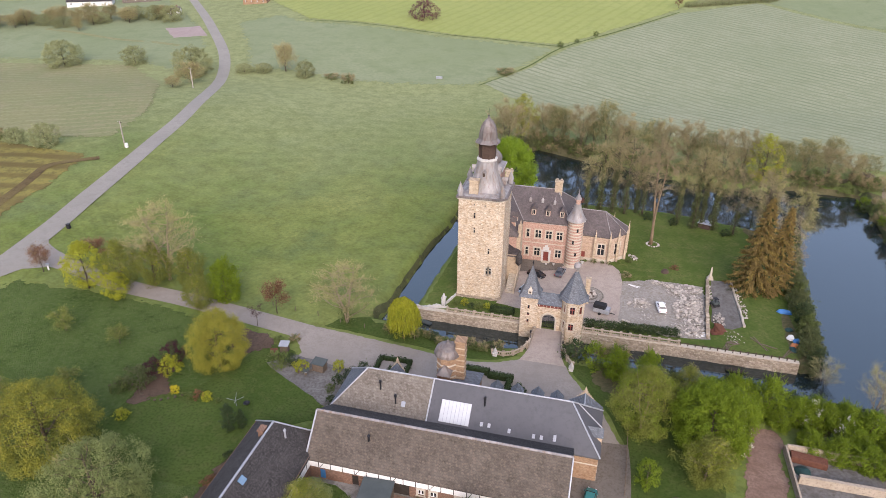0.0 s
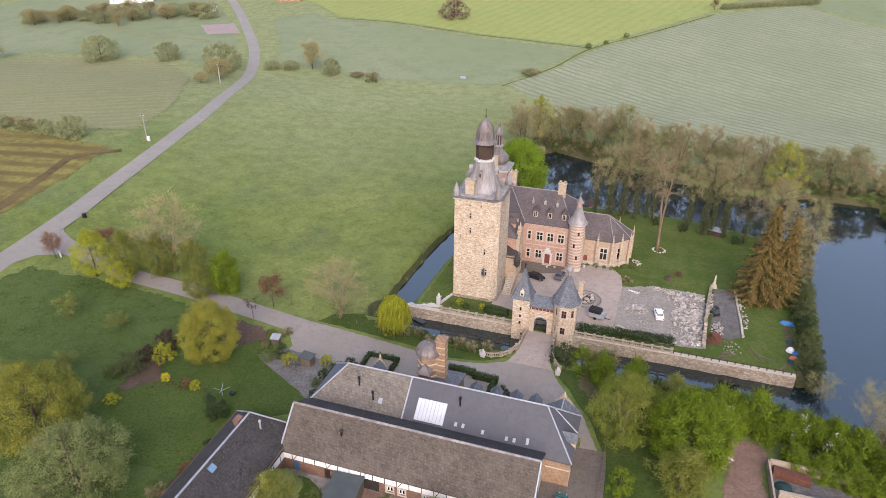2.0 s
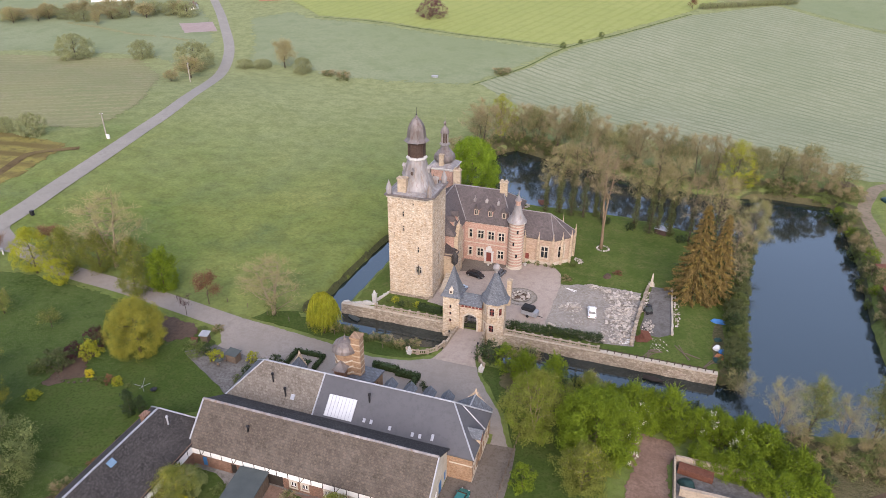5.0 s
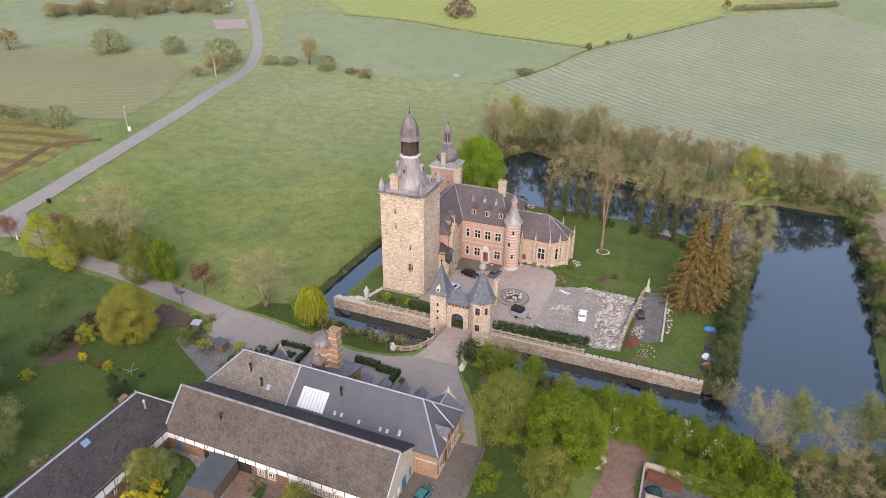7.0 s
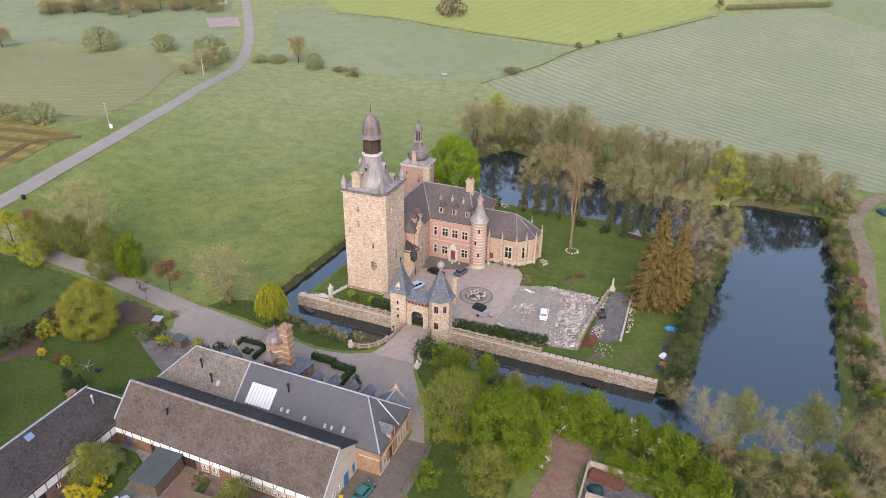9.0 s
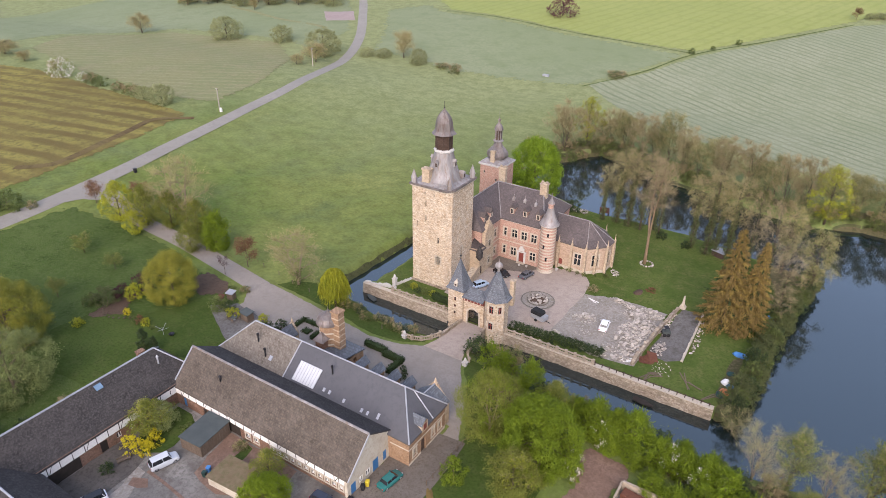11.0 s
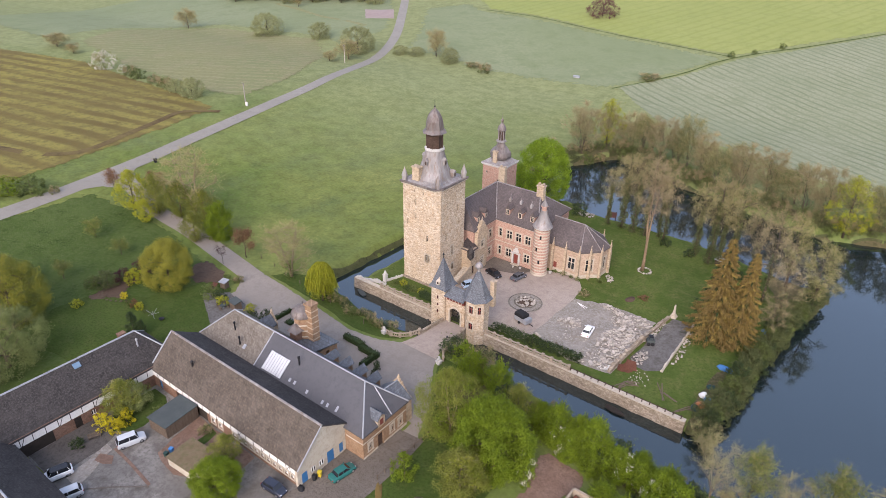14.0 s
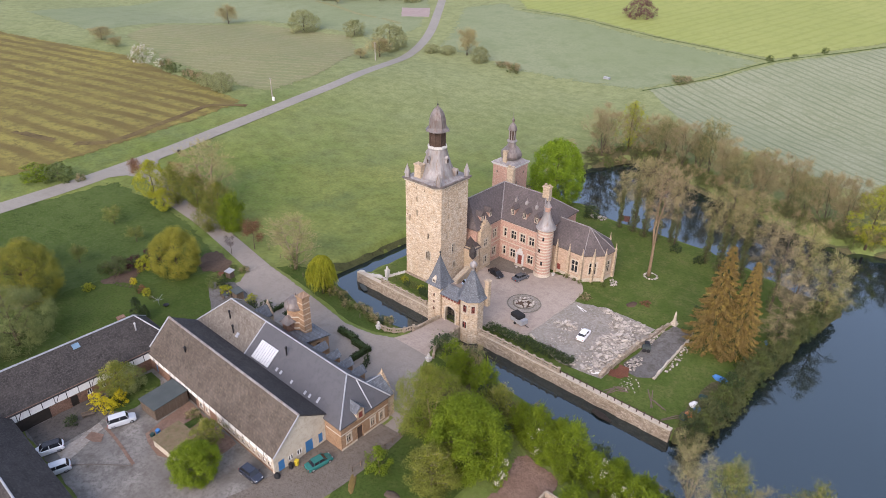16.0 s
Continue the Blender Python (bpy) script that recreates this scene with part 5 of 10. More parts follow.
def keep_stair():
    s = thing("keep_stair", -17.9, 129.0, G0, "worn stone stair along the keep with a parapet", "stair")
    for i in range(12):
        part("step", boxes((0.0, 1.8, 0.5 * i, 0.5 * i + 0.52, -0.2, 0.18 + 0.18 * i)), DRESSED, s)
    bm = bmesh.new()
    v = [bm.verts.new(c) for c in ((1.8, 0, -0.2), (2.1, 0, -0.2), (2.1, 6, -0.2), (1.8, 6, -0.2), (1.8, 0, 1.0), (2.1, 0, 1.0), (2.1, 6, 3.2), (1.8, 6, 3.2))]
    for f in ((3, 2, 1, 0), (4, 5, 6, 7), (0, 1, 5, 4), (1, 2, 6, 5), (2, 3, 7, 6), (3, 0, 4, 7)):
        bm.faces.new([v[i] for i in f])
    part("parapet", bm, OCHRE_STONE, s)
    return s


def gatehouse():
    g = thing("gatehouse", 0, 117.2, -0.5, "twin-towered stone gatehouse with slate spires and a red timber band", "gatehouse")
    # square turret
    cx, a = -10.8, 1.75
    poly = [(cx - a, -a), (cx + a, -a), (cx + a, a), (cx - a, a)]
    holes = {0: [(1.4, 1.85, 4.9, 5.8), (1.4, 1.85, 1.6, 2.4), (1.4, 1.85, 3.3, 4.0)], 1: [(1.5, 2.0, 5.2, 6.0)]}
    part("wall", walls(poly, -3.2, 7.9, 0.4, holes), STONE, g)
    for i in (0, 1):
        for h in holes[i]:
            window(g, poly[i], poly[i + 1], h, surround=None, mullions=0, transoms=0, frame_mat=RED_PAINT)
    part("spire", lathe(bmesh.new(), [(3.15, 7.75), (2.5, 8.4), (1.7, 10.1), (0.85, 12.2), (0.1, 14.2)], 4, cx, 0), SLATE_BLUE, g, "blue slate spire with a flared foot")
    part("finial", lathe(bmesh.new(), [(0.12, 14.0), (0.08, 14.6), (0.2, 14.8), (0.2, 15.0), (0.04, 15.2), (0.0, 16.2)], 6, cx, 0), IRON, g)
    bm = boxes((cx - 0.4, cx + 0.4, -1.9, -0.6, 8.5, 9.3))
    lathe(bm, [(0.65, 9.3), (0.0, 10.1)], 4, cx, -1.3)
    d = part("dormer", bm, DRESSED, g)
    part("shutter", boxes((cx - 0.2, cx + 0.2, -1.93, -1.9, 8.7, 9.15)), LOUVRE, d)
    # eight-sided turret
    ox, r = -2.0, 2.45
    poly = ring_poly(ox, 0, r, 8, 0.5)
    n = 2 * r * math.sin(math.pi / 8)
    wins = {5: [(0.45, 1.4, 5.2, 6.9), (0.45, 1.4, 1.3, 2.9)], 4: [(0.75, 1.15, 5.2, 6.9), (0.75, 1.15, 1.3, 2.9)], 6: [(0.6, 1.3, 5.2, 6.9)]}
    part("wall", walls(poly, -3.2, 8.1, 0.4, wins), STONE, g)
    for i, hs in wins.items():
        for h in hs:
            window(g, poly[i], poly[(i + 1) % 8], h, surround=DRESSED, mullions=1 if h[1] - h[0] > 0.6 else 0, transoms=1, frame_mat=RED_PAINT)
    part("band", lathe(bmesh.new(), [(r + 0.12, 7.9), (r + 0.2, 8.0), (r + 0.2, 8.2), (r, 8.3)], 8, ox, 0), RED_PAINT, g, "red painted eaves band")
    part("spire", lathe(bmesh.new(), [(3.2, 8.2), (2.7, 8.7), (1.7, 10.9), (0.8, 13.0), (0.25, 14.2)], 8, ox, 0), SLATE_BLUE, g, "blue slate eight-sided spire")
    part("ball_finial", lathe(bmesh.new(), [(0.3, 14.1), (0.25, 14.5), (0.6, 14.8), (0.8, 15.3), (0.6, 15.8), (0.2, 16.1), (0.05, 16.3), (0.0, 17.0)], 12, ox, 0), LEAD, g, "lead ball finial")
    part("chimney", boxes((0.0, 0.9, 1.4, 2.3, 6.0, 11.6), (-0.1, 1.0, 1.3, 2.4, 11.6, 11.9), (-0.05, 0.95, 1.35, 2.35, 9.6, 9.8)), OCHRE_STONE, g)
    # passage with an arched opening
    x0, x1 = cx + a, ox - r + 0.15
    mid, w, spring, top_z = (x0 + x1) / 2, 1.5, 2.6, 5.6
    arch = [(mid + w * math.cos(t), spring + w * math.sin(t)) for t in np.linspace(0, math.pi, 13)]
    outline = [(x0, -3.0), (mid - w, -3.0)] + [(mid - w, 0.0)] + arch[::-1] + [(mid + w, 0.0), (mid + w, -3.0), (x1, -3.0), (x1, top_z), (x0, top_z)]
    for y0, y1 in ((-1.2, -0.6), (1.5, 2.1)):
        bm = bmesh.new()
        # piers, and the spandrels built up from slices
        box(bm, x0, mid - w, y0, y1, -3.0, top_z)
        box(bm, mid + w, x1, y0, y1, -3.0, top_z)
        for (ax, az), (bx, bz) in zip(arch, arch[1:]):
            vs = [bm.verts.new(c) for c in ((bx, y0, bz), (ax, y0, az), (ax, y0, top_z), (bx, y0, top_z), (bx, y1, bz), (ax, y1, az), (ax, y1, top_z), (bx, y1, top_z))]
            for f in ((3, 2, 1, 0), (4, 5, 6, 7), (0, 1, 5, 4), (2, 3, 7, 6)):
                bm.faces.new([vs[i] for i in f])
        part("arch_wall", bm, STONE, g)
    bm = bmesh.new()
    tube(bm, [(x, -1.28, z) for x, z in [(mid + w, 0.0)] + arch + [(mid - w, 0.0)]], [0.2] * 15, 6)
    part("arch_moulding", bm, DRESSED, g)
    part("timber_band", boxes((x0, x1, -1.45, 2.2, top_z, top_z + 1.0)), RED_PAINT, g, "red painted timber storey")
    for i in range(6):
        u = x0 + 0.25 + i * (x1 - x0 - 0.6) / 5.5
        part("baluster", boxes((u, u + 0.12, -1.52, -1.45, top_z + 0.1, top_z + 0.9)), PLASTER, g)
    part("passage_roof", roof([((x0 - 0.1, -1.9, top_z + 0.95), (x1 + 0.1, -1.9, top_z + 0.95), (x1 + 0.1, 0.4, top_z + 2.5), (x0 - 0.1, 0.4, top_z + 2.5)), ((x0 - 0.1, 0.4, top_z + 2.5), (x1 + 0.1, 0.4, top_z + 2.5), (x1 + 0.1, 2.6, top_z + 0.95), (x0 - 0.1, 2.6, top_z + 0.95))], 0.2), SLATE_BLUE, g)
    for s in (-1, 1):
        leaf_ = new("gate_leaf")
        leaf_.parent = g
        leaf_.empty_display_size = 0.2
        leaf_.matrix_basis = pose(mid + s * w, -0.3, 0.0)
        for za, zb in ((0.1, 0.25), (1.3, 1.4), (2.6, 2.7)):
            part("rail", boxes((min(0, -s * w), max(0, -s * w), -0.04, 0.04, za, zb)), IRON, leaf_)
        for i in range(9):
            u = -s * (0.06 + i * (w - 0.12) / 8)
            part("bar", boxes((u - 0.03, u + 0.03, -0.03, 0.03, 0.1, 3.2 + 0.1 * i)), IRON, leaf_)
    return g


keep_tower()
manor_house()
stair_turret()
chapel()
belfry()
keep_porch()
keep_stair()
gatehouse()

# ---- moat walls, balustrades, bridge ----


BALUSTER = mat("lichened_stone", (0.27, 0.22, 0.165), (0.33, 0.275, 0.21), (0.18, 0.145, 0.10), s1=0.5, s2=2.5, bump=0.4, bump_scale=6)


def moat_wall(name, x0, x1, label):
    w = thing(name, x0, 116.7, 0, label, "wall", kind="structure")
    n = x1 - x0
    bm = bmesh.new()
    v = []
    steps = max(2, int(n / 1.5))
    for i in range(steps + 1):
        u = n * i / steps
        b = 0.10 * math.sin(i * 1.7) + 0.06 * math.sin(i * 4.1)
        v.append([bm.verts.new((u, -0.55 + b, -4.2)), bm.verts.new((u, -0.05 + b * 0.4, -0.35)), bm.verts.new((u, 0.9, -0.35)), bm.verts.new((u, 0.9, -4.2))])
    for a, b in zip(v, v[1:]):
        for k in range(3):
            bm.faces.new((a[k], b[k], b[k + 1], a[k + 1]))
    bm.faces.new(v[0])
    bm.faces.new(v[-1][::-1])
    part("masonry", bm, MOAT_STONE, w)
    part("coping", boxes((0, n, -0.12, 0.95, -0.35, -0.22)), DRESSED, w, "pale stone coping")
    return w


def balustrade(name, p, q, base, label, step=1.9, high=0.95):
    m, n = edge_frame(p, q)
    b = new(name)
    b.empty_display_size = 0.3
    b.matrix_basis = Matrix.Translation((0, 0, base)) @ m
    tagged(b, label, "balustrade")
    part("rail", boxes((0, n, -0.14, 0.14, high - 0.16, high)), BALUSTER, b)
    part("foot", boxes((0, n, -0.13, 0.13, 0, 0.14)), BALUSTER, b)
    k = max(1, round(n / step))
    post = None
    for i in range(k + 1):
        mm = pose(n * i / k, 0, 0)
        if post is None:
            post = part("pier", boxes((-0.2, 0.2, -0.2, 0.2, -0.05, high + 0.06), (-0.26, 0.26, -0.26, 0.26, high + 0.06, high + 0.18)), BALUSTER, b)
        else:
            again("pier", post, mm, b)
    bal = None
    for i in range(k):
        c = max(2, int(n / k / 0.34))
        for j in range(1, c):
            u = n * (i + j / c) / k
            if bal is None:
                bal = part("baluster", lathe(bmesh.new(), [(0.06, 0.14), (0.11, 0.32), (0.05, 0.58), (0.08, high - 0.16)], 5), BALUSTER, b)
                bal.matrix_basis = pose(u, 0, 0)
            else:
                again("baluster", bal, pose(u, 0, 0), b)
    return b


moat_wall("moat_wall_west", -36.6, -12.6, "weathered rubble stone moat wall")
moat_wall("moat_wall_east", 0.3, 42.0, "long weathered rubble stone moat wall")
balustrade("balustrade", (-28.5, 117.1), (-12.7, 117.1), -0.22, "weathered stone balustrade on the moat wall")
balustrade("balustrade", (0.6, 117.1), (19.5, 117.1), -0.22, "weathered stone balustrade on the moat wall")
f = thing("wall_fence", 19.8, 117.1, -0.22, "low dark wooden post fence on the moat wall", "fence")
for i in range(16):
    part("post", boxes((1.42 * i, 1.42 * i + 0.16, -0.08, 0.08, -0.05, 0.75)), LOUVRE, f)
part("rail", boxes((0, 21.6, -0.04, 0.04, 0.5, 0.58)), LOUVRE, f)

br = thing("bridge", -6.4, 0, 0, "stone bridge with a gravelled deck over the moat", "bridge", kind="structure")
bm = bmesh.new()
ys_ = [103.6, 106, 108, 110, 112, 114, 116.2]
ws_ = [4.4, 3.6, 3.2, 3.0, 2.9, 2.8, 2.6]
zs_ = [0.14, 0.10, 0.02, -0.08, -0.18, -0.28, -0.38]
L_ = [[bm.verts.new((s * w, y, z)) for s in (-1, 1)] + [bm.verts.new((s * w, y, -3.6)) for s in (1, -1)] for y, w, z in zip(ys_, ws_, zs_)]
for a, b in zip(L_, L_[1:]):
    for k in range(4):
        bm.faces.new((a[k], a[(k + 1) % 4], b[(k + 1) % 4], b[k]))
bm.faces.new(L_[0])
bm.faces.new(L_[-1][::-1])
part("deck", bm, GRAVEL, br)
for s in (-1, 1):
    bm = bmesh.new()
    v = [[bm.verts.new((s * (w + 0.0), y, -3.6)), bm.verts.new((s * w, y, z + 0.75)), bm.verts.new((s * (w + 0.45), y, z + 0.75)), bm.verts.new((s * (w + 0.6), y, -3.6))] for y, w, z in list(zip(ys_, ws_, zs_))[2:]]
    for a, b in zip(v, v[1:]):
        for k in range(4):
            bm.faces.new((a[k], b[k], b[(k + 1) % 4], a[(k + 1) % 4]))
    bm.faces.new(v[0])
    bm.faces.new(v[-1][::-1])
    part("parapet", bm, MOAT_STONE, br)
curve = [(-10.0, 108.4), (-10.8, 106.4), (-12.2, 104.8), (-14.0, 104.0), (-16.2, 104.1)]
for p, q in zip(curve, curve[1:]):
    balustrade("balustrade", p, q, 0.1, "short weathered stone balustrade by the bridge", 2.2, 0.9)
curve = [(-2.6, 107.8), (-1.8, 105.6), (-0.6, 104.0)]
for p, q in zip(curve, curve[1:]):
    balustrade("balustrade", p, q, 0.1, "short weathered stone balustrade by the bridge", 2.2, 0.9)

# ---- the farm ----


def band_timbers(parent, p, q, z0, z1, step, proud=0.05):
    """White half-timbered band with black posts under the eaves."""
    m, n = edge_frame(p, q)
    bm = boxes((0, n, -proud, 0, z0, z1))
    bm.transform(m)
    part("timber_panel", bm, WHITE, parent, "white panel of the half-timbering")
    k = int(n / step)
    base = None
    for i in range(k + 1):
        u = n * i / k
        bm = boxes((-0.055, 0.055, -proud - 0.03, -proud, z0, z1))
        if i % 3 == 1:
            v = [bm.verts.new(c) for c in ((0.1, -proud - 0.03, z0), (0.22, -proud - 0.03, z0), (0.89, -proud - 0.03, z1), (0.77, -proud - 0.03, z1))]
            bm.faces.new(v)
        bm.transform(m @ Matrix.Translation((min(max(u, 0.1), n - 1.0), 0, 0)))
        part("timber", bm, TIMBER, parent)


def barn():
    b = thing("barn", 0, 0, 0, "long farm barn with mossy tile roof and cream gable", "barn")
    x0, x1, y0, y1, e, r, ry = -37.8, 0.9, 66.2, 77.0, 3.7, 8.7, 71.4
    eb = 5.2
    south = [(0.8 + 1.4 * i, 1.5 + 1.4 * i, 1.1, 1.9) for i in range(16, 27)] + [(7.2, 8.2, 0.0, 2.1), (13.2, 16.2, 0.0, 2.5), (17.5, 18.4, 0.9, 1.9), (19.4, 20.3, 0.9, 1.9), (2.0, 2.9, 0.1, 2.0)]
    east = [(0.8, 1.9, 0.0, 2.1), (2.7, 3.5, 0.9, 1.9), (6.0, 7.4, 0.0, 2.4), (8.6, 9.4, 0.4, 2.2), (4.3, 5.2, 0.9, 1.9)]
    poly = [(x0, y0), (x1, y0), (x1, y1), (x0, y1)]
    part("wall", walls(poly, -0.2, 2.7, 0.45, {0: south}), BRICK_OLD, b)
    bm = bmesh.new()
    panel(bm, (x1 + 0.06, y0 - 0.05), (x1 + 0.06, y1), -0.2, e - 0.1, 0.5, east)
    v0 = [bm.verts.new(c) for c in ((x1 + 0.06, y0 - 0.05, e - 0.1), (x1 + 0.06, y1, e - 0.1), (x1 + 0.06, y1, eb - 0.15), (x1 + 0.06, ry, r - 0.2))]
    v1 = [bm.verts.new((v.co.x - 0.4, v.co.y, v.co.z)) for v in v0]
    bm.faces.new(v0)
    bm.faces.new(v1[::-1])
    for i in range(4):
        bm.faces.new((v0[i], v1[i], v1[(i + 1) % 4], v0[(i + 1) % 4]))
    part("gable", bm, PLASTER, b, "cream plastered gable wall")
    for h in south:
        if h[1] - h[0] < 1 and h[2] > 0.5:
            window(b, poly[0], poly[1], h, surround=PLASTER, mullions=1, transoms=0, frame_mat=WHITE)
    part("barn_door", boxes((x0 + 13.2, x0 + 16.2, y0 + 0.15, y0 + 0.22, 0.0, 2.5)), TIMBER, b, "dark timber barn door")
    for u in (7.2, 2.0):
        part("door", boxes((x0 + u, x0 + u + 1.0, y0 + 0.15, y0 + 0.22, 0.0, 2.1)), BLUE_PAINT if u < 5 else TIMBER, b)
    for h in east:
        if h[2] < 0.5:
            part("door", boxes((x1 + 0.005, x1 + 0.045, y0 - 0.05 + h[0], y0 - 0.05 + h[1], h[2], h[3])), BLUE_PAINT, b, "blue painted door")
        else:
            window(b, (x1 + 0.06, y0 - 0.05), (x1 + 0.06, y1), h, mullions=1, transoms=0, frame_mat=WHITE, inset=0.03)
    part("upper_wall", boxes((x0, x1 - 0.4, y0 + 0.02, y0 + 0.42, 2.7, e - 0.1)), PLASTER, b)
    band_timbers(b, (x0, y0 - 0.01), (x1 - 0.5, y0 - 0.01), 2.35, 3.4, 1.9)
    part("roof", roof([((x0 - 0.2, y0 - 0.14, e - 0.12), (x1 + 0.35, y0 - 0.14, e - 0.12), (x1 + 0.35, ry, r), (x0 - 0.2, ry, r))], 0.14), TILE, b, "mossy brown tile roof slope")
    # darker tile colour puts shade on the slope away from the sun
    part("roof", roof([((x0 - 0.2, ry, r), (x1 + 0.35, ry, r), (x1 + 0.35, y1 + 0.1, eb), (x0 - 0.2, y1 + 0.1, eb))], 0.22), TILE_DARK, b, "north roof slope, its shade in the darker tile")
    bm = bmesh.new()
    tube(bm, [(x0 - 0.2, ry, r + 0.05), (x1 + 0.35, ry, r + 0.05)], [0.2, 0.2], 6)
    part("ridge", bm, LEAD, b, "pale ridge capping")
    bm = bmesh.new()
    tube(bm, [(x0 - 0.2, ry, r + 0.04), (x0 - 0.2, y0 - 0.16, e - 0.1)], [0.14, 0.14], 6)
    part("verge", bm, ZINC, b)
    bm = bmesh.new()
    tube(bm, [(x1 + 0.35, ry, r + 0.04), (x1 + 0.35, y0 - 0.16, e - 0.1)], [0.12, 0.12], 6)
    part("verge", bm, ZINC, b)
    for x, y in ((-28.8, 69.2),):
        z = e + (y - y0) * 0.93
        part("vent_pipe", lathe(bmesh.new(), [(0.16, z - 0.3), (0.16, z + 1.0), (0.3, z + 1.05), (0.05, z + 1.35)], 8, x, y), IRON, b)
    return b


def skylight(parent, x, y, z, w, d, slope, material=ZINC, north=False):
    bm = soft_box(-w / 2, w / 2, -d / 2, d / 2, -0.05, 0.12, 0.03, 1)
    bm.transform(pose(x, y, z, slope, 0, 0))
    s = part("rooflight", bm, material, parent)
    return s


def slate_range():
    s = thing("slate_range", 0, 0, 0, "brick farm range with smooth dark slate hipped roof", "farmhouse")
    x0, x1, y0, y1, e, r, ry = -38.2, 4.9, 76.2, 86.6, 5.0, 9.8, 82.0
    poly = [(x0, y0), (x1, y0), (x1, y1), (x0, y1)]
    holes = {1: [(1.2, 2.0, 1.2, 2.6), (3.4, 4.6, 0.0, 2.8), (6.4, 7.2, 1.2, 2.6), (8.4, 9.2, 1.2, 2.6)], 2: [(2.5 + 3.2 * i, 3.6 + 3.2 * i, 1.0, 2.9) for i in range(12)]}
    part("wall", walls(poly, -0.2, e, 0.45, holes), BRICK_BUFF, s)
    for i in (1, 2):
        for h in holes[i]:
            if h[2] > 0.5:
                window(s, poly[i], poly[(i + 1) % 4], h, surround=DRESSED, mullions=1)
    part("door", boxes((x1 - 0.25, x1 - 0.18, y0 + 3.4, y0 + 4.6, 0, 2.8)), LOUVRE, s)
    part("stone_band", boxes((x1 + 0.003, x1 + 0.06, y0, y1, 3.2, 3.4), (x1 + 0.003, x1 + 0.06, y0, y1, 4.5, 4.8)), DRESSED, s)
    part("stone_band", boxes((x1 + 0.003, x1 + 0.07, y0, y0 + 3.3, 0.0, 0.5), (x1 + 0.003, x1 + 0.07, y0 + 4.7, y1, 0.0, 0.5)), DRESSED, s)
    part("stone_band", boxes((1.3, x1 - 0.01, y0 - 0.06, y0 - 0.003, 3.2, 3.4)), DRESSED, s)
    o = 0.3
    xd = -22.0
    S0, S1, N1, N0 = (x0 - o, y0, e), (x1 + o, y0 - o, e), (x1 + o, y1 + o, e), (x0 - o, y1 + o, e)
    A, B = (-33.4, ry, r), (0.2, ry, r)
    Sm, M_, Nm = (xd, y0, e), (xd, ry, r), (xd, y1 + o, e)
    part("roof", roof([(S0, Sm, M_, A), (M_, Nm, N0, A)]), TILE_LIGHT, s, "weathered pale tile part of the roof")
    part("roof", roof([((xd + 0.02, y0, e), S1, B, (xd + 0.02, ry, r)), ((xd + 0.02, ry, r), B, N1, (xd + 0.02, y1 + o, e))]), SLATE, s, "smooth dark slate roof")
    part("hip", roof([(S0, A, N0)]), SLATE_BLUE, s, "blue slate hip")
    part("hip", roof([(S1, N1, B)]), SLATE, s, "dark slate hip")
    bm = bmesh.new()
    for a_, b_ in ((A, B), (B, S1), (B, N1), (A, S0), (A, N0), (M_, Sm)):
        tube(bm, [(*a_[:2], a_[2] + 0.03), (*b_[:2], b_[2] + 0.03)], [0.13, 0.13], 6)
    part("ridge", bm, ZINC, s, "pale zinc ridges and hips")
    part("valley", boxes((x0, x1 - 4.2, 76.75, 77.1, 5.08, 5.2)), LEAD, s)
    slope = math.degrees(math.atan((r - e) / (ry - y0)))

    def zz(y):
        return e + (r - e) * (y - y0) / (ry - y0)
    # large glazed rooflight with bars
    bm = soft_box(-2.4, 2.4, -1.75, 1.75, 0, 0.14, 0.03, 1)
    bm.transform(pose(-17.6, 78.3, zz(78.3) + 0.04, slope))
    g = part("glazed_roof", bm, SKYLIGHT, s, "large milky rooflight")
    for i in range(9):
        bm = boxes((-2.4 + 0.6 * i - 0.03, -2.4 + 0.6 * i + 0.03, -1.75, 1.75, 0.14, 0.2))
        bm.transform(pose(-17.6, 78.3, zz(78.3) + 0.04, slope))
        part("glazing_bar", bm, ZINC, g)
    for x, y in ((-13.2, 77.5), (-12.0, 77.5), (-8.8, 77.3), (-5.0, 77.2), (-3.8, 77.2), (-1.8, 77.4)):
        skylight(s, x, y, zz(y) + 0.05, 0.45, 0.65 if x < -2 else 1.0, slope)
    for x, y in ((-27.5, 78.2), (-30.5, 79.6), (-13.2, 79.8)):
        part("flue", lathe(bmesh.new(), [(0.14, zz(y) - 0.2), (0.14, zz(y) + 1.3), (0.24, zz(y) + 1.35), (0.22, zz(y) + 1.7), (0.05, zz(y) + 1.8)], 8, x, y), IRON, s)
    skylight(s, -26.2, 78.2, zz(78.2) + 0.05, 0.7, 0.9, slope)
    # dormers and small slate roofs on the court side
    for x in (-12.5, -9.0, -5.6, -2.4):
        bm = boxes((-0.8, 0.8, -1.6, 0.3, 0.0, 1.7))
        bm.transform(pose(x, 87.1, 4.4))
        d = part("dormer", bm, BRICK_BUFF, s)
        bm = bmesh.new()
        v = [bm.verts.new(c) for c in ((-1.1, 0.6, 1.65), (1.1, 0.6, 1.65), (0, 0.6, 2.8), (-1.1, -2.6, 1.65), (1.1, -2.6, 1.65), (0, -2.6, 2.8))]
        for f_ in ((0, 1, 2), (5, 4, 3), (0, 2, 5, 3), (1, 4, 5, 2), (0, 3, 4, 1)):
            bm.faces.new([v[i] for i in f_])
        bm.transform(pose(x, 87.1, 4.4))
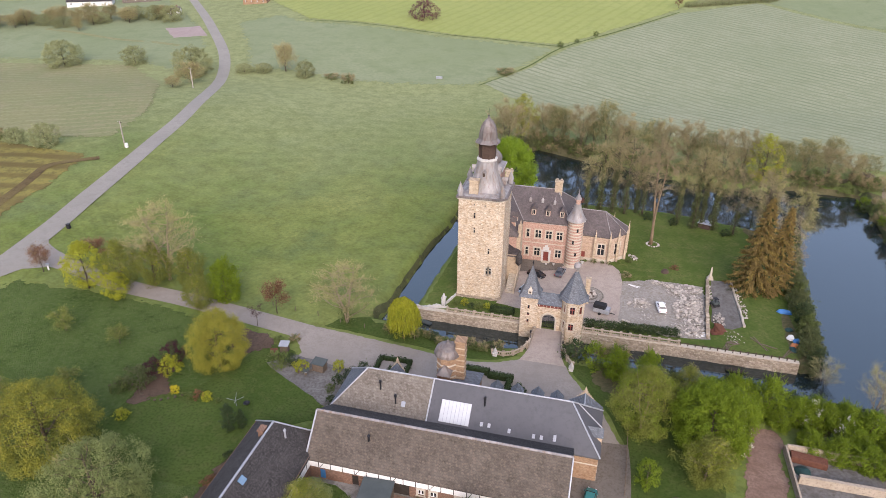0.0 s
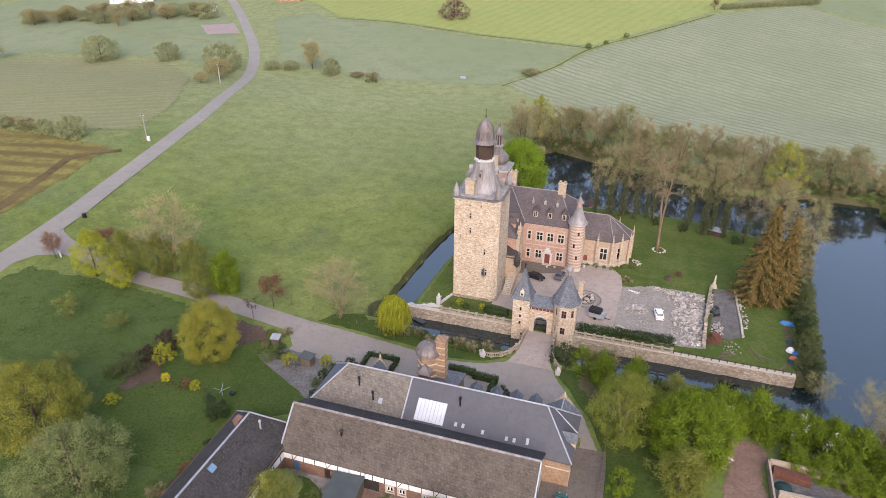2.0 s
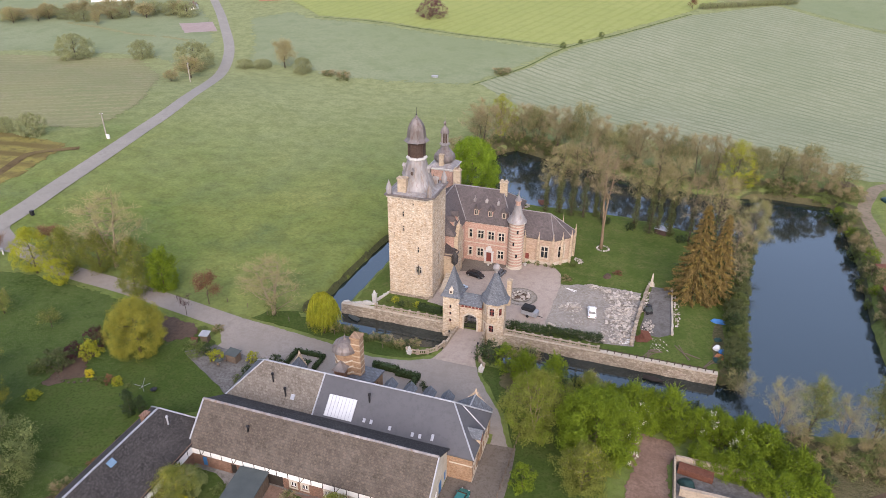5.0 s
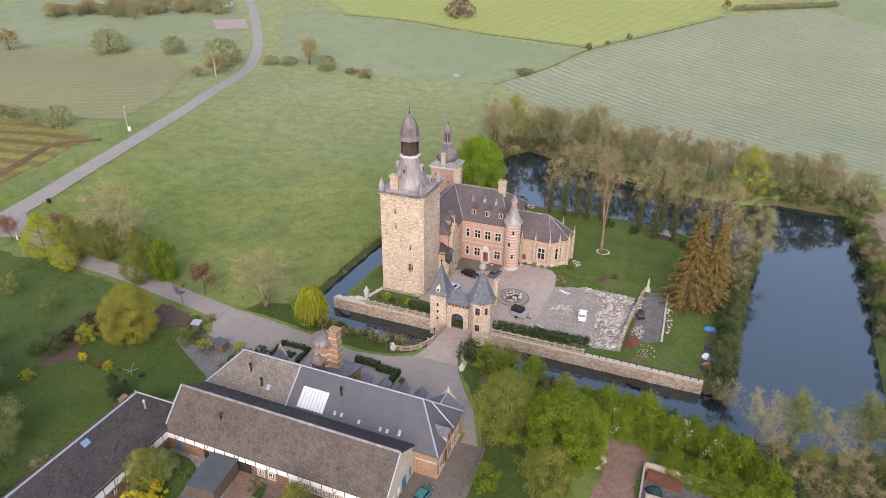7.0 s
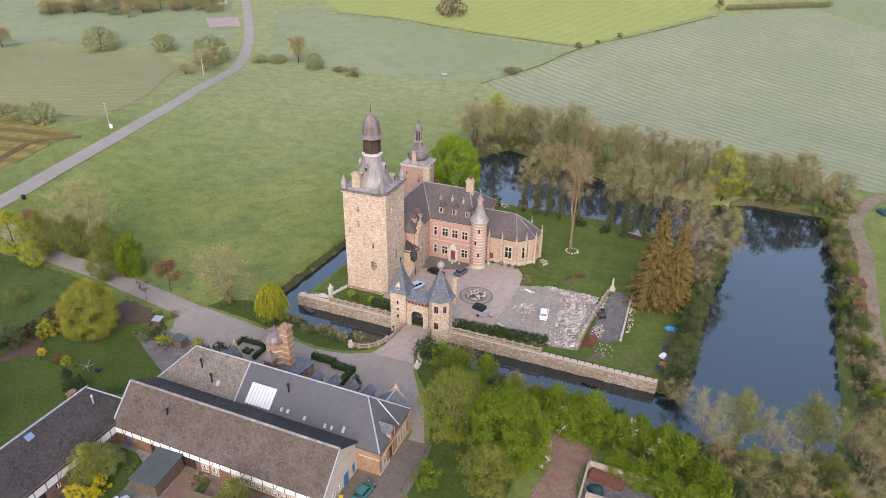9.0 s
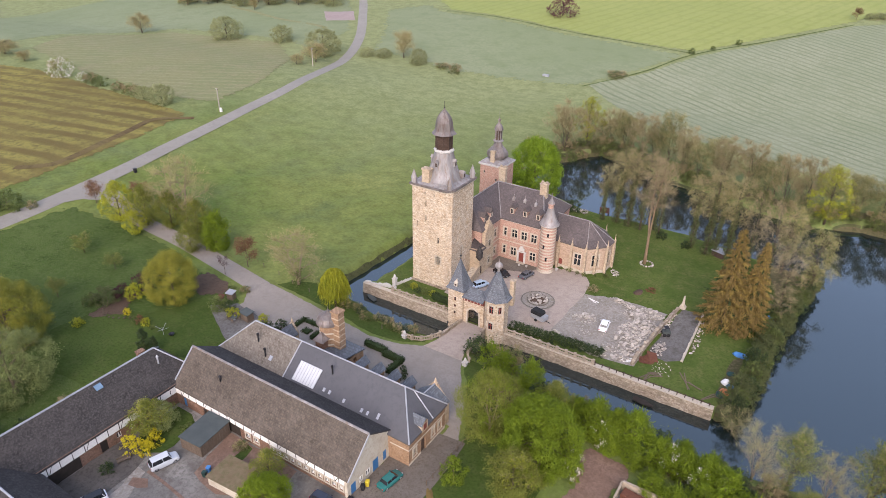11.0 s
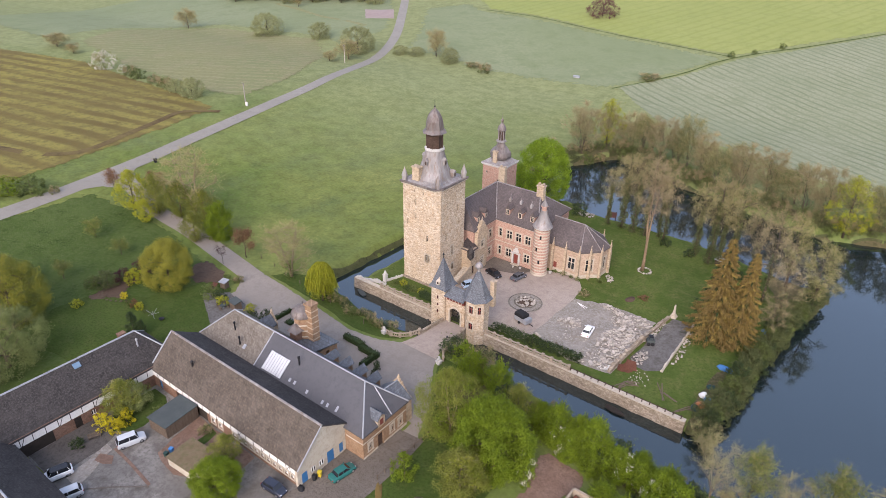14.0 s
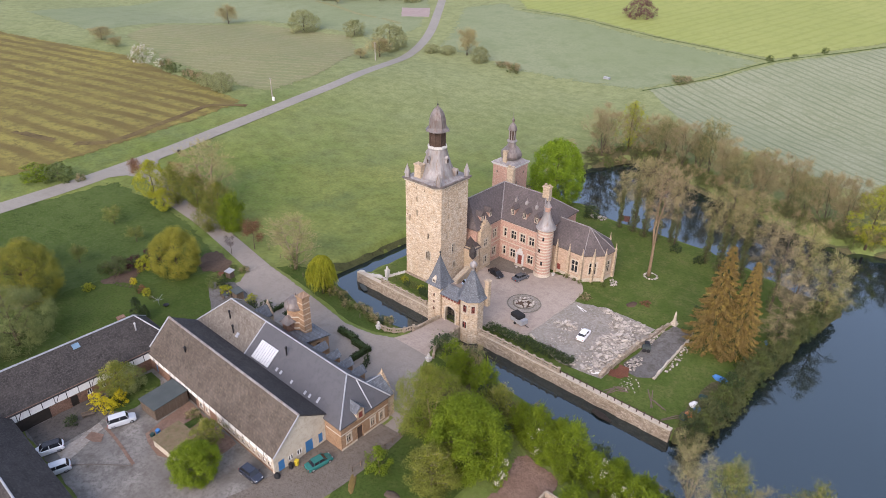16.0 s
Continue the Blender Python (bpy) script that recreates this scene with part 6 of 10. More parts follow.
        part("dormer_roof", bm, SLATE_BLUE, d)
    # pedimented dormer over the east door
    bm = boxes((4.2, 5.25, 79.4, 81.0, 4.6, 6.3))
    d = part("dormer", bm, OCHRE_STONE, s)
    part("dormer_roof", roof([((5.4, 79.1, 6.2), (2.2, 79.1, 6.2), (2.2, 80.2, 7.2), (5.4, 80.2, 7.2)), ((5.4, 80.2, 7.2), (2.2, 80.2, 7.2), (2.2, 81.3, 6.2), (5.4, 81.3, 6.2))], 0.12), SLATE_BLUE, d)
    part("shutter", boxes((5.25, 5.28, 79.8, 80.6, 4.9, 6.0)), RED_PAINT, d)
    # projecting porch block
    bm = walls([(-20.6, 86.6), (-15.8, 86.6), (-15.8, 91.0), (-20.6, 91.0)], -0.2, 5.2, 0.4, {1: [(1.6, 2.6, 1.0, 3.0), (1.6, 2.4, 3.6, 4.6)]})
    p_ = part("porch", bm, BRICK_BUFF, s, "buff brick porch block")
    part("porch_roof", roof([((-20.9, 84.4, 6.6), (-15.5, 84.4, 6.6), (-15.5, 91.3, 5.2), (-20.9, 91.3, 5.2))], 0.25), SLATE_BLUE, p_, "blue-grey slate porch roof")
    # gable with gilded stone volutes at the north-east corner
    gx, gy = 2.1, 88.2
    bm = boxes((gx - 2.6, gx + 2.6, 86.4, gy, -0.2, 5.0))
    for i in range(6):
        w = 2.0 - 0.32 * i
        box(bm, gx - w, gx + w, gy - 0.45, gy, 5.0 + 0.42 * i, 5.42 + 0.42 * i)
    lathe(bm, [(0.2, 7.5), (0.26, 7.8), (0.0, 8.5)], 6, gx, gy - 0.2)
    part("gable", bm, OCHRE_STONE, s, "ochre stone stepped gable")
    part("gable_roof", roof([((gx - 3.0, gy - 0.45, 5.05), (gx - 3.0, 82.6, 5.05), (gx, 82.6, 7.7), (gx, gy - 0.45, 7.3)), ((gx, gy - 0.45, 7.3), (gx, 82.6, 7.7), (gx + 3.05, 82.6, 5.05), (gx + 3.05, gy - 0.45, 5.05))], 0.2), SLATE_BLUE, s)
    bm = bmesh.new()
    tube(bm, [(gx, gy - 0.45, 7.33), (gx, 83.2, 7.68)], [0.12, 0.12], 6)
    tube(bm, [(1.0, 83.0, 9.0), (gx + 3.05, 82.7, 5.1)], [0.12, 0.12], 6)
    part("valley", bm, ZINC, s, "pale zinc ridge and valley")
    bm = boxes((-31.5, -29.0, 86.4, 88.0, -0.2, 5.4))
    for i in range(5):
        w = 1.25 - 0.24 * i
        box(bm, -30.25 - w, -30.25 + w, 87.6, 88.0, 5.4 + 0.4 * i, 5.8 + 0.4 * i)
    lathe(bm, [(0.18, 7.4), (0.25, 7.7), (0.0, 8.5)], 6, -30.25, 87.8)
    part("gable", bm, OCHRE_STONE, s, "ochre stone curved gable")
    part("gable_roof", roof([((-31.8, 87.6, 5.4), (-31.8, 83.6, 5.4), (-30.25, 83.6, 7.3), (-30.25, 87.6, 7.3)), ((-30.25, 87.6, 7.3), (-30.25, 83.6, 7.3), (-28.7, 83.6, 5.4), (-28.7, 87.6, 5.4))], 0.2), SLATE_BLUE, s)
    return s


def farm_turret():
    t = thing("farm_turret", -21.4, 88.4, 0, "octagonal brick stair turret with lead dome and banded chimney", "turret")
    part("shaft", lathe(bmesh.new(), [(1.85, 4.0), (1.85, 10.3), (2.1, 10.4), (2.1, 10.65), (1.8, 10.7)], 8), BRICK_BUFF, t)
    for z in (6.4, 7.6, 8.8):
        part("band", lathe(bmesh.new(), [(1.9, z), (1.93, z + 0.02), (1.93, z + 0.25), (1.9, z + 0.27)], 8), DRESSED, t)
    part("dome", lathe(bmesh.new(), [(2.35, 10.6), (2.25, 11.1), (1.85, 11.8), (1.15, 12.3), (0.35, 12.6), (0.12, 12.9), (0.2, 13.1), (0.03, 13.3), (0.0, 14.2)], 12), LEAD_DARK, t, "dark lead dome with finial")
    c = part("chimney", boxes((1.5, 3.1, -0.8, 0.8, 4.4, 13.4), (1.35, 3.25, -0.95, 0.95, 13.4, 13.75)), BRICK_BUFF, t, "buff brick chimney banded with stone")
    for z in (6.2, 7.4, 8.6, 9.8, 11.0, 12.2):
        part("chimney_band", boxes((1.47, 3.13, -0.83, 0.83, z, z + 0.24)), OCHRE_STONE, c)
    part("lean_to", boxes((-0.9, 0.9, -2.9, -1.4, 5.6, 8.0)), BRICK_OLD, t, "small brick lean-to")
    part("lean_to_roof", lathe(bmesh.new(), [(1.75, 7.95), (0.8, 8.7), (0.1, 9.4)], 4, 0.0, -2.1), LEAD_DARK, t)
    return t


def wing(name, x0, x1, y0, y1, e, r, label, hip_n):
    """A wing whose ridge runs north-south."""
    w = thing(name, 0, 0, 0, label, "barn")
    xr = (x0 + x1) / 2
    ea = [(1.2, 2.2, 0.0, 2.1), (6.4, 7.6, 0.0, 2.1), (9.2, 10.0, 0.9, 1.9), (11.6, 12.4, 0.9, 1.9), (14.0, 15.1, 0.0, 2.1), (17.2, 18.0, 0.9, 1.8)]
    ea = [(a + (y1 - y0 - 26), b + (y1 - y0 - 26), c, d) for a, b, c, d in ea]
    poly = [(x0, y0), (x1, y0), (x1, y1), (x0, y1)]
    part("wall", walls(poly, -0.2, e - 0.2, 0.45, {1: ea}), BRICK_OLD, w)
    for h in ea:
        if h[2] > 0.5:
            window(w, poly[1], poly[2], h, mullions=1, transoms=0, frame_mat=WHITE)
        else:
            part("door", boxes((x1 - 0.22, x1 - 0.15, y0 + h[0], y0 + h[1], h[2], h[3])), TIMBER, w, "black timber door")
    band_timbers(w, (x1 + 0.005, y0), (x1 + 0.005, y1 - 0.5), e - 1.9, e - 0.45, 1.9)
    A, B = (xr, y0 + 0.1, r), (xr, y1 - hip_n, r)
    o = 0.1
    part("roof", roof([((x1 + o, y0 - 0.1, e - 0.35), (x1 + o, y1 + o, e - 0.35), B, A), (B, (x1 + o, y1 + o, e - 0.35), (x0 - o, y1 + o, e - 0.35)), (A, B, (x0 - o, y1 + o, e - 0.35), (x0 - o, y0 - 0.1, e - 0.35))], 0.22), TILE_DARK, w, "dark weathered tile roof")
    bm = bmesh.new()
    tube(bm, [A, B], [0.17, 0.17], 6)
    tube(bm, [B, (x1 + o, y1 + o, e - 0.33)], [0.13, 0.13], 6)
    tube(bm, [B, (x0 - o, y1 + o, e - 0.33)], [0.13, 0.13], 6)
    part("ridge", bm, ZINC, w)
    return w


barn()
slate_range()
farm_turret()
W_ = wing("farm_wing", -49.0, -37.4, 30.0, 71.4, 4.2, 8.8, "half-timbered brick farm wing with dark tile roof", 4.2)
bm = soft_box(-0.5, 0.5, -0.6, 0.6, 0, 0.12, 0.03, 1)
bm.transform(pose(-42.3, 56.2, 8.14, 0, 39, 0))
part("rooflight", bm, BLUE_GLASS, W_, "small blue rooflight")
part("garage_door", boxes((-37.385, -37.33, 42.9, 48.4, 0.0, 2.25)), TIMBER, W_, "wide black timber garage doors")
part("chimney", boxes((-44.4, -43.6, 64.6, 65.8, 7.0, 8.9), (-44.5, -43.5, 64.5, 65.9, 8.9, 9.1)), BRICK_OLD, W_)
part("vent_pipe", lathe(bmesh.new(), [(0.14, 7.0), (0.14, 8.4), (0.26, 8.45), (0.05, 8.8)], 8, -40.9, 66.2), ZINC, W_)

sw = thing("south_wing", 0, 0, 0, "low farm wing with dark tile roof across the yard", "barn")
part("wall", walls([(-60, 31), (-12, 31), (-12, 42.6), (-60, 42.6)], -0.2, 3.6, 0.45, {2: [(10.0, 12.5, 0, 2.4), (16.0, 17.0, 0.9, 1.9), (20.0, 22.5, 0, 2.4), (26.0, 27.0, 0.9, 1.9)]}), BRICK_OLD, sw)
part("roof", roof([((-60, 30.6, 3.4), (-11.6, 30.6, 3.4), (-11.6, 36.8, 8.2), (-60, 36.8, 8.2)), ((-60, 36.8, 8.2), (-11.6, 36.8, 8.2), (-11.6, 43.0, 3.4), (-60, 43.0, 3.4))], 0.22), TILE_DARK, sw)
bm = bmesh.new()
for s_ in (-12.0, -59.9):
    vs_ = [bm.verts.new((s_, y, z)) for y, z in ((31, 3.5), (42.6, 3.5), (36.8, 8.0))]
    bm.faces.new(vs_)
part("gable", bm, BRICK_OLD, sw)
bm = bmesh.new()
tube(bm, [(-60, 36.8, 8.25), (-11.6, 36.8, 8.25)], [0.16, 0.16], 6)
part("ridge", bm, ZINC, sw)

# ---- trees, shrubs and hedges ----
RNG = np.random.default_rng(7)


def unit(v):
    return v / (np.linalg.norm(v, axis=-1, keepdims=True) + 1e-9)


def leaves_at(centers, size, facing=None, aspect=1.25, loose=0.7):
    """Small pointed leaves at the given places, turned loosely towards facing."""
    n = len(centers)
    a = RNG.normal(size=(n, 3))
    if facing is not None:
        a = a * loose + unit(facing)
    a = unit(a)
    u = unit(np.cross(a, RNG.normal(size=(n, 3))))
    v = np.cross(a, u)
    s = size * RNG.uniform(0.65, 1.4, (n, 1))
    u, v = u * s * aspect * 0.55, v * s * 0.55
    return np.stack([centers - u * 0.7, centers + u * 0.2 + v, centers + u * 0.9 - v * 0.8], 1).reshape(-1, 3)


def shoots_at(starts, ways, lengths, width):
    """Thin shoots that taper to a point, from starts along ways."""
    n = len(starts)
    d = unit(ways)
    side = unit(np.cross(d, RNG.normal(size=(n, 3)))) * (width * RNG.uniform(0.6, 1.3, (n, 1)) * 0.5)
    return np.stack([starts - side, starts + side, starts + d * np.reshape(lengths, (-1, 1))], 1).reshape(-1, 3)


def foliage_mesh(name, clouds, parent, label=""):
    """One crown mesh from clouds of leaves and shoots, one material each."""
    me = bpy.data.meshes.new(name)
    pts = np.concatenate([c for c, _ in clouds])
    n = len(pts) // 3
    me.vertices.add(n * 3)
    me.vertices.foreach_set("co", pts.astype(np.float32).ravel())
    me.loops.add(n * 3)
    me.loops.foreach_set("vertex_index", np.arange(n * 3, dtype=np.int32))
    me.polygons.add(n)
    me.polygons.foreach_set("loop_start", np.arange(0, n * 3, 3, dtype=np.int32))
    me.polygons.foreach_set("material_index", np.concatenate([np.full(len(c) // 3, i, np.int32) for i, (c, _) in enumerate(clouds)]))
    for _, m in clouds:
        me.materials.append(m)
    me.update()
    ob = new(name, me)
    ob.parent = parent
    if label:
        tagged(ob, label)
    return ob


def envelope(shape, f):
    """Crown radius at fraction f of the crown's height."""
    f = np.clip(f, 0, 1)
    if shape == "round":
        return np.sqrt(np.clip(1 - (2 * f - 0.9) ** 2 / 1.25, 0.02, 1))
    if shape == "egg":
        return np.clip(np.sin(np.pi * f ** 0.8) ** 0.7, 0.05, 1)
    if shape == "cone":
        return np.clip(1.02 - f, 0.03, 1) ** 0.85
    if shape == "vase":
        return np.clip(0.25 + 0.8 * f ** 0.7, 0, 1) * np.sqrt(np.clip(1.04 - f ** 5, 0, 1))
    return np.clip(0.45 + 0.55 * np.sin(np.pi * f ** 0.8), 0, 1) * np.sqrt(np.clip(1.03 - f ** 7, 0, 1))


def skeleton(bm, K, H, W, foot):
    """Trunk or stems, boughs and branches as tapered tubes. Returns the branches as (start, end) rows."""
    girth, shape, stems = K["girth"], K.get("shape", "round"), K.get("stems", 1)
    rise, rows = K.get("rise", 0.5), []
    low = K.get("limb_foot", 1.0) * foot
    lines = []
    for s in range(stems):
        a = 2 * math.pi * s / stems + 0.6
        spread_ = (W * 0.20 if stems > 1 else 0.0)
        top = np.array([math.cos(a) * spread_, math.sin(a) * spread_, H * (0.95 - 0.07 * (s % 3))])
        fork = np.array([0, 0, H * K.get("fork", 0.0)])
        line = [np.array([0.0, 0, -0.3])]
        for k in range(1, 8):
            f = k / 7
            p = top * f
            if stems > 1:
                p = fork * f / 0.16 if f < 0.16 else fork + (top - fork) * ((f - 0.16) / 0.84) ** 0.9
            line.append(p + RNG.normal(size=3) * [0.008 * H, 0.008 * H, 0])
        g = girth * (1.0 if s == 0 else 0.8)
        tube(bm, [tuple(p) for p in line], [g * 1.25] + [g * (1.02 - 0.135 * k) for k in range(1, 8)], 7)
        lines.append(np.array(line))
    n = K.get("boughs", 12)
    for i in range(n):
        line = lines[i % stems]
        f = (i + RNG.uniform(0, 1)) / n
        z = low + (H * 0.88 - low) * f ** 0.9
        base = np.array([np.interp(z, line[:, 2], line[:, k]) for k in range(3)])
        ang = 2.4 * i + RNG.uniform(-0.5, 0.5)
        cf = min(0.98, max(0.02, (z - foot) / (H - foot)) + rise * 0.42 * (1 - f) + 0.04)
        r = W / 2 * float(envelope(shape, cf)) * RNG.uniform(0.65, 1.0)
        end = np.array([math.cos(ang) * r, math.sin(ang) * r, foot + (H - foot) * cf]) + RNG.normal(size=3) * 0.02 * H
        end[2] = min(end[2], H * 0.97)
        mid = base + (end - base) * 0.5 + np.array([0, 0, (0.03 if rise > 0 else -0.02) * H]) + RNG.normal(size=3) * 0.02 * H
        g = girth * 0.36 * (1 - 0.5 * f)
        tube(bm, [tuple(base), tuple(mid), tuple(end)], [g, g * 0.6, g * 0.15], 4)
        rows.append((mid, end))
        way = unit(end - mid)
        for j in range(K.get("sides", 5)):
            t = RNG.uniform(-0.7, 0.9)
            b0 = mid + (end - mid) * t if t > 0 else mid + (base - mid) * -t
            d = unit(way + RNG.normal(size=3) * 0.62 + np.array([0, 0, 0.22 * rise]))
            e = b0 + d * max(0.9, np.linalg.norm(end - base) * RNG.uniform(0.22, 0.46))
            e[2] = min(e[2], H)
            tube(bm, [tuple(b0), tuple(e)], [g * 0.32, g * 0.08], 3)
            rows.append((b0, e))
    return np.array(rows)


def lobes(K, H, W, foot, n, tufts, per, tuft):
    """Leaf places on the tufts of the lobes of a crown, and the way each faces."""
    shape = K.get("shape", "round")
    k = np.arange(n)
    f = np.clip((k + RNG.uniform(0.1, 0.9, n)) / n, 0.03, 0.97)
    ang = 2.399963 * k + RNG.uniform(-0.35, 0.35, n)
    lr = W * K.get("lobe", 0.14) * RNG.uniform(0.7, 1.3, n)
    bulge = 1 + K.get("uneven", 0.12) * (np.sin(2 * ang + 5 * f + 1) + 0.8 * np.sin(4 * ang - 7 * f)) * 0.6
    r = np.clip(W / 2 * envelope(shape, f) * bulge - lr * 0.75, 0.02 * W, None)
    inner = RNG.uniform(0, 1, n) < 0.2
    r = np.where(inner, r * RNG.uniform(0.25, 0.7, n), r)
    c = np.stack([r * np.cos(ang), r * np.sin(ang), foot + (H - foot) * (0.05 + 0.90 * f) - lr * 0.35], 1)
    out = unit(np.stack([np.cos(ang) * envelope(shape, f), np.sin(ang) * envelope(shape, f), (f - 0.35) * 1.5], 1))
    d = unit(RNG.normal(size=(n, tufts, 3)) + out[:, None, :] * 0.8)
    tc = c[:, None, :] + d * (lr[:, None, None] * RNG.uniform(0.55, 1.12, (n, tufts, 1))) * [1, 1, 0.85]
    tr = tuft * RNG.uniform(0.6, 1.35, (n, tufts, 1, 1))
    q = unit(RNG.normal(size=(n, tufts, per, 3)))
    pts = tc[:, :, None, :] + q * tr * RNG.uniform(0.25, 1, (n, tufts, per, 1)) ** 0.6
    face = q * 0.5 + d[:, :, None, :] * 0.7 + np.array([0, 0, 0.45])
    return pts.reshape(-1, 3), face.reshape(-1, 3)


PROTO = {}


def make_tree(kind):
    """Builds one tree or shrub of a kind at the origin; later ones copy it."""
    K = KINDS[kind]
    H, W, foot, shape = K["H"], K["W"], K.get("foot", 0.25) * K["H"], K.get("shape", "round")
    ob = thing(K.get("name", "tree"), 0, 0, 0, K["label"], K.get("cat", "tree"), K.get("group", ""))
    bm = bmesh.new()
    rows = skeleton(bm, K, H, W * 0.92, foot)
    part("trunk", bm, K.get("bark", BARK), ob, smooth=True)
    a, b = rows[:, 0], rows[:, 1]
    clouds = []
    for mode, material, *v in K["leaves"]:
        if mode == "lobe":      # lobes, tufts in each, leaves in each, tuft radius, leaf size
            pts, face = lobes(K, H, W, foot, *v[:4])
            q = leaves_at(pts, v[4], face)
        elif mode == "spray":   # leaves along each branch, scatter, leaf size
            n, scatter, size = v
            t = RNG.uniform(0.15, 1.1, (len(rows), n, 1))
            pts = (a[:, None] + (b - a)[:, None] * t + RNG.normal(size=(len(rows), n, 3)) * scatter).reshape(-1, 3)
            q = leaves_at(pts, size, np.tile((0, 0, 0.6), (len(pts), 1)), loose=1.0)
        elif mode == "twig":    # twigs on each branch, length, width, upward turn
            n, length, width, up = v
            t = RNG.uniform(0.05, 1.0, (len(rows), n, 1))
            s = (a[:, None] + (b - a)[:, None] * t).reshape(-1, 3)
            d = unit(np.repeat(unit(b - a), n, 0) * 0.8 + RNG.normal(size=(len(s), 3)) * 0.55 + [0, 0, up])
            ln = length * RNG.uniform(0.5, 1.3, len(s))
            q = [shoots_at(s, d, ln, width)]
            for k in range(2):
                s2 = s + d * (ln * RNG.uniform(0.25, 0.9, len(s)))[:, None]
                d2 = unit(d + RNG.normal(size=d.shape) * 0.6 + [0, 0, up * 0.4])
                q.append(shoots_at(s2, d2, ln * RNG.uniform(0.35, 0.75, len(s)), width * 0.8))
            q = np.concatenate(q)
        elif mode == "hang":    # trailing shoots: count, longest, width
            n, length, width = v
            f, ang = RNG.uniform(0.25, 1.0, n) ** 0.7, RNG.uniform(0, 2 * np.pi, n)
            r = W / 2 * envelope(shape, f) * RNG.uniform(0.55, 1.0, n) * (1 + 0.1 * np.sin(5 * ang))
            s = np.stack([r * np.cos(ang), r * np.sin(ang), foot + (H - foot) * f], 1)
            d = np.stack([0.18 * np.cos(ang), 0.18 * np.sin(ang), np.full(n, -1.0)], 1) + RNG.normal(size=(n, 3)) * 0.12
            ln = np.minimum(length * RNG.uniform(0.35, 1.0, n), s[:, 2] - 0.15 * foot)
            q = shoots_at(s, d, ln, width)
        elif mode == "ivy":     # leaves, height share, leaf size
            n, share, size = v
            ang, z = RNG.uniform(0, 2 * np.pi, n), RNG.uniform(0, H * share, n)
            rr = W * 0.085 * RNG.uniform(0.3, 1.3, n) * (1.25 - z / (H * share) * 0.6) * (1 + 0.3 * np.sin(z * 1.3 + ang))
            q = leaves_at(np.stack([rr * np.cos(ang), rr * np.sin(ang), z], 1), size)
        elif mode == "bough":   # conifer boughs, sprays on each, spray length
            n, per, size = v
            rows_s, rows_d = [], []
            for k in range(n):
                f = (k + RNG.uniform()) / n
                g = 2.399 * k + RNG.uniform(-0.3, 0.3)
                length = W / 2 * float(envelope(shape, np.array(f))) * RNG.uniform(0.7, 1.1)
                z0 = foot + (H - foot) * f
                t = RNG.uniform(0.08, 1, per) ** 0.7
                side = RNG.normal(size=per) * 0.15 * length * (1.1 - t)
                x = np.cos(g) * t * length - np.sin(g) * side
                y = np.sin(g) * t * length + np.cos(g) * side
                z = z0 - 0.34 * length * t ** 1.4 + 0.16 * length * t ** 4
                rows_s.append(np.stack([x, y, z], 1))
                rows_d.append(np.stack([np.cos(g) * 0.5 + 0 * t, np.sin(g) * 0.5 + 0 * t, -0.8 + 0 * t], 1) + RNG.normal(size=(per, 3)) * 0.35)
            s = np.concatenate(rows_s)
            q = shoots_at(s, np.concatenate(rows_d), size * RNG.uniform(0.5, 1.3, len(s)), 0.15)
        clouds.append((q, material))
    foliage_mesh("crown" if K.get("cat", "tree") == "tree" else "foliage", clouds, ob)
    return ob


def bush(label, H, W, leaves, **kw):
    return dict(dict(H=H, W=W, foot=0.0, girth=0.07, boughs=5, sides=2, shape="round", lobe=0.17, name="shrub", cat="shrub", label=label, group="shrubs", leaves=leaves), **kw)


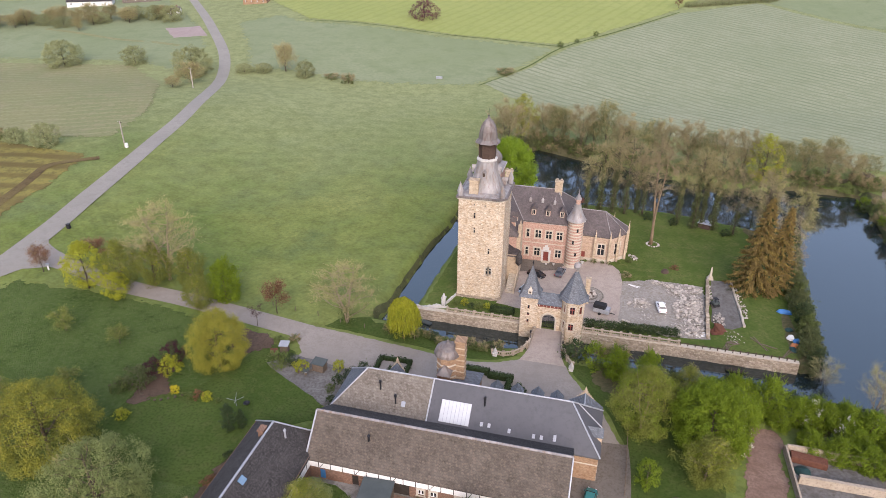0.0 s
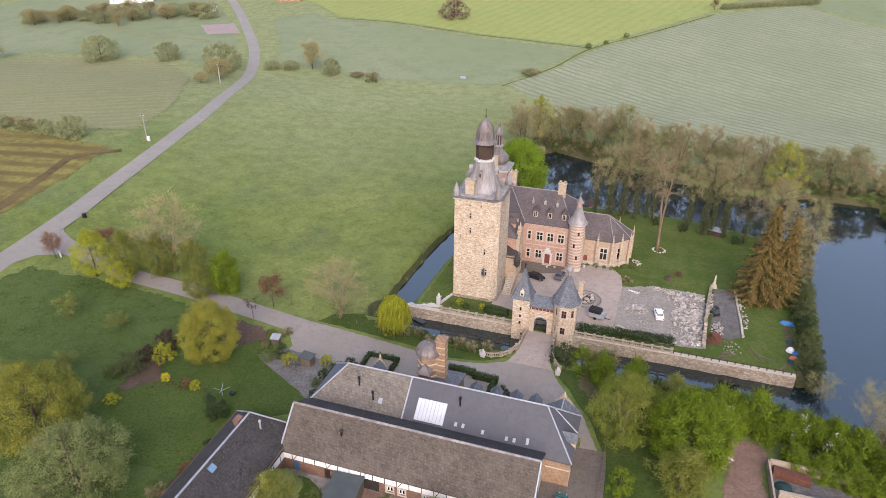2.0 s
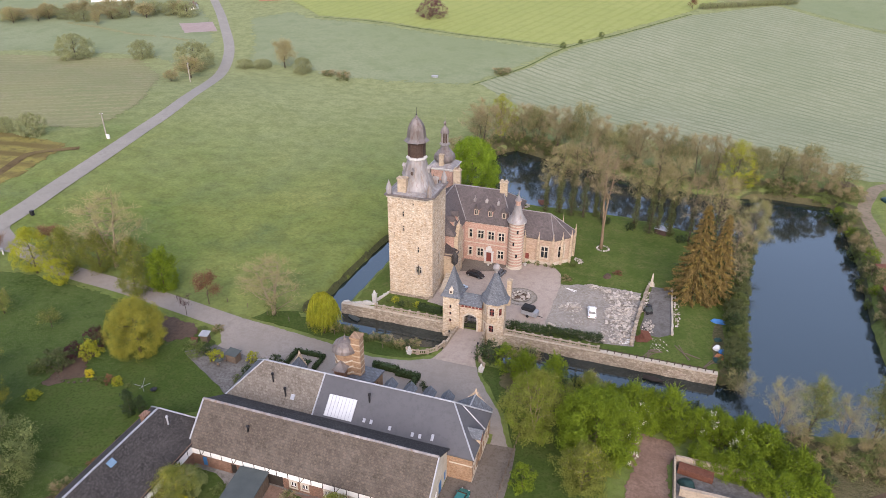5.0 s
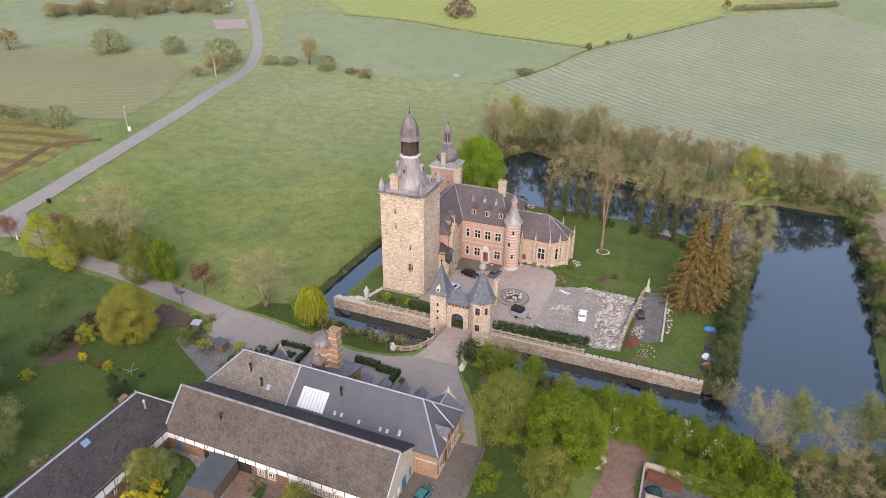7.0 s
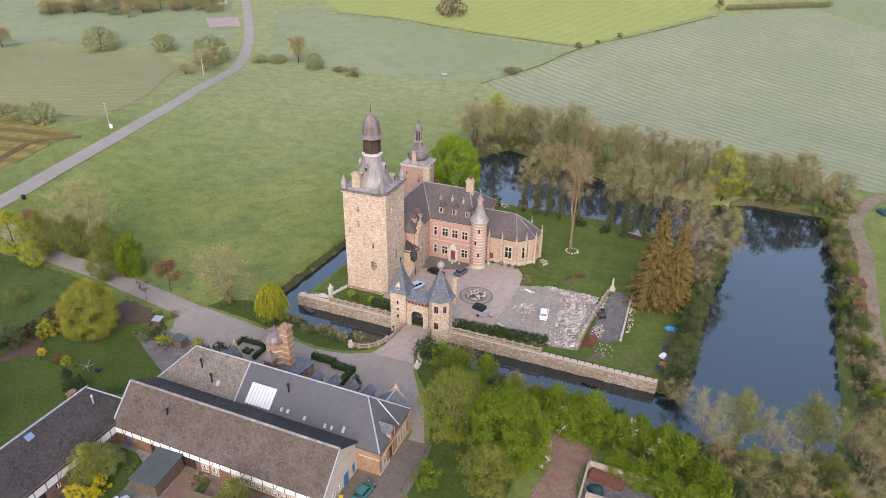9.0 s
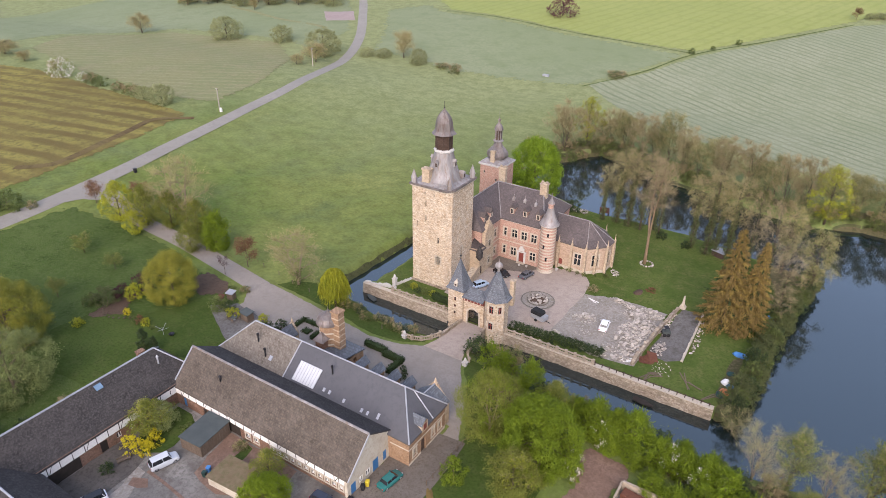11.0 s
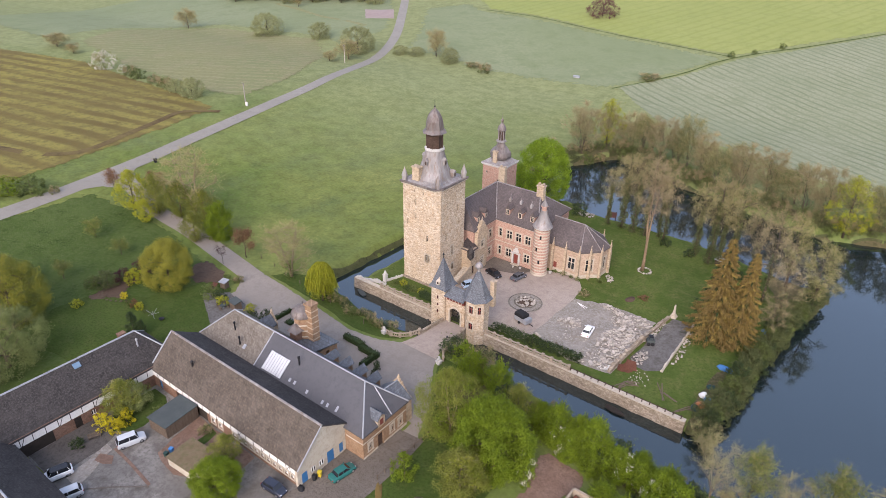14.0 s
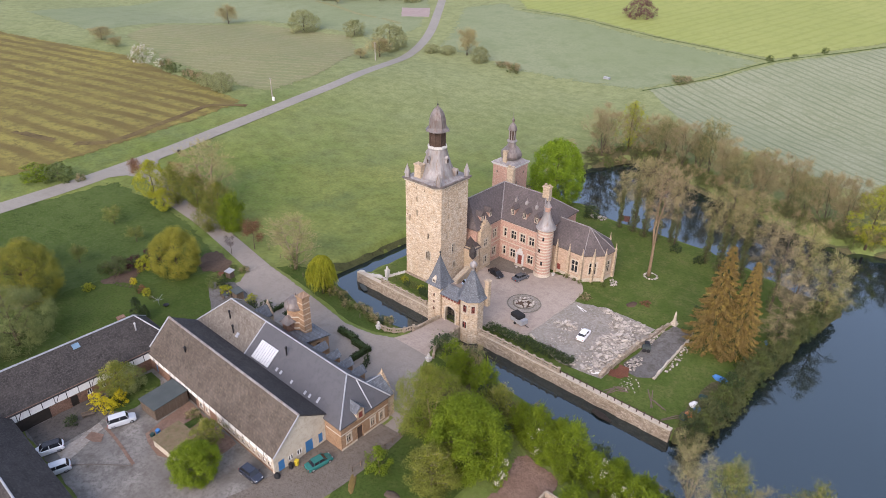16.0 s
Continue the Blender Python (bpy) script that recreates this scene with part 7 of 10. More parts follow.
KINDS = {
    "lime": dict(H=13, W=11.8, foot=0.10, girth=0.32, boughs=16, sides=4, shape="round", lobe=0.11, uneven=0.06, label="rounded tree in thick olive-yellow spring leaf", leaves=[("lobe", LEAF_AMBER, 110, 18, 26, 0.75, 0.155)]),
    "chestnut": dict(H=17, W=16, foot=0.02, girth=0.4, boughs=12, sides=3, shape="round", lobe=0.09, uneven=0.05, label="dense bright green chestnut tree by the moat", leaves=[("lobe", LEAF_CHESTNUT, 190, 16, 16, 0.75, 0.26)]),
    "maple": dict(H=13, W=11.5, foot=0.08, girth=0.26, boughs=14, sides=4, shape="round", lobe=0.12, uneven=0.12, label="fresh bright green tree in full leaf", group="bright green trees", leaves=[("lobe", LEAF_BRIGHT, 120, 18, 22, 0.7, 0.2)]),
    "maple_b": dict(H=6, W=6, foot=0.0, girth=0.14, boughs=10, sides=3, shape="egg", lobe=0.17, uneven=0.25, label="bushy bright green hedgerow tree", group="bright green trees", leaves=[("lobe", LEAF_BRIGHT, 44, 14, 15, 0.52, 0.19), ("twig", LEAF_BRIGHT, 3, 1.2, 0.2, 0.6), ("spray", LEAF_GREEN, 8, 0.5, 0.2)]),
    "yellow": dict(H=12, W=10, foot=0.10, girth=0.22, boughs=14, sides=4, shape="egg", lobe=0.12, uneven=0.25, label="yellow-green spring tree beside the drive", group="drive trees", leaves=[("lobe", LEAF_YELLOW, 64, 12, 13, 0.5, 0.21), ("spray", LEAF_YELLOW, 12, 0.5, 0.18)]),
    "olive": dict(H=10, W=8, foot=0.10, girth=0.2, boughs=14, sides=5, shape="egg", lobe=0.14, uneven=0.25, label="loose olive-green tree coming into leaf", group="drive trees", leaves=[("lobe", LEAF_OLIVE, 60, 12, 16, 0.6, 0.165), ("spray", LEAF_YELLOW, 14, 0.4, 0.17), ("twig", TWIG_OLIVE, 4, 0.9, 0.05, 0.5)]),
    "big_olive": dict(H=13, W=15.5, foot=0.10, girth=0.45, boughs=18, sides=4, shape="round", lobe=0.10, uneven=0.1, label="broad old tree with thick olive-gold foliage", leaves=[("lobe", LEAF_AMBER, 80, 17, 20, 0.8, 0.175), ("lobe", LEAF_OLIVE, 70, 16, 20, 0.8, 0.175)]),
    "grey": dict(H=12.5, W=15, foot=0.06, girth=0.4, boughs=16, sides=5, shape="round", lobe=0.10, uneven=0.14, label="broad grey-green tree in young leaf", leaves=[("lobe", LEAF_GREY, 110, 15, 20, 0.75, 0.17), ("twig", TWIG_OLIVE, 4, 1.2, 0.07, 0.4)]),
    "birch": dict(H=13.4, W=12.4, foot=0.05, girth=0.2, boughs=16, sides=5, stems=3, fork=0.05, shape="egg", lobe=0.11, uneven=0.2, bark=BARK_PALE, label="drooping birch with fine olive leaf and pale stems", leaves=[("lobe", LEAF_OLIVE, 90, 15, 20, 0.7, 0.16), ("lobe", LEAF_BRIGHT, 40, 10, 16, 0.7, 0.16), ("hang", LEAF_OLIVE, 900, 0.9, 0.12)]),
    "willow": dict(H=10, W=6.6, foot=0.12, girth=0.25, boughs=9, sides=3, shape="round", lobe=0.16, label="weeping willow with yellow-green trailing shoots", leaves=[("hang", LEAF_YELLOW, 3600, 3.4, 0.14), ("lobe", LEAF_YELLOW, 24, 10, 10, 0.4, 0.15)]),
    "bare": dict(H=18, W=17, foot=0.06, girth=0.36, boughs=32, sides=7, stems=2, fork=0.10, shape="round", rise=0.6, bark=BARK_PALE, label="large bare tree with pale branches and first buds", group="bare trees", leaves=[("twig", TWIG_OLIVE, 9, 1.4, 0.055, 0.35), ("spray", TWIG_OLIVE, 10, 0.7, 0.15), ("ivy", LEAF_GREEN, 500, 0.3, 0.3)]),
    "tall_bare": dict(H=30, W=10, foot=0.42, girth=0.42, boughs=20, sides=6, stems=2, fork=0.1, shape="column", rise=0.2, bark=BARK_WARM, label="tall pale-stemmed bare tree forking low above the lawn", leaves=[("twig", TWIG, 6, 1.3, 0.06, 0.1), ("spray", TWIG, 6, 0.5, 0.16)]),
    "alder": dict(H=24, W=10, foot=0.40, girth=0.3, boughs=22, sides=7, shape="column", rise=0.15, label="tall thin bank tree, twiggy, its trunk in ivy", group="bank trees", leaves=[("twig", TWIG_OLIVE, 5, 1.3, 0.06, -0.1), ("twig", TWIG, 2, 1.2, 0.06, 0.0), ("spray", TWIG_OLIVE, 7, 0.4, 0.16), ("ivy", LEAF_IVY, 1900, 0.66, 0.36)]),
    "alder_b": dict(H=22, W=11, foot=0.30, girth=0.3, boughs=22, sides=7, shape="column", rise=0.2, label="tall twiggy brown bank tree, barely in leaf", group="bank trees", leaves=[("twig", TWIG, 6, 1.3, 0.06, -0.1), ("spray", TWIG, 7, 0.45, 0.16), ("ivy", LEAF_IVY, 700, 0.5, 0.34)]),
    "alder_o": dict(H=18, W=10, foot=0.14, girth=0.28, boughs=28, sides=6, shape="egg", rise=0.4, label="feathery olive tree leaning over the pond", group="bank trees", leaves=[("twig", TWIG_OLIVE, 7, 1.3, 0.06, -0.2), ("spray", LEAF_OLIVE, 8, 0.5, 0.18), ("spray", TWIG_OLIVE, 9, 0.5, 0.17)]),
    "alder_y": dict(H=19, W=13, foot=0.12, girth=0.28, boughs=20, sides=5, shape="egg", lobe=0.13, uneven=0.3, label="tall yellow-flowering bank tree", group="bank trees", leaves=[("lobe", LEAF_YELLOW, 46, 10, 13, 0.6, 0.24), ("spray", LEAF_OLIVE, 10, 0.6, 0.22), ("twig", TWIG_OLIVE, 4, 1.3, 0.08, 0.3)]),
    "far_twig": dict(H=16, W=13, foot=0.03, girth=0.16, boughs=26, sides=6, shape="round", rise=0.8, stems=3, fork=0.03, label="bare brown twiggy tree on the far moat bank", group="far bank trees", leaves=[("twig", TWIG, 8, 1.6, 0.08, 0.5), ("spray", TWIG_OLIVE, 9, 0.6, 0.2), ("spray", LEAF_GREY, 4, 0.6, 0.2)]),
    "far_olive": dict(H=15, W=12, foot=0.03, girth=0.16, boughs=22, sides=5, shape="round", rise=0.7, stems=2, fork=0.04, label="olive-grey tree in first leaf on the far bank", group="far bank trees", leaves=[("twig", TWIG_OLIVE, 6, 1.5, 0.09, 0.4), ("spray", LEAF_DULL, 30, 0.7, 0.23)]),
    "near_twig": dict(H=12, W=10, foot=0.08, girth=0.13, boughs=26, sides=6, stems=3, fork=0.05, shape="vase", rise=0.8, bark=BARK_PALE, label="thin bare bank tree with fine brown twigs", group="near bank trees", leaves=[("twig", TWIG_OLIVE, 8, 1.1, 0.032, 0.35), ("spray", TWIG_OLIVE, 5, 0.45, 0.09)]),
    "near_green": dict(H=12, W=9, foot=0.10, girth=0.17, boughs=22, sides=6, stems=2, fork=0.06, shape="egg", rise=0.7, label="thin bank tree in loose young green leaf", group="near bank trees", leaves=[("spray", LEAF_GREEN, 16, 0.5, 0.17), ("spray", LEAF_OLIVE, 24, 0.45, 0.17), ("twig", TWIG_OLIVE, 5, 1.0, 0.04, 0.4)]),
    "larch": dict(H=23.5, W=13, foot=0.04, girth=0.3, boughs=8, sides=1, rise=0.0, shape="cone", label="tall russet-gold conifer with drooping boughs", group="conifers", leaves=[("bough", LEAF_LARCH, 200, 100, 0.7), ("bough", NEEDLE_GOLD, 140, 80, 0.55), ("bough", LEAF_DARK, 60, 36, 0.7)]),
    "bronze": dict(H=8, W=6, foot=0.25, girth=0.12, boughs=11, sides=4, shape="egg", label="small bronze-leaved tree by the drive", group="bronze trees", leaves=[("spray", LEAF_BRONZE, 80, 0.5, 0.17), ("twig", TWIG, 5, 0.8, 0.05, 0.5)]),
    "sapling": dict(H=5.5, W=3.6, foot=0.35, girth=0.07, boughs=8, sides=3, shape="vase", label="thin purple-leaved sapling at the drive", leaves=[("spray", LEAF_PURPLE, 14, 0.2, 0.13), ("twig", BARK, 3, 0.5, 0.04, 0.5)]),
    "small": dict(H=5, W=5, foot=0.2, girth=0.09, boughs=10, sides=4, shape="round", label="small olive-green orchard tree in grass", group="orchard trees", leaves=[("spray", LEAF_OLIVE, 30, 0.35, 0.15), ("spray", LEAF_GREEN, 12, 0.35, 0.14), ("twig", TWIG_OLIVE, 4, 0.6, 0.04, 0.4)]),
    "small_green": dict(H=5, W=3.8, foot=0.1, girth=0.09, boughs=9, sides=3, shape="egg", lobe=0.16, uneven=0.2, label="small bright green young tree", leaves=[("lobe", LEAF_BRIGHT, 22, 10, 12, 0.32, 0.16)]),
    "field_tree": dict(H=13, W=16, foot=0.0, girth=0.3, boughs=10, sides=3, shape="round", lobe=0.13, uneven=0.2, label="broad tree at a field edge, leaf paled for haze", group="field trees", leaves=[("lobe", LEAF_HAZED, 70, 10, 10, 0.9, 0.44)]),
    "field_brown": dict(H=12, W=14, foot=0.03, girth=0.3, boughs=16, sides=5, shape="round", rise=0.7, label="brownish field tree barely in leaf", group="field trees", leaves=[("spray", TWIG_OLIVE, 30, 0.9, 0.38), ("twig", TWIG, 6, 1.6, 0.14, 0.4)]),
    "field_red": dict(H=11, W=17, foot=0.04, girth=0.3, boughs=12, sides=4, shape="round", lobe=0.12, label="lone copper-leaved tree in a field", leaves=[("lobe", LEAF_COPPER, 60, 9, 10, 0.8, 0.38)]),
    "blossom": dict(H=7, W=9, foot=0.03, girth=0.2, boughs=9, sides=3, shape="round", lobe=0.14, uneven=0.2, label="white-blossomed hawthorn in a hedge", leaves=[("lobe", LEAF_WHITE, 26, 9, 10, 0.5, 0.2), ("lobe", LEAF_GREY, 22, 9, 10, 0.5, 0.22)]),
    "blossom_bush": bush("hedge bush flecked with white blossom", 5, 4, [("lobe", LEAF_BRIGHT, 24, 9, 10, 0.4, 0.2), ("lobe", LEAF_WHITE, 9, 8, 8, 0.4, 0.14)], group="bushes in blossom"),
    "shrub": bush("rounded mid-green leafy shrub", 3, 4, [("lobe", LEAF_GREEN, 18, 8, 9, 0.34, 0.2)]),
    "shrub_bright": bush("fresh green leafy hedgerow shrub", 3.5, 4, [("lobe", LEAF_BRIGHT, 20, 9, 10, 0.34, 0.18), ("spray", LEAF_GREEN, 12, 0.4, 0.17)]),
    "shrub_dark": bush("dense dark evergreen leafy shrub", 3, 3.6, [("lobe", LEAF_DARK, 18, 8, 9, 0.34, 0.2), ("spray", LEAF_GREEN, 12, 0.5, 0.18)]),
    "shrub_twig": bush("brown-green scrubby bush on the bank", 3, 4.2, [("twig", TWIG, 9, 0.9, 0.06, 0.5), ("lobe", LEAF_DULL, 10, 8, 9, 0.4, 0.2), ("lobe", LEAF_GREEN, 7, 7, 8, 0.4, 0.19)], boughs=10, sides=4),
    "shrub_ivy": bush("dense glossy olive evergreen bush", 4, 4.4, [("lobe", LEAF_IVY, 24, 10, 10, 0.34, 0.19)]),
    "shrub_purple": bush("dark purple-leaved shrub in the garden", 3, 3.6, [("lobe", LEAF_PURPLE, 20, 9, 10, 0.3, 0.15)], group=""),
    "shrub_gold": bush("golden-yellow flowering garden shrub", 2, 2.2, [("lobe", LEAF_GOLD, 16, 8, 10, 0.2, 0.12)], group=""),
    "shrub_lime": bush("lime-green leafy garden shrub", 2.5, 3, [("lobe", LEAF_YELLOW, 18, 9, 10, 0.26, 0.15)], group=""),
    "shrub_bronze": bush("clipped bronze shrub beside the lawn", 2, 2, [("lobe", LEAF_BRONZE, 16, 8, 9, 0.18, 0.11)], group=""),
    "cypress": bush("narrow dark green clipped conifer", 4.5, 2.0, [("lobe", LEAF_DARK, 34, 9, 10, 0.24, 0.13)], shape="egg", name="conifer", cat="conifer", group=""),
}


def plant(kind, x, y, h=None, w=None, z=None):
    K = KINDS[kind]
    h, w = h or K["H"], w or K["W"]
    base = ground_z(x, y) if z is None else z
    m = pose(x, y, base - 0.05, 0, 0, float(RNG.uniform(0, 360))) @ Matrix.Diagonal((w / K["W"], w / K["W"], h / K["H"], 1))
    if kind not in PROTO:
        PROTO[kind] = make_tree(kind)
        PROTO[kind].matrix_basis = m
        return PROTO[kind]
    return copy_thing(PROTO[kind], m @ Matrix.Diagonal((*(1 / s for s in PROTO[kind].scale), 1)))


for row in [
    # beside the drive and in the garden
    ("lime", -65.4, 87.0, 12.2, 10.8), ("willow", -34.6, 104.7, 9.6, 6.4), ("bare", -48.0, 107.2, 14.5, 14.5), ("bronze", -63.7, 106.6, 8.2, 5.6), ("maple_b", -77.4, 109.0, 9.6, 7.6),
    ("olive", -80.6, 103.9, 8.4, 7.0), ("bare", -94.5, 113.0, 20.0, 18.0), ("yellow", -108.6, 103.7, 12.0, 9.6), ("olive", -102.0, 107.0, 12.0, 9.0), ("olive", -96.0, 110.0, 11.0, 8.5), ("olive", -88.0, 112.0, 10.0, 7.5),
    ("yellow", -100.0, 102.0, 7.0, 6.0), ("bronze", -122.3, 105.6, 7.0, 5.0), ("bronze", -115.0, 114.5, 6.0, 6.5), ("sapling", -65.3, 101.0), ("small", -101.7, 88.7, 5.2, 6.2), ("small", -88.8, 88.4, 4.4, 4.8),
    ("big_olive", -79.0, 59.6, 13.4, 15.2), ("grey", -63.6, 52.0, 12.5, 15.0), ("small", -88.0, 74.0, 5.0, 5.0), ("olive", -93.0, 64.0, 9.0, 9.0),
    ("shrub_purple", -74.9, 86.0, 4.6, 4.6), ("shrub_lime", -73.6, 83.2, 3.6, 4.2), ("shrub_purple", -76.3, 82.0, 3.2, 4.4), ("shrub_ivy", -77.0, 78.6, 4.0, 5.4), ("shrub", -79.2, 76.4, 2.6, 4.0), ("shrub_gold", -69.4, 78.1, 1.6, 1.8), ("shrub", -65.7, 77.5, 1.3, 1.7),
    ("shrub_bronze", -64.2, 77.7, 2.1, 2.0), ("shrub_lime", -62.6, 77.9, 1.8, 2.0), ("shrub", -60.3, 77.8, 0.9, 1.4), ("shrub", -67.4, 77.6, 0.9, 1.4), ("shrub_lime", -74.2, 70.2, 1.7, 2.6), ("cypress", -54.7, 72.1, 5.8, 2.6), ("cypress", -53.0, 73.0, 4.2, 1.7),
    ("shrub", -55.0, 90.4, 3.0, 4.6), ("shrub_dark", -53.0, 91.2, 2.2, 3.0), ("shrub_lime", -50.4, 90.0, 2.2, 3.2), ("shrub_lime", -43.4, 92.0, 2.0, 2.4), ("shrub_dark", -42.0, 88.0, 2.0, 2.2), ("shrub", -42.4, 85.6, 1.6, 2.0), ("shrub_dark", -41.0, 82.6, 1.8, 2.0), ("shrub_dark", -39.9, 89.8, 2.6, 3.0), ("shrub", -58.5, 97.0, 1.4, 2.2),
    ("shrub_dark", -38.6, 92.4, 2.2, 2.6), ("shrub_twig", -55.5, 98.2, 1.4, 2.4),
    ("shrub_dark", -51.0, 66.0, 1.8, 2.6), ("shrub_bronze", -51.6, 61.0, 1.4, 2.6), ("shrub_twig", -52.0, 55.0, 2.2, 3.4), ("shrub_dark", -52.4, 48.0, 2.6, 3.6),
    # beside the farm lane and the moat's south bank
    ("birch", 11.8, 89.8, 13.2, 11.8), ("maple", 22.0, 87.0, 13.6, 11.6), ("olive", 21.0, 79.8, 9.4, 8.4), ("small_green", 12.4, 77.2, 5.6, 4.2), ("shrub_dark", -0.4, 107.0, 4.2, 5.0), ("shrub_bright", 3.2, 105.6, 5.4, 5.0), ("shrub_twig", 6.8, 106.6, 4.6, 6.0), ("shrub_dark", 15.6, 95.4, 5.0, 5.0),
    ("maple_b", 7.4, 102.6, 6.4, 5.4), ("maple_b", 13.0, 102.6, 7.0, 5.0), ("shrub_dark", 16.8, 99.6, 5.6, 5.6), ("olive", 19.4, 98.4, 8.2, 6.4), ("maple_b", 23.2, 99.8, 5.4, 4.8), ("shrub_dark", 21.2, 95.0, 4.0, 4.8), ("maple_b", 26.8, 98.4, 7.6, 6.2), ("maple_b", 30.0, 97.2, 4.6, 4.6), ("maple_b", 33.0, 99.4, 7.4, 6.2), ("maple_b", 34.2, 96.4, 4.0, 4.4),
    ("maple_b", 37.4, 98.2, 5.2, 5.2), ("maple_b", 41.4, 97.4, 5.8, 4.4), ("maple_b", 44.6, 97.0, 6.0, 5.0), ("maple_b", 47.8, 95.8, 6.4, 6.0), ("maple_b", 45.4, 93.4, 4.4, 4.6), ("maple_b", 51.8, 92.0, 6.2, 6.0), ("shrub_dark", 50.0, 97.0, 3.4, 5.0),
    ("maple_b", 38.2, 91.8, 4.0, 4.4), ("maple_b", 42.0, 90.6, 4.4, 4.6), ("maple_b", 46.0, 89.6, 4.6, 5.0), ("maple_b", 49.6, 88.4, 4.6, 5.0), ("maple_b", 53.4, 88.0, 5.0, 5.2), ("shrub_dark", 55.6, 93.2, 2.6, 4.4),
    ("blossom_bush", 39.2, 97.6, 5.8, 3.6), ("blossom_bush", 28.4, 97.0, 5.2, 3.6), ("blossom_bush", 27.0, 88.0, 6.0, 3.4), ("blossom_bush", 44.0, 95.4, 5.4, 3.2),
    ("near_twig", 46.2, 115.0, 7.6, 7.6), ("near_twig", 50.6, 102.8, 11.0, 8.4), ("near_green", 55.4, 103.6, 12.2, 7.8), ("near_twig", 60.4, 103.4, 10.0, 7.0), ("near_green", 65.6, 105.6, 12.6, 9.6), ("near_twig", 52.6, 101.4, 6.0, 6.0), ("near_green", 58.4, 100.0, 5.0, 5.0), ("near_twig", 63.2, 101.0, 7.0, 6.0), ("near_green", 69.0, 101.4, 6.0, 6.0), ("near_twig", 74.4, 103.6, 10.0, 8.6), ("near_twig", 79.6, 104.0, 13.0, 11.0), ("near_twig", 84.0, 97.0, 13.0, 11.0), ("near_twig", 76.4, 97.0, 8.0, 8.0),
    ("shrub_twig", 54.0, 102.4, 2.4, 4.6), ("shrub", 62.0, 98.0, 3.0, 5.0), ("shrub_twig", 66.0, 97.0, 3.0, 5.0), ("shrub_bright", 70.0, 98.4, 3.6, 5.0), ("shrub_twig", 80.0, 100.0, 3.0, 5.0), ("shrub_twig", 33.6, 102.0, 1.4, 3.6), ("shrub_dark", 28.6, 102.8, 1.6, 3.6), ("shrub_twig", 22.8, 103.6, 1.8, 4.0), ("shrub_dark", 40.6, 101.6, 1.4, 3.6), ("shrub_twig", 45.4, 101.4, 1.8, 4.0),
    # dark shrubs added among the hedge trees to stand for shade in the gaps
    ("maple_b", 29.6, 101.2, 5.0, 4.6), ("shrub_dark", 36.6, 101.4, 4.0, 4.2), ("maple_b", 40.6, 100.4, 4.4, 4.4), ("shrub_dark", 25.4, 102.0, 3.6, 4.2), ("maple_b", 45.0, 100.0, 4.2, 4.6), ("shrub_dark", 48.8, 99.8, 3.4, 4.4), ("shrub_dark", 34.6, 97.6, 3.6, 4.4), ("shrub_dark", 43.0, 93.0, 3.0, 4.0), ("shrub_dark", 47.4, 91.6, 3.0, 4.0),
    ("near_twig", 72.0, 109.0, 9.0, 8.0), ("near_twig", 77.0, 108.6, 11.0, 9.0), ("near_twig", 71.6, 96.8, 7.0, 7.0), ("shrub_twig", 64.6, 100.6, 3.4, 5.0), ("shrub_twig", 60.6, 97.4, 2.6, 5.0), ("shrub_dark", 67.6, 103.6, 3.0, 4.6), ("shrub_dark", 73.4, 105.4, 3.4, 4.6), ("shrub_twig", 57.0, 98.2, 2.0, 4.6),
    # the island
    ("chestnut", -26.6, 186.8, 19.5, 16.0), ("tall_bare", 15.2, 163.3, 30.0, 10.0), ("alder_b", 13.2, 182.0, 22.0, 8.0), ("larch", 37.4, 145.0, 23.2, 12.4), ("larch", 42.0, 146.4, 21.0, 9.6),
    ("alder", 1.1, 182.7, 23.0, 10.0), ("alder", -2.8, 182.4, 18.0, 6.5), ("alder", 4.8, 181.9, 24.0, 9.0), ("alder_b", 8.2, 181.6, 24.5, 11.0), ("alder", 11.4, 183.4, 20.0, 6.0),
    ("alder", 22.6, 179.0, 21.0, 8.0), ("alder", 26.7, 177.0, 25.0, 9.6), ("alder", 28.8, 177.4, 22.0, 7.0), ("alder", 31.8, 176.8, 24.0, 9.5), ("alder_b", 37.0, 175.0, 20.0, 8.5), ("alder_b", 42.0, 167.0, 24.0, 10.0),
    ("alder_b", 46.6, 160.4, 15.0, 9.0), ("alder_o", 51.4, 170.6, 18.0, 9.4), ("alder_b", 46.8, 152.4, 10.0, 7.0), ("alder_o", 44.6, 177.0, 19.0, 8.5), ("shrub_dark", -12.0, 183.0, 3.5, 5.0), ("shrub", 6.0, 184.6, 1.5, 2.0), ("shrub_dark", 14.8, 179.6, 2.4, 2.8), ("shrub_dark", 21.6, 177.6, 2.2, 2.6), ("shrub_dark", 35.0, 174.0, 2.0, 2.6),
    ("shrub_twig", 9.2, 144.2, 0.9, 2.8), ("shrub_bronze", 20.6, 151.0, 1.0, 2.4),
    # far bank
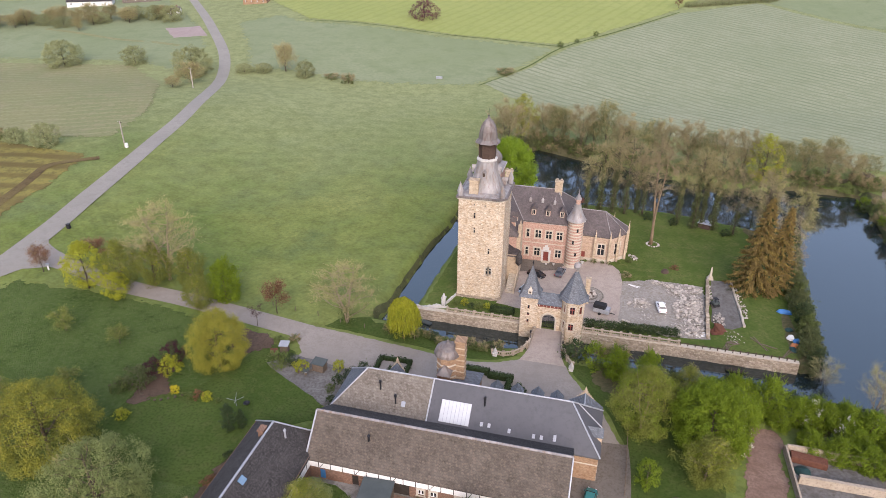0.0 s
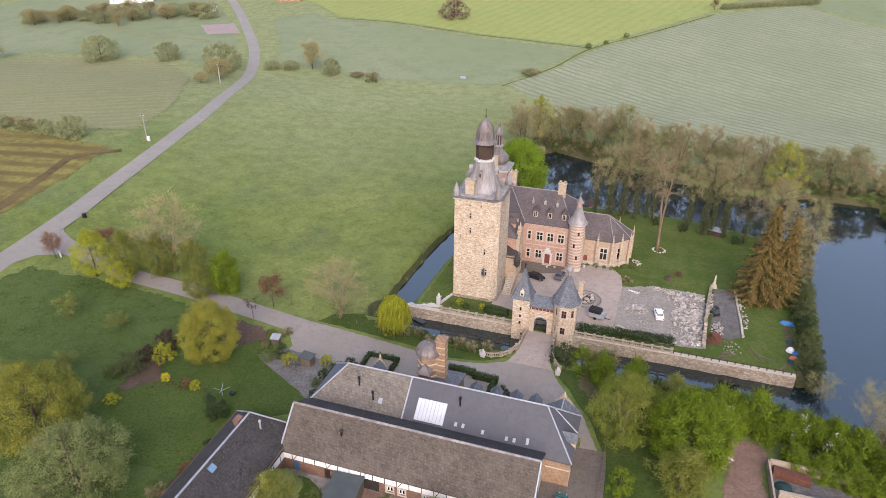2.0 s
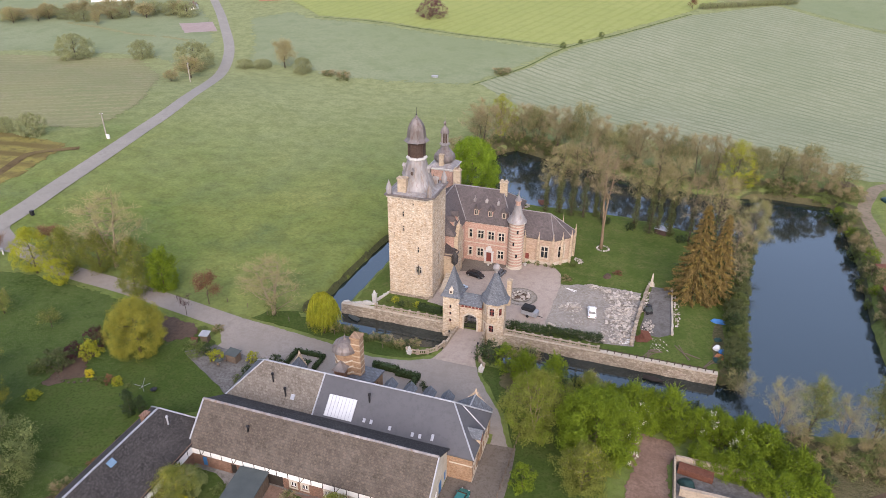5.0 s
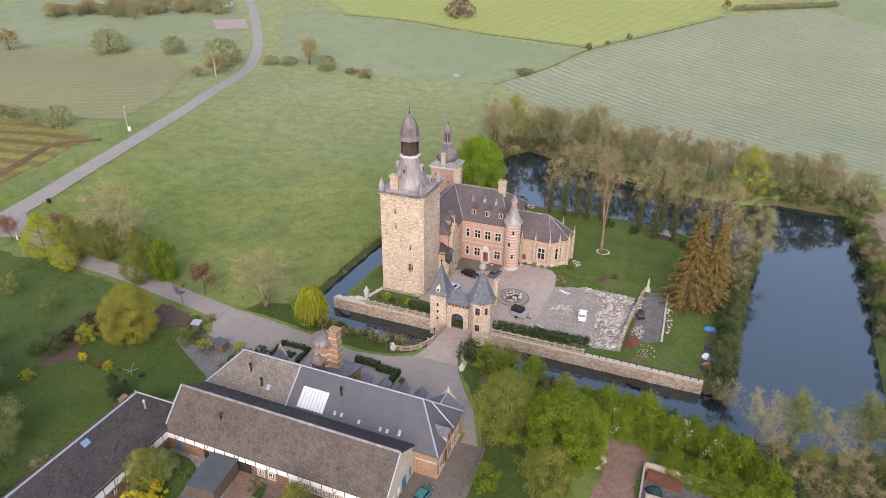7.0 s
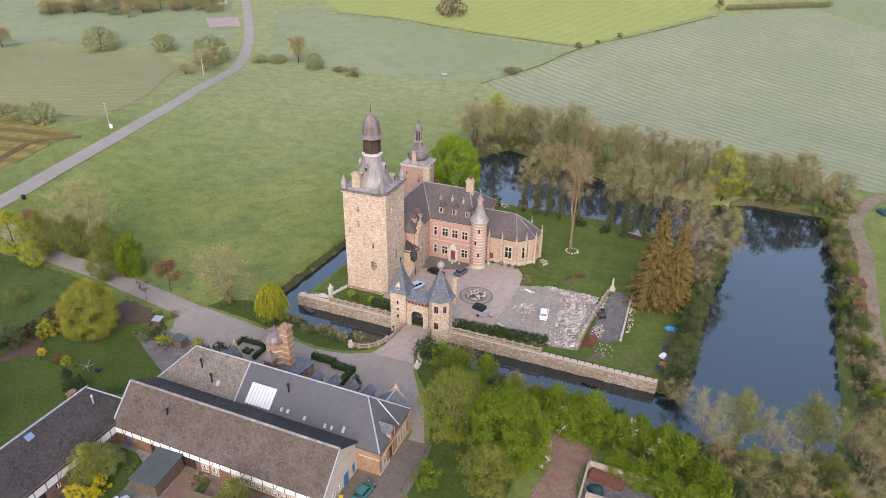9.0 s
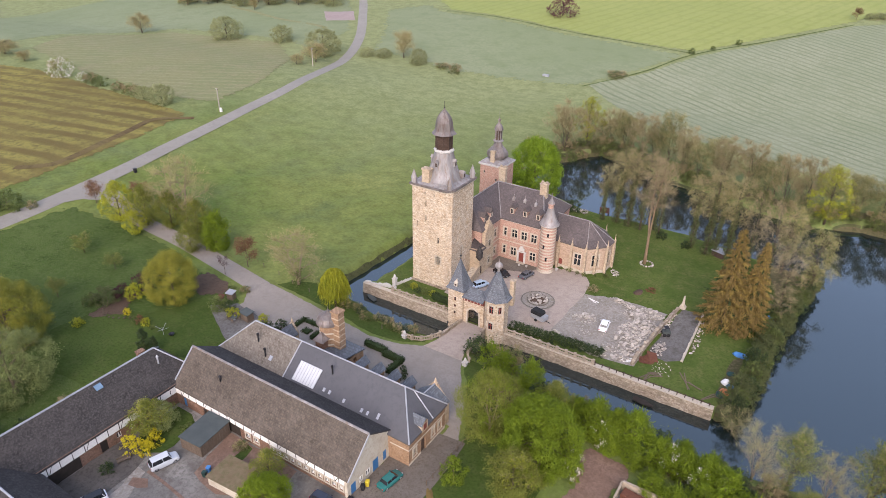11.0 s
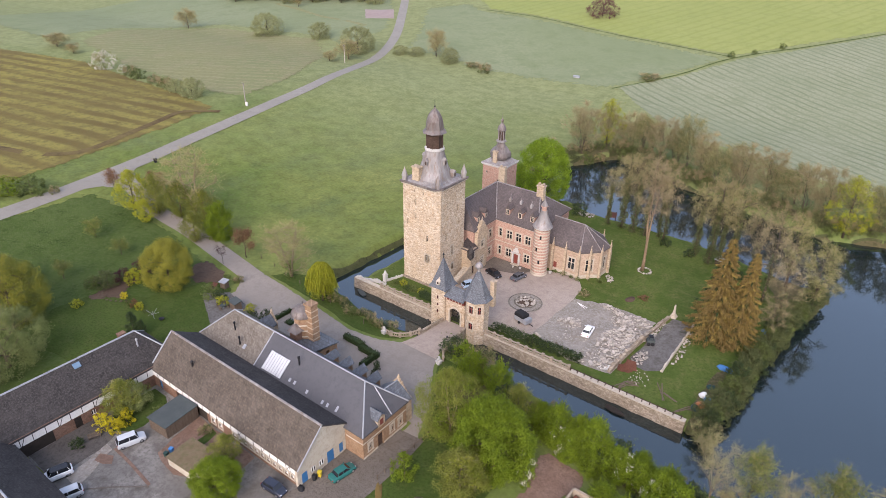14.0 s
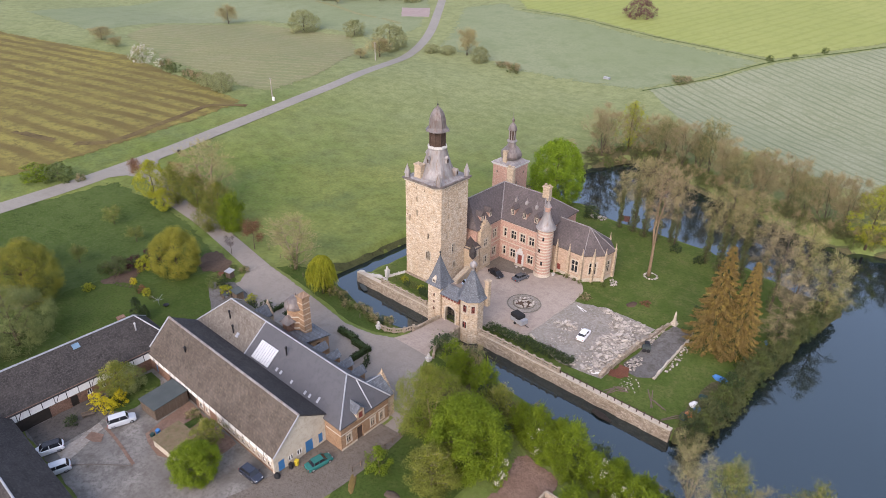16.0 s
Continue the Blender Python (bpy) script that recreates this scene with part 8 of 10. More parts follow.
    ("far_twig", -34.0, 228.0, 18.0, 16.0), ("alder_y", -30.5, 240.5, 18.0, 11.0), ("far_twig", -22.0, 243.0, 14.0, 13.0), ("far_olive", -16.0, 238.0, 15.0, 12.0), ("far_twig", -8.0, 234.0, 17.0, 13.0), ("far_olive", 0.6, 235.0, 19.0, 12.0), ("far_twig", 7.0, 230.0, 16.0, 11.0), ("far_olive", 12.6, 226.0, 13.0, 11.0), ("far_twig", 20.0, 225.4, 16.0, 12.0), ("far_twig", 28.0, 224.0, 17.0, 12.0), ("far_olive", 33.4, 221.0, 12.0, 10.0), ("far_twig", 39.0, 220.4, 16.0, 11.0),
    ("far_twig", 44.5, 219.0, 17.0, 9.0), ("alder_y", 50.6, 216.4, 18.0, 13.5), ("far_olive", 57.4, 222.4, 13.0, 10.0), ("far_olive", 64.0, 223.4, 14.0, 11.0), ("far_twig", 70.6, 223.4, 12.5, 11.0), ("far_twig", 77.6, 222.6, 10.0, 10.0), ("shrub_twig", 84.6, 219.6, 4.0, 7.0), ("far_twig", -40.0, 214.0, 8.0, 8.0),
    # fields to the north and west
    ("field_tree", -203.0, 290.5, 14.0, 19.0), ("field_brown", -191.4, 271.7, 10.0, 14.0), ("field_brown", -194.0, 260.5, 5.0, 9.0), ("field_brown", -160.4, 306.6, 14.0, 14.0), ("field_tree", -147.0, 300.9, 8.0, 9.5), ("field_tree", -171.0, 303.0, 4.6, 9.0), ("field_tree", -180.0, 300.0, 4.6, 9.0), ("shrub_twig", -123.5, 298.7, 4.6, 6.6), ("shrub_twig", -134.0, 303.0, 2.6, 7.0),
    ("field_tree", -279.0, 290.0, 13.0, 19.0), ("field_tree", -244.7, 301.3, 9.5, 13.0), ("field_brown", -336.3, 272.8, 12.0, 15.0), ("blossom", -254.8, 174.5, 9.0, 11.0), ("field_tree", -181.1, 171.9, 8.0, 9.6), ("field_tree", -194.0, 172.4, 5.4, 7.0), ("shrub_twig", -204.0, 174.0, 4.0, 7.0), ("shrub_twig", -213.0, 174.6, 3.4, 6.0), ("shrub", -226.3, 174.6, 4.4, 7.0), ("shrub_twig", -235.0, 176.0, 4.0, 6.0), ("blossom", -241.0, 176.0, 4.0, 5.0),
    ("field_brown", -268.0, 179.0, 5.0, 8.0), ("field_brown", -323.6, 185.0, 7.0, 17.0), ("field_brown", -300.0, 182.0, 5.0, 10.0), ("field_red", -120.0, 422.0, 11.0, 18.0), ("bronze", 37.4, 484.0, 7.0, 5.5), ("shrub", -134.8, 88.5, 5.5, 8.0), ("shrub_bright", -139.0, 84.0, 5.0, 9.0), ("shrub_twig", -131.5, 93.0, 2.0, 3.0), ("field_brown", -327.0, 358.0, 8.4, 8.4), ("shrub_twig", -52.5, 334.0, 3.0, 9.0), ("shrub", -30.0, 385.0, 3.0, 4.0), ("shrub", -12.0, 410.0, 3.0, 4.0), ("shrub", -22.0, 396.0, 2.0, 3.0),
]:
    plant(*row)

# scrub along the banks, hedges at the field edges, far woods
for i in range(17):
    plant(("shrub_twig", "shrub", "shrub_twig", "shrub_dark")[i % 4], -38.5 + 1.45 * i, 105.6 + 0.9 * math.sin(i * 1.3) + (1.2 if i < 6 else 0), 1.4 + 0.6 * ((i * 7) % 5) / 5, 2.4)
for i in range(42):
    plant(("shrub_ivy", "shrub_dark", "shrub_ivy", "shrub", "shrub_ivy")[i % 5], float(np.interp(117.6 + 1.45 * i, (117, 129, 142, 159, 181), (44.2, 46.4, 46.8, 48.6, 52.4))) + 0.9 * math.sin(i * 2.1), 117.6 + 1.45 * i, 3.0 + 2.2 * ((i * 5) % 7) / 7, 4.2)
for i in range(30):
    plant(("shrub_twig", "shrub", "shrub_twig", "shrub_ivy", "shrub_bright")[i % 5], 78.6 + 0.06 * i + 1.0 * math.sin(i * 1.7), 112 + 3.4 * i, 2.2 + 2.4 * ((i * 5) % 7) / 7, 4.6)
for i in range(26):
    plant(("shrub_twig", "shrub_twig", "shrub")[i % 3], 76.2 + 0.07 * i + 0.7 * math.sin(i * 2.7), 113 + 4.0 * i, 1.4 + 0.8 * ((i * 3) % 5) / 5, 2.6)
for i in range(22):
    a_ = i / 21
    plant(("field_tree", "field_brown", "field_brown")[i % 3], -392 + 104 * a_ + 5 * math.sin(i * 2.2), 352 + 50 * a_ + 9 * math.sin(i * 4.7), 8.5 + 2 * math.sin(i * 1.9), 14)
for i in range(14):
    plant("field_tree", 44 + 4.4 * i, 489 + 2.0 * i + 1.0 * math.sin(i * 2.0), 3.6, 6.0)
for i in range(30):
    a_ = i / 29
    x_, y_ = float(np.interp(a_, (0, 0.12, 0.35, 0.55, 0.75, 0.85, 1), (-37, -25, 0, 20, 47, 60, 84))), float(np.interp(a_, (0, 0.12, 0.35, 0.55, 0.75, 0.85, 1), (226, 242, 231, 223, 217, 223, 221)))
    plant(("shrub_twig", "shrub_twig", "shrub")[i % 3], x_ + 0.8 * math.sin(i * 2.3), y_ + 0.8 * math.cos(i * 3.1), 3.0 + 1.6 * ((i * 3) % 5) / 5, 5.0)
for i in range(19):
    a_ = i / 18
    x_, y_ = float(np.interp(a_, (0, 0.12, 0.35, 0.55, 0.75, 0.85, 1), (-37, -25, 0, 20, 47, 60, 82))), float(np.interp(a_, (0, 0.12, 0.35, 0.55, 0.75, 0.85, 1), (228, 244, 233, 225, 219, 225, 223)))
    plant(("far_olive", "far_twig", "far_olive")[i % 3], x_ + 1.4 * math.sin(i * 2.9), y_ + 5.0 + 1.8 * math.sin(i * 1.7), 11.0 + 3.0 * math.sin(i * 2.3), 10.0)
for i in range(30):
    a_ = i / 29
    x_, y_ = float(np.interp(a_, (0, 0.12, 0.35, 0.55, 0.75, 0.85, 1), (-35, -24, 1, 21, 47, 60, 82))), float(np.interp(a_, (0, 0.12, 0.35, 0.55, 0.75, 0.85, 1), (222, 239, 229, 221, 215, 221, 219)))
    plant(("shrub_ivy", "shrub", "shrub_twig")[i % 3], x_ + 0.8 * math.sin(i * 1.3), y_ + 0.7 * math.cos(i * 2.1), 2.6 + 1.6 * ((i * 3) % 5) / 5, 5.0)
for i in range(9):
    plant("shrub_twig", -38.5 - 0.5 * math.sin(i * 2), 150 + 6.5 * i, 1.4, 2.4)


def hedge(name, x0, x1, y0, y1, h, material, label, z=None, n=26):
    """A clipped hedge: an uneven block covered in leaves."""
    base = ground_z((x0 + x1) / 2, (y0 + y1) / 2) if z is None else z
    ob = thing(name, (x0 + x1) / 2, (y0 + y1) / 2, base, label, "hedge", "clipped hedges")
    a, b = (x1 - x0) / 2, (y1 - y0) / 2
    bm = box(bmesh.new(), -a + 0.12, a - 0.12, -b + 0.12, b - 0.12, -0.1, h - 0.12)
    bmesh.ops.bevel(bm, geom=bm.edges[:], offset=0.1, segments=2, affect="EDGES")
    part("core", bm, LEAF_DARK, ob)
    area = 4 * a * b + 2 * h * (2 * a + 2 * b)
    k = int(area * n)
    p = RNG.uniform(-1, 1, (k, 3))
    side = RNG.integers(0, 5, k)
    p[:, 0] = np.where(side == 0, -1, np.where(side == 1, 1, p[:, 0]))
    p[:, 1] = np.where(side == 2, -1, np.where(side == 3, 1, p[:, 1]))
    p[:, 2] = np.where(side == 4, 1, p[:, 2])
    p = p * [a, b, h / 2] + [0, 0, h / 2] + RNG.normal(size=(k, 3)) * 0.06
    foliage_mesh("foliage", [(leaves_at(p, 0.24), material)], ob)
    return ob


# box-edged parterre before the farm, court hedge above the moat
hedge("hedge", -37.0, -36.2, 92.8, 97.2, 0.9, LEAF_DARK, "clipped dark green box hedge")
hedge("hedge", -36.2, -30.6, 96.6, 97.5, 0.9, LEAF_DARK, "clipped dark green box hedge")
hedge("hedge", -31.2, -30.4, 92.8, 96.6, 0.9, LEAF_DARK, "clipped dark green box hedge")
hedge("hedge", -34.4, -32.6, 93.6, 95.2, 0.5, LEAF_DARK, "low clipped dark box knot")
hedge("hedge", -15.6, -11.0, 96.2, 97.4, 1.3, LEAF_DARK, "clipped dark green box hedge")
hedge("hedge", -20.5, -15.6, 97.0, 98.2, 1.3, LEAF_DARK, "clipped dark green box hedge")
hedge("hedge", -12.0, -11.0, 92.6, 96.2, 1.3, LEAF_DARK, "clipped dark green box hedge")
for i in range(7):
    plant("shrub_dark", -0.2 + 2.75 * i + 1.4, 120.2 + 0.18 * i, 1.7, 3.0)
    plant("shrub_dark", -0.2 + 2.75 * i + 2.7, 120.4 + 0.18 * i, 1.5, 2.8)
for x, y in ((-9.6, 95.0), (-8.7, 94.0), (-8.2, 92.8)):
    plant("shrub_dark", x, y, 1.3, 1.3)
for i in range(7):
    plant(("shrub", "shrub_lime", "shrub_dark")[i % 3], -27.5 + 1.75 * i, 121.2 + 0.5 * math.sin(i * 2.0), 1.2 + 0.5 * (i % 2), 1.8)
hedge("hedge", -19.6, -14.5, 119.8, 121.0, 1.5, LEAF_DARK, "tall clipped dark green hedge", z=G0)

# ---- vehicles ----
TYRE = mat("tyre_rubber", (0.014, 0.014, 0.015), (0.02, 0.02, 0.021), s1=3, rough=0.8, bump=0.1)
CHROME = mat("wheel_alloy", (0.315, 0.315, 0.322), (0.364, 0.364, 0.371), s1=3, rough=0.35, metal=0.7, bump=0)
LAMP_RED = mat("red_lens", (0.21, 0.007, 0.007), (0.252, 0.014, 0.014), s1=3, rough=0.2, bump=0)
LAMP_CLEAR = mat("clear_lens", (0.42, 0.434, 0.448), (0.476, 0.49, 0.504), s1=3, rough=0.15, bump=0)


def paint(name, c):
    return mat(name, c, tuple(v * 1.1 for v in c), s1=1.5, rough=0.25, bump=0, spec=0.5)


def loft(sections):
    """Skin through rings of equal length."""
    bm = bmesh.new()
    rings = [[bm.verts.new(p) for p in s] for s in sections]
    n = len(rings[0])
    for a, b in zip(rings, rings[1:]):
        for i in range(n):
            bm.faces.new((a[i], a[(i + 1) % n], b[(i + 1) % n], b[i]))
    bm.faces.new(rings[0][::-1])
    bm.faces.new(rings[-1])
    return bm


def car(x, y, rz, colour, label, kind="hatch", z=None, roof_paint=None):
    """A car facing its local x axis."""
    L, W, H, belt, nose, screen, back = {"hatch": (4.2, 1.76, 1.46, 0.92, 1.05, 0.55, -1.75), "saloon": (4.5, 1.76, 1.42, 0.92, 1.25, 0.55, -1.35), "van": (4.4, 1.82, 1.82, 1.08, 1.15, 0.75, -2.05), "suv": (4.5, 1.86, 1.62, 1.02, 1.15, 0.6, -1.95)}[kind]
    base = (ground_z(x, y) + 0.1) if z is None else z
    c = thing("car", x, y, base, label, "car", "parked cars", rz=rz)
    w, l = W / 2, L / 2

    def ring(px, hw, z0, z1):
        return [(px, -hw, z0), (px, hw, z0), (px, hw + 0.03, (z0 + z1) / 2), (px, hw * 0.95, z1 - 0.06), (px, hw * 0.85, z1), (px, -hw * 0.85, z1), (px, -hw * 0.95, z1 - 0.06), (px, -hw - 0.03, (z0 + z1) / 2)]
    hood = belt - 0.12
    body = loft([ring(-l, w * 0.82, 0.4, belt - 0.15), ring(-l + 0.12, w * 0.93, 0.26, belt - 0.05), ring(-l + 0.6, w, 0.22, belt), ring(0, w, 0.2, belt), ring(nose, w, 0.2, belt - 0.03), ring(l - 0.35, w * 0.95, 0.22, hood - 0.08), ring(l - 0.08, w * 0.85, 0.28, hood - 0.2), ring(l, w * 0.74, 0.38, hood - 0.3)])
    part("body", body, colour, c, smooth=False)
    t = H - 0.07
    gh = loft([[(back - 0.1, -w * 0.84, belt - 0.02), (back - 0.1, w * 0.84, belt - 0.02), (back + 0.25, w * 0.70, t), (back + 0.25, -w * 0.70, t)], [(nose, -w * 0.86, belt - 0.04), (nose, w * 0.86, belt - 0.04), (screen, w * 0.70, t), (screen, -w * 0.70, t)]])
    part("glasshouse", gh, GLASS_DARK, c, "dark tinted windows")
    rf = box(bmesh.new(), back + 0.2, screen + 0.06, -w * 0.72, w * 0.72, t - 0.02, H)
    bmesh.ops.bevel(rf, geom=rf.edges[:], offset=0.05, segments=2, affect="EDGES")
    part("roof", rf, roof_paint or colour, c)
    for s in (-1, 1):
        bm = bmesh.new()
        for bx, tx in ((nose - 0.02, screen - 0.02), (-0.25, -0.25), (back + 0.06, back + 0.32)):
            tube(bm, [(bx, s * w * 0.87, belt - 0.04), (tx, s * w * 0.715, t)], [0.045, 0.045], 4)
        part("pillar", bm, colour, c)
        part("mirror", soft_box(nose - 0.35, nose - 0.15, min(s * w, s * (w + 0.2)), max(s * w, s * (w + 0.2)), belt - 0.02, belt + 0.14, 0.04, 1), colour, c)
        part("headlight", boxes((l - 0.28, l - 0.06, min(s * 0.5, s * 0.74) * w, max(s * 0.5, s * 0.74) * w, hood - 0.3, hood - 0.16)), LAMP_CLEAR, c)
        part("tail_light", boxes((-l - 0.012, -l + 0.1, min(s * 0.6, s * 0.86) * w, max(s * 0.6, s * 0.86) * w, belt - 0.32, belt - 0.14)), LAMP_RED, c)
        for px in (-l + 0.78, l - 0.8):
            wh = lathe(bmesh.new(), [(0.24, -0.1), (0.32, -0.09), (0.32, 0.09), (0.24, 0.1)], 16)
            wh.transform(Matrix.Translation((px, s * (w - 0.08), 0.32)) @ Matrix.Rotation(radians(90), 4, "X"))
            wo = part("wheel", wh, TYRE, c)
            rm = lathe(bmesh.new(), [(0.21, -0.11), (0.2, 0.11)], 12)
            rm.transform(Matrix.Translation((px, s * (w - 0.08), 0.32)) @ Matrix.Rotation(radians(90), 4, "X"))
            part("rim", rm, CHROME, wo)
    return c


P_BLACK, P_GREY, P_SILVER, P_WHITE, P_GREEN, P_NAVY, P_ICE = (paint(n, c) for n, c in (("black_paint", (0.012, 0.012, 0.014)), ("grey_paint", (0.07, 0.075, 0.085)), ("silver_paint", (0.42, 0.44, 0.46)), ("white_paint", (0.68, 0.68, 0.68)), ("green_paint", (0.02, 0.11, 0.10)), ("navy_paint", (0.018, 0.022, 0.035)), ("ice_blue_paint", (0.36, 0.44, 0.52))))
car(-11.8, 138.6, -15, P_BLACK, "black saloon car on the gravel court", "saloon")
car(-6.4, 141.0, 78, P_GREY, "dark grey estate car on the gravel court", "saloon")
car(-13.4, 131.0, 65, P_ICE, "pale blue hatchback parked by the keep", "hatch")
car(16.7, 130.9, 98, P_WHITE, "old white saloon car in the rubble yard", "saloon")
car(-27.3, 55.7, 72, P_SILVER, "silver high-roofed family van in the farmyard", "van")
car(-29.5, 44.9, 253, P_WHITE, "white car with a black roof in the farmyard", "suv", roof_paint=P_BLACK)
car(-24.3, 43.9, 253, P_SILVER, "silver car parked beside the white one", "suv")
car(-1.5, 63.6, 4, P_NAVY, "dark blue car on the cobbles by the barn", "hatch")
car(4.3, 72.0, 82, P_GREEN, "dark green saloon at the barn gable", "saloon")


def trailer():
    t = thing("horse_trailer", 4.0, 125.9, G0 + 0.1, "grey box trailer under a black tarpaulin", "trailer", rz=-12)
    part("body", soft_box(-1.7, 1.7, -0.95, 0.95, 0.45, 1.5, 0.06), ZINC, t)
    bm = soft_box(-1.8, 0.9, -1.02, 1.02, 1.35, 2.3, 0.2, 3)
    part("tarpaulin", bm, TYRE, t, "black tarpaulin cover")
    part("drawbar", boxes((1.7, 2.9, -0.06, 0.06, 0.42, 0.54)), IRON, t)
    for s in (-1, 1):
        wh = lathe(bmesh.new(), [(0.24, -0.1), (0.31, -0.09), (0.31, 0.09), (0.24, 0.1)], 14)
        wh.transform(Matrix.Translation((-0.2, s * 1.0, 0.31)) @ Matrix.Rotation(radians(90), 4, "X"))
        part("wheel", wh, TYRE, t)
    return t


trailer()

# ---- court: fountain ring, rubble, ruin, ramp ----


def stone_mesh(i):
    r = random.Random(40 + i)
    bm = bmesh.new()
    bmesh.ops.create_icosphere(bm, subdivisions=1, radius=0.5)
    sx, sy, sz = r.uniform(0.7, 1.5), r.uniform(0.6, 1.1), r.uniform(0.35, 0.7)
    for v in bm.verts:
        v.co = Vector((max(-0.36, min(0.36, v.co.x * r.uniform(0.8, 1.3))) * sx, max(-0.36, min(0.36, v.co.y * r.uniform(0.8, 1.3))) * sy, max(-0.3, min(0.3, v.co.z * r.uniform(0.8, 1.3))) * sz))
    me = bpy.data.meshes.new("stone")
    bm.to_mesh(me)
    bm.free()
    me.materials.append(RUBBLE)
    return me


def slab_mesh(i):
    r = random.Random(90 + i)
    bm = box(bmesh.new(), -r.uniform(0.4, 0.8), r.uniform(0.4, 0.8), -0.3, r.uniform(0.2, 0.4), -0.1, 0.12)
    for v in bm.verts:
        v.co += Vector((r.uniform(-0.08, 0.08), r.uniform(-0.08, 0.08), r.uniform(-0.03, 0.03)))
    me = bpy.data.meshes.new("stone")
    bm.to_mesh(me)
    bm.free()
    me.materials.append(RUBBLE)
    return me


STONES = [stone_mesh(i) for i in range(7)] + [slab_mesh(i) for i in range(5)]


def heap(x, y, rx, ry, n, high, label, rz=0.0, scale=1.0, seed=0):
    r = random.Random(seed)
    h = thing("rubble_heap", x, y, G0 + 0.1, label, "rubble", "heaps of stone", rz=rz)
    for i in range(int(n * 1.6)):
        a, d = r.uniform(0, 6.283), r.uniform(0, 1) ** 0.6
        s = scale * (r.uniform(0.25, 0.62) if r.random() < 0.75 else r.uniform(0.62, 1.0))
        o = new("stone", r.choice(STONES))
        o.parent = h
        o.matrix_basis = pose(d * rx * math.cos(a), d * ry * math.sin(a), max(0.08, high * (1 - d) * r.uniform(0.3, 1.0)) + 0.1 * s, r.uniform(-14, 14), r.uniform(-14, 14), r.uniform(0, 360)) @ Matrix.Scale(s, 4)
    return h


heap(12.0, 131.6, 2.6, 1.5, 46, 0.5, "low heap of pale broken stone in the yard", 15, 0.8, 1)
heap(17.8, 142.0, 4.4, 1.2, 64, 0.6, "line of pale broken building stone on grass", -18, 0.9, 2)
heap(23.6, 141.4, 2.8, 1.8, 54, 0.8, "heap of pale broken building stone", -10, 0.9, 3)
heap(23.6, 136.2, 2.6, 3.8, 84, 0.9, "large heap of pale broken building stone", 8, 1.0, 4)
heap(21.8, 130.2, 2.8, 3.0, 76, 0.7, "stacked pale dressed stone blocks", 0, 1.0, 5)
heap(24.2, 126.0, 1.9, 3.4, 60, 0.8, "heap of pale slabs against the ruined wall", 10, 1.0, 6)
heap(19.4, 121.6, 1.3, 0.7, 12, 0.4, "small heap of pale slabs by the balustrade", 0, 0.9, 7)
heap(22.0, 133.4, 3.2, 2.6, 70, 0.6, "spread of pale broken blocks across the yard", 25, 0.9, 31)
heap(20.6, 138.6, 2.0, 1.6, 34, 0.5, "low heap of pale stone near the grass", 40, 0.9, 32)
heap(22.8, 122.8, 1.6, 1.6, 30, 0.5, "pale slabs and boards by the parapet", 0, 1.0, 33)
heap(12.6, 132.8, 2.0, 1.2, 30, 0.5, "pale cut blocks stacked in the yard", -12, 1.1, 34)
heap(10.8, 154.2, 0.9, 1.6, 20, 0.4, "edging of rough stones by the chapel", 30, 0.8, 8)
heap(-10.0, 183.6, 3.0, 1.6, 26, 0.8, "heap of old stone near the moat", 0, 1.2, 9)


def fountain():
    f_ = thing("fountain_ring", 0.4, 132.9, G0 + 0.1, "round dry stone basin ringed by rough stones on paving", "fountain")
    part("paving", lathe(bmesh.new(), [(3.9, 0.0), (3.9, 0.05), (3.7, 0.06)], 40), YARD, f_)
    bm = bmesh.new()
    for r0, r1, z in ((3.55, 3.75, 0.12), (2.3, 2.5, 0.2)):
        for i in range(40):
            a, b = 2 * math.pi * i / 40, 2 * math.pi * (i + 0.9) / 40
            v = [bm.verts.new((r * math.cos(t), r * math.sin(t), h)) for h in (0.0, z) for r, t in ((r0, a), (r1, a), (r1, b), (r0, b))]
            for q in ((3, 2, 1, 0), (4, 5, 6, 7), (0, 1, 5, 4), (1, 2, 6, 5), (2, 3, 7, 6), (3, 0, 4, 7)):
                bm.faces.new([v[k] for k in q])
    tagged(part("kerb", bm, TILE_LIGHT, f_), "ring of grey setts", kind="stuff")
    r = random.Random(3)
    for i in range(46):
        a = r.uniform(0, 6.283)
        d = r.choice((r.uniform(1.7, 2.2), r.uniform(1.7, 2.2), r.uniform(0, 1.6)))
        o = new("stone", r.choice(STONES))
        o.parent = f_
        o.matrix_basis = pose(d * math.cos(a), d * math.sin(a), 0.2 + r.uniform(0, 0.15), r.uniform(-20, 20), r.uniform(-20, 20), r.uniform(0, 360)) @ Matrix.Scale(r.uniform(0.5, 0.85), 4)
    part("soil", lathe(bmesh.new(), [(1.9, 0.0), (1.7, 0.16), (0.0, 0.3)], 20), SOIL, f_)
    return f_


fountain()


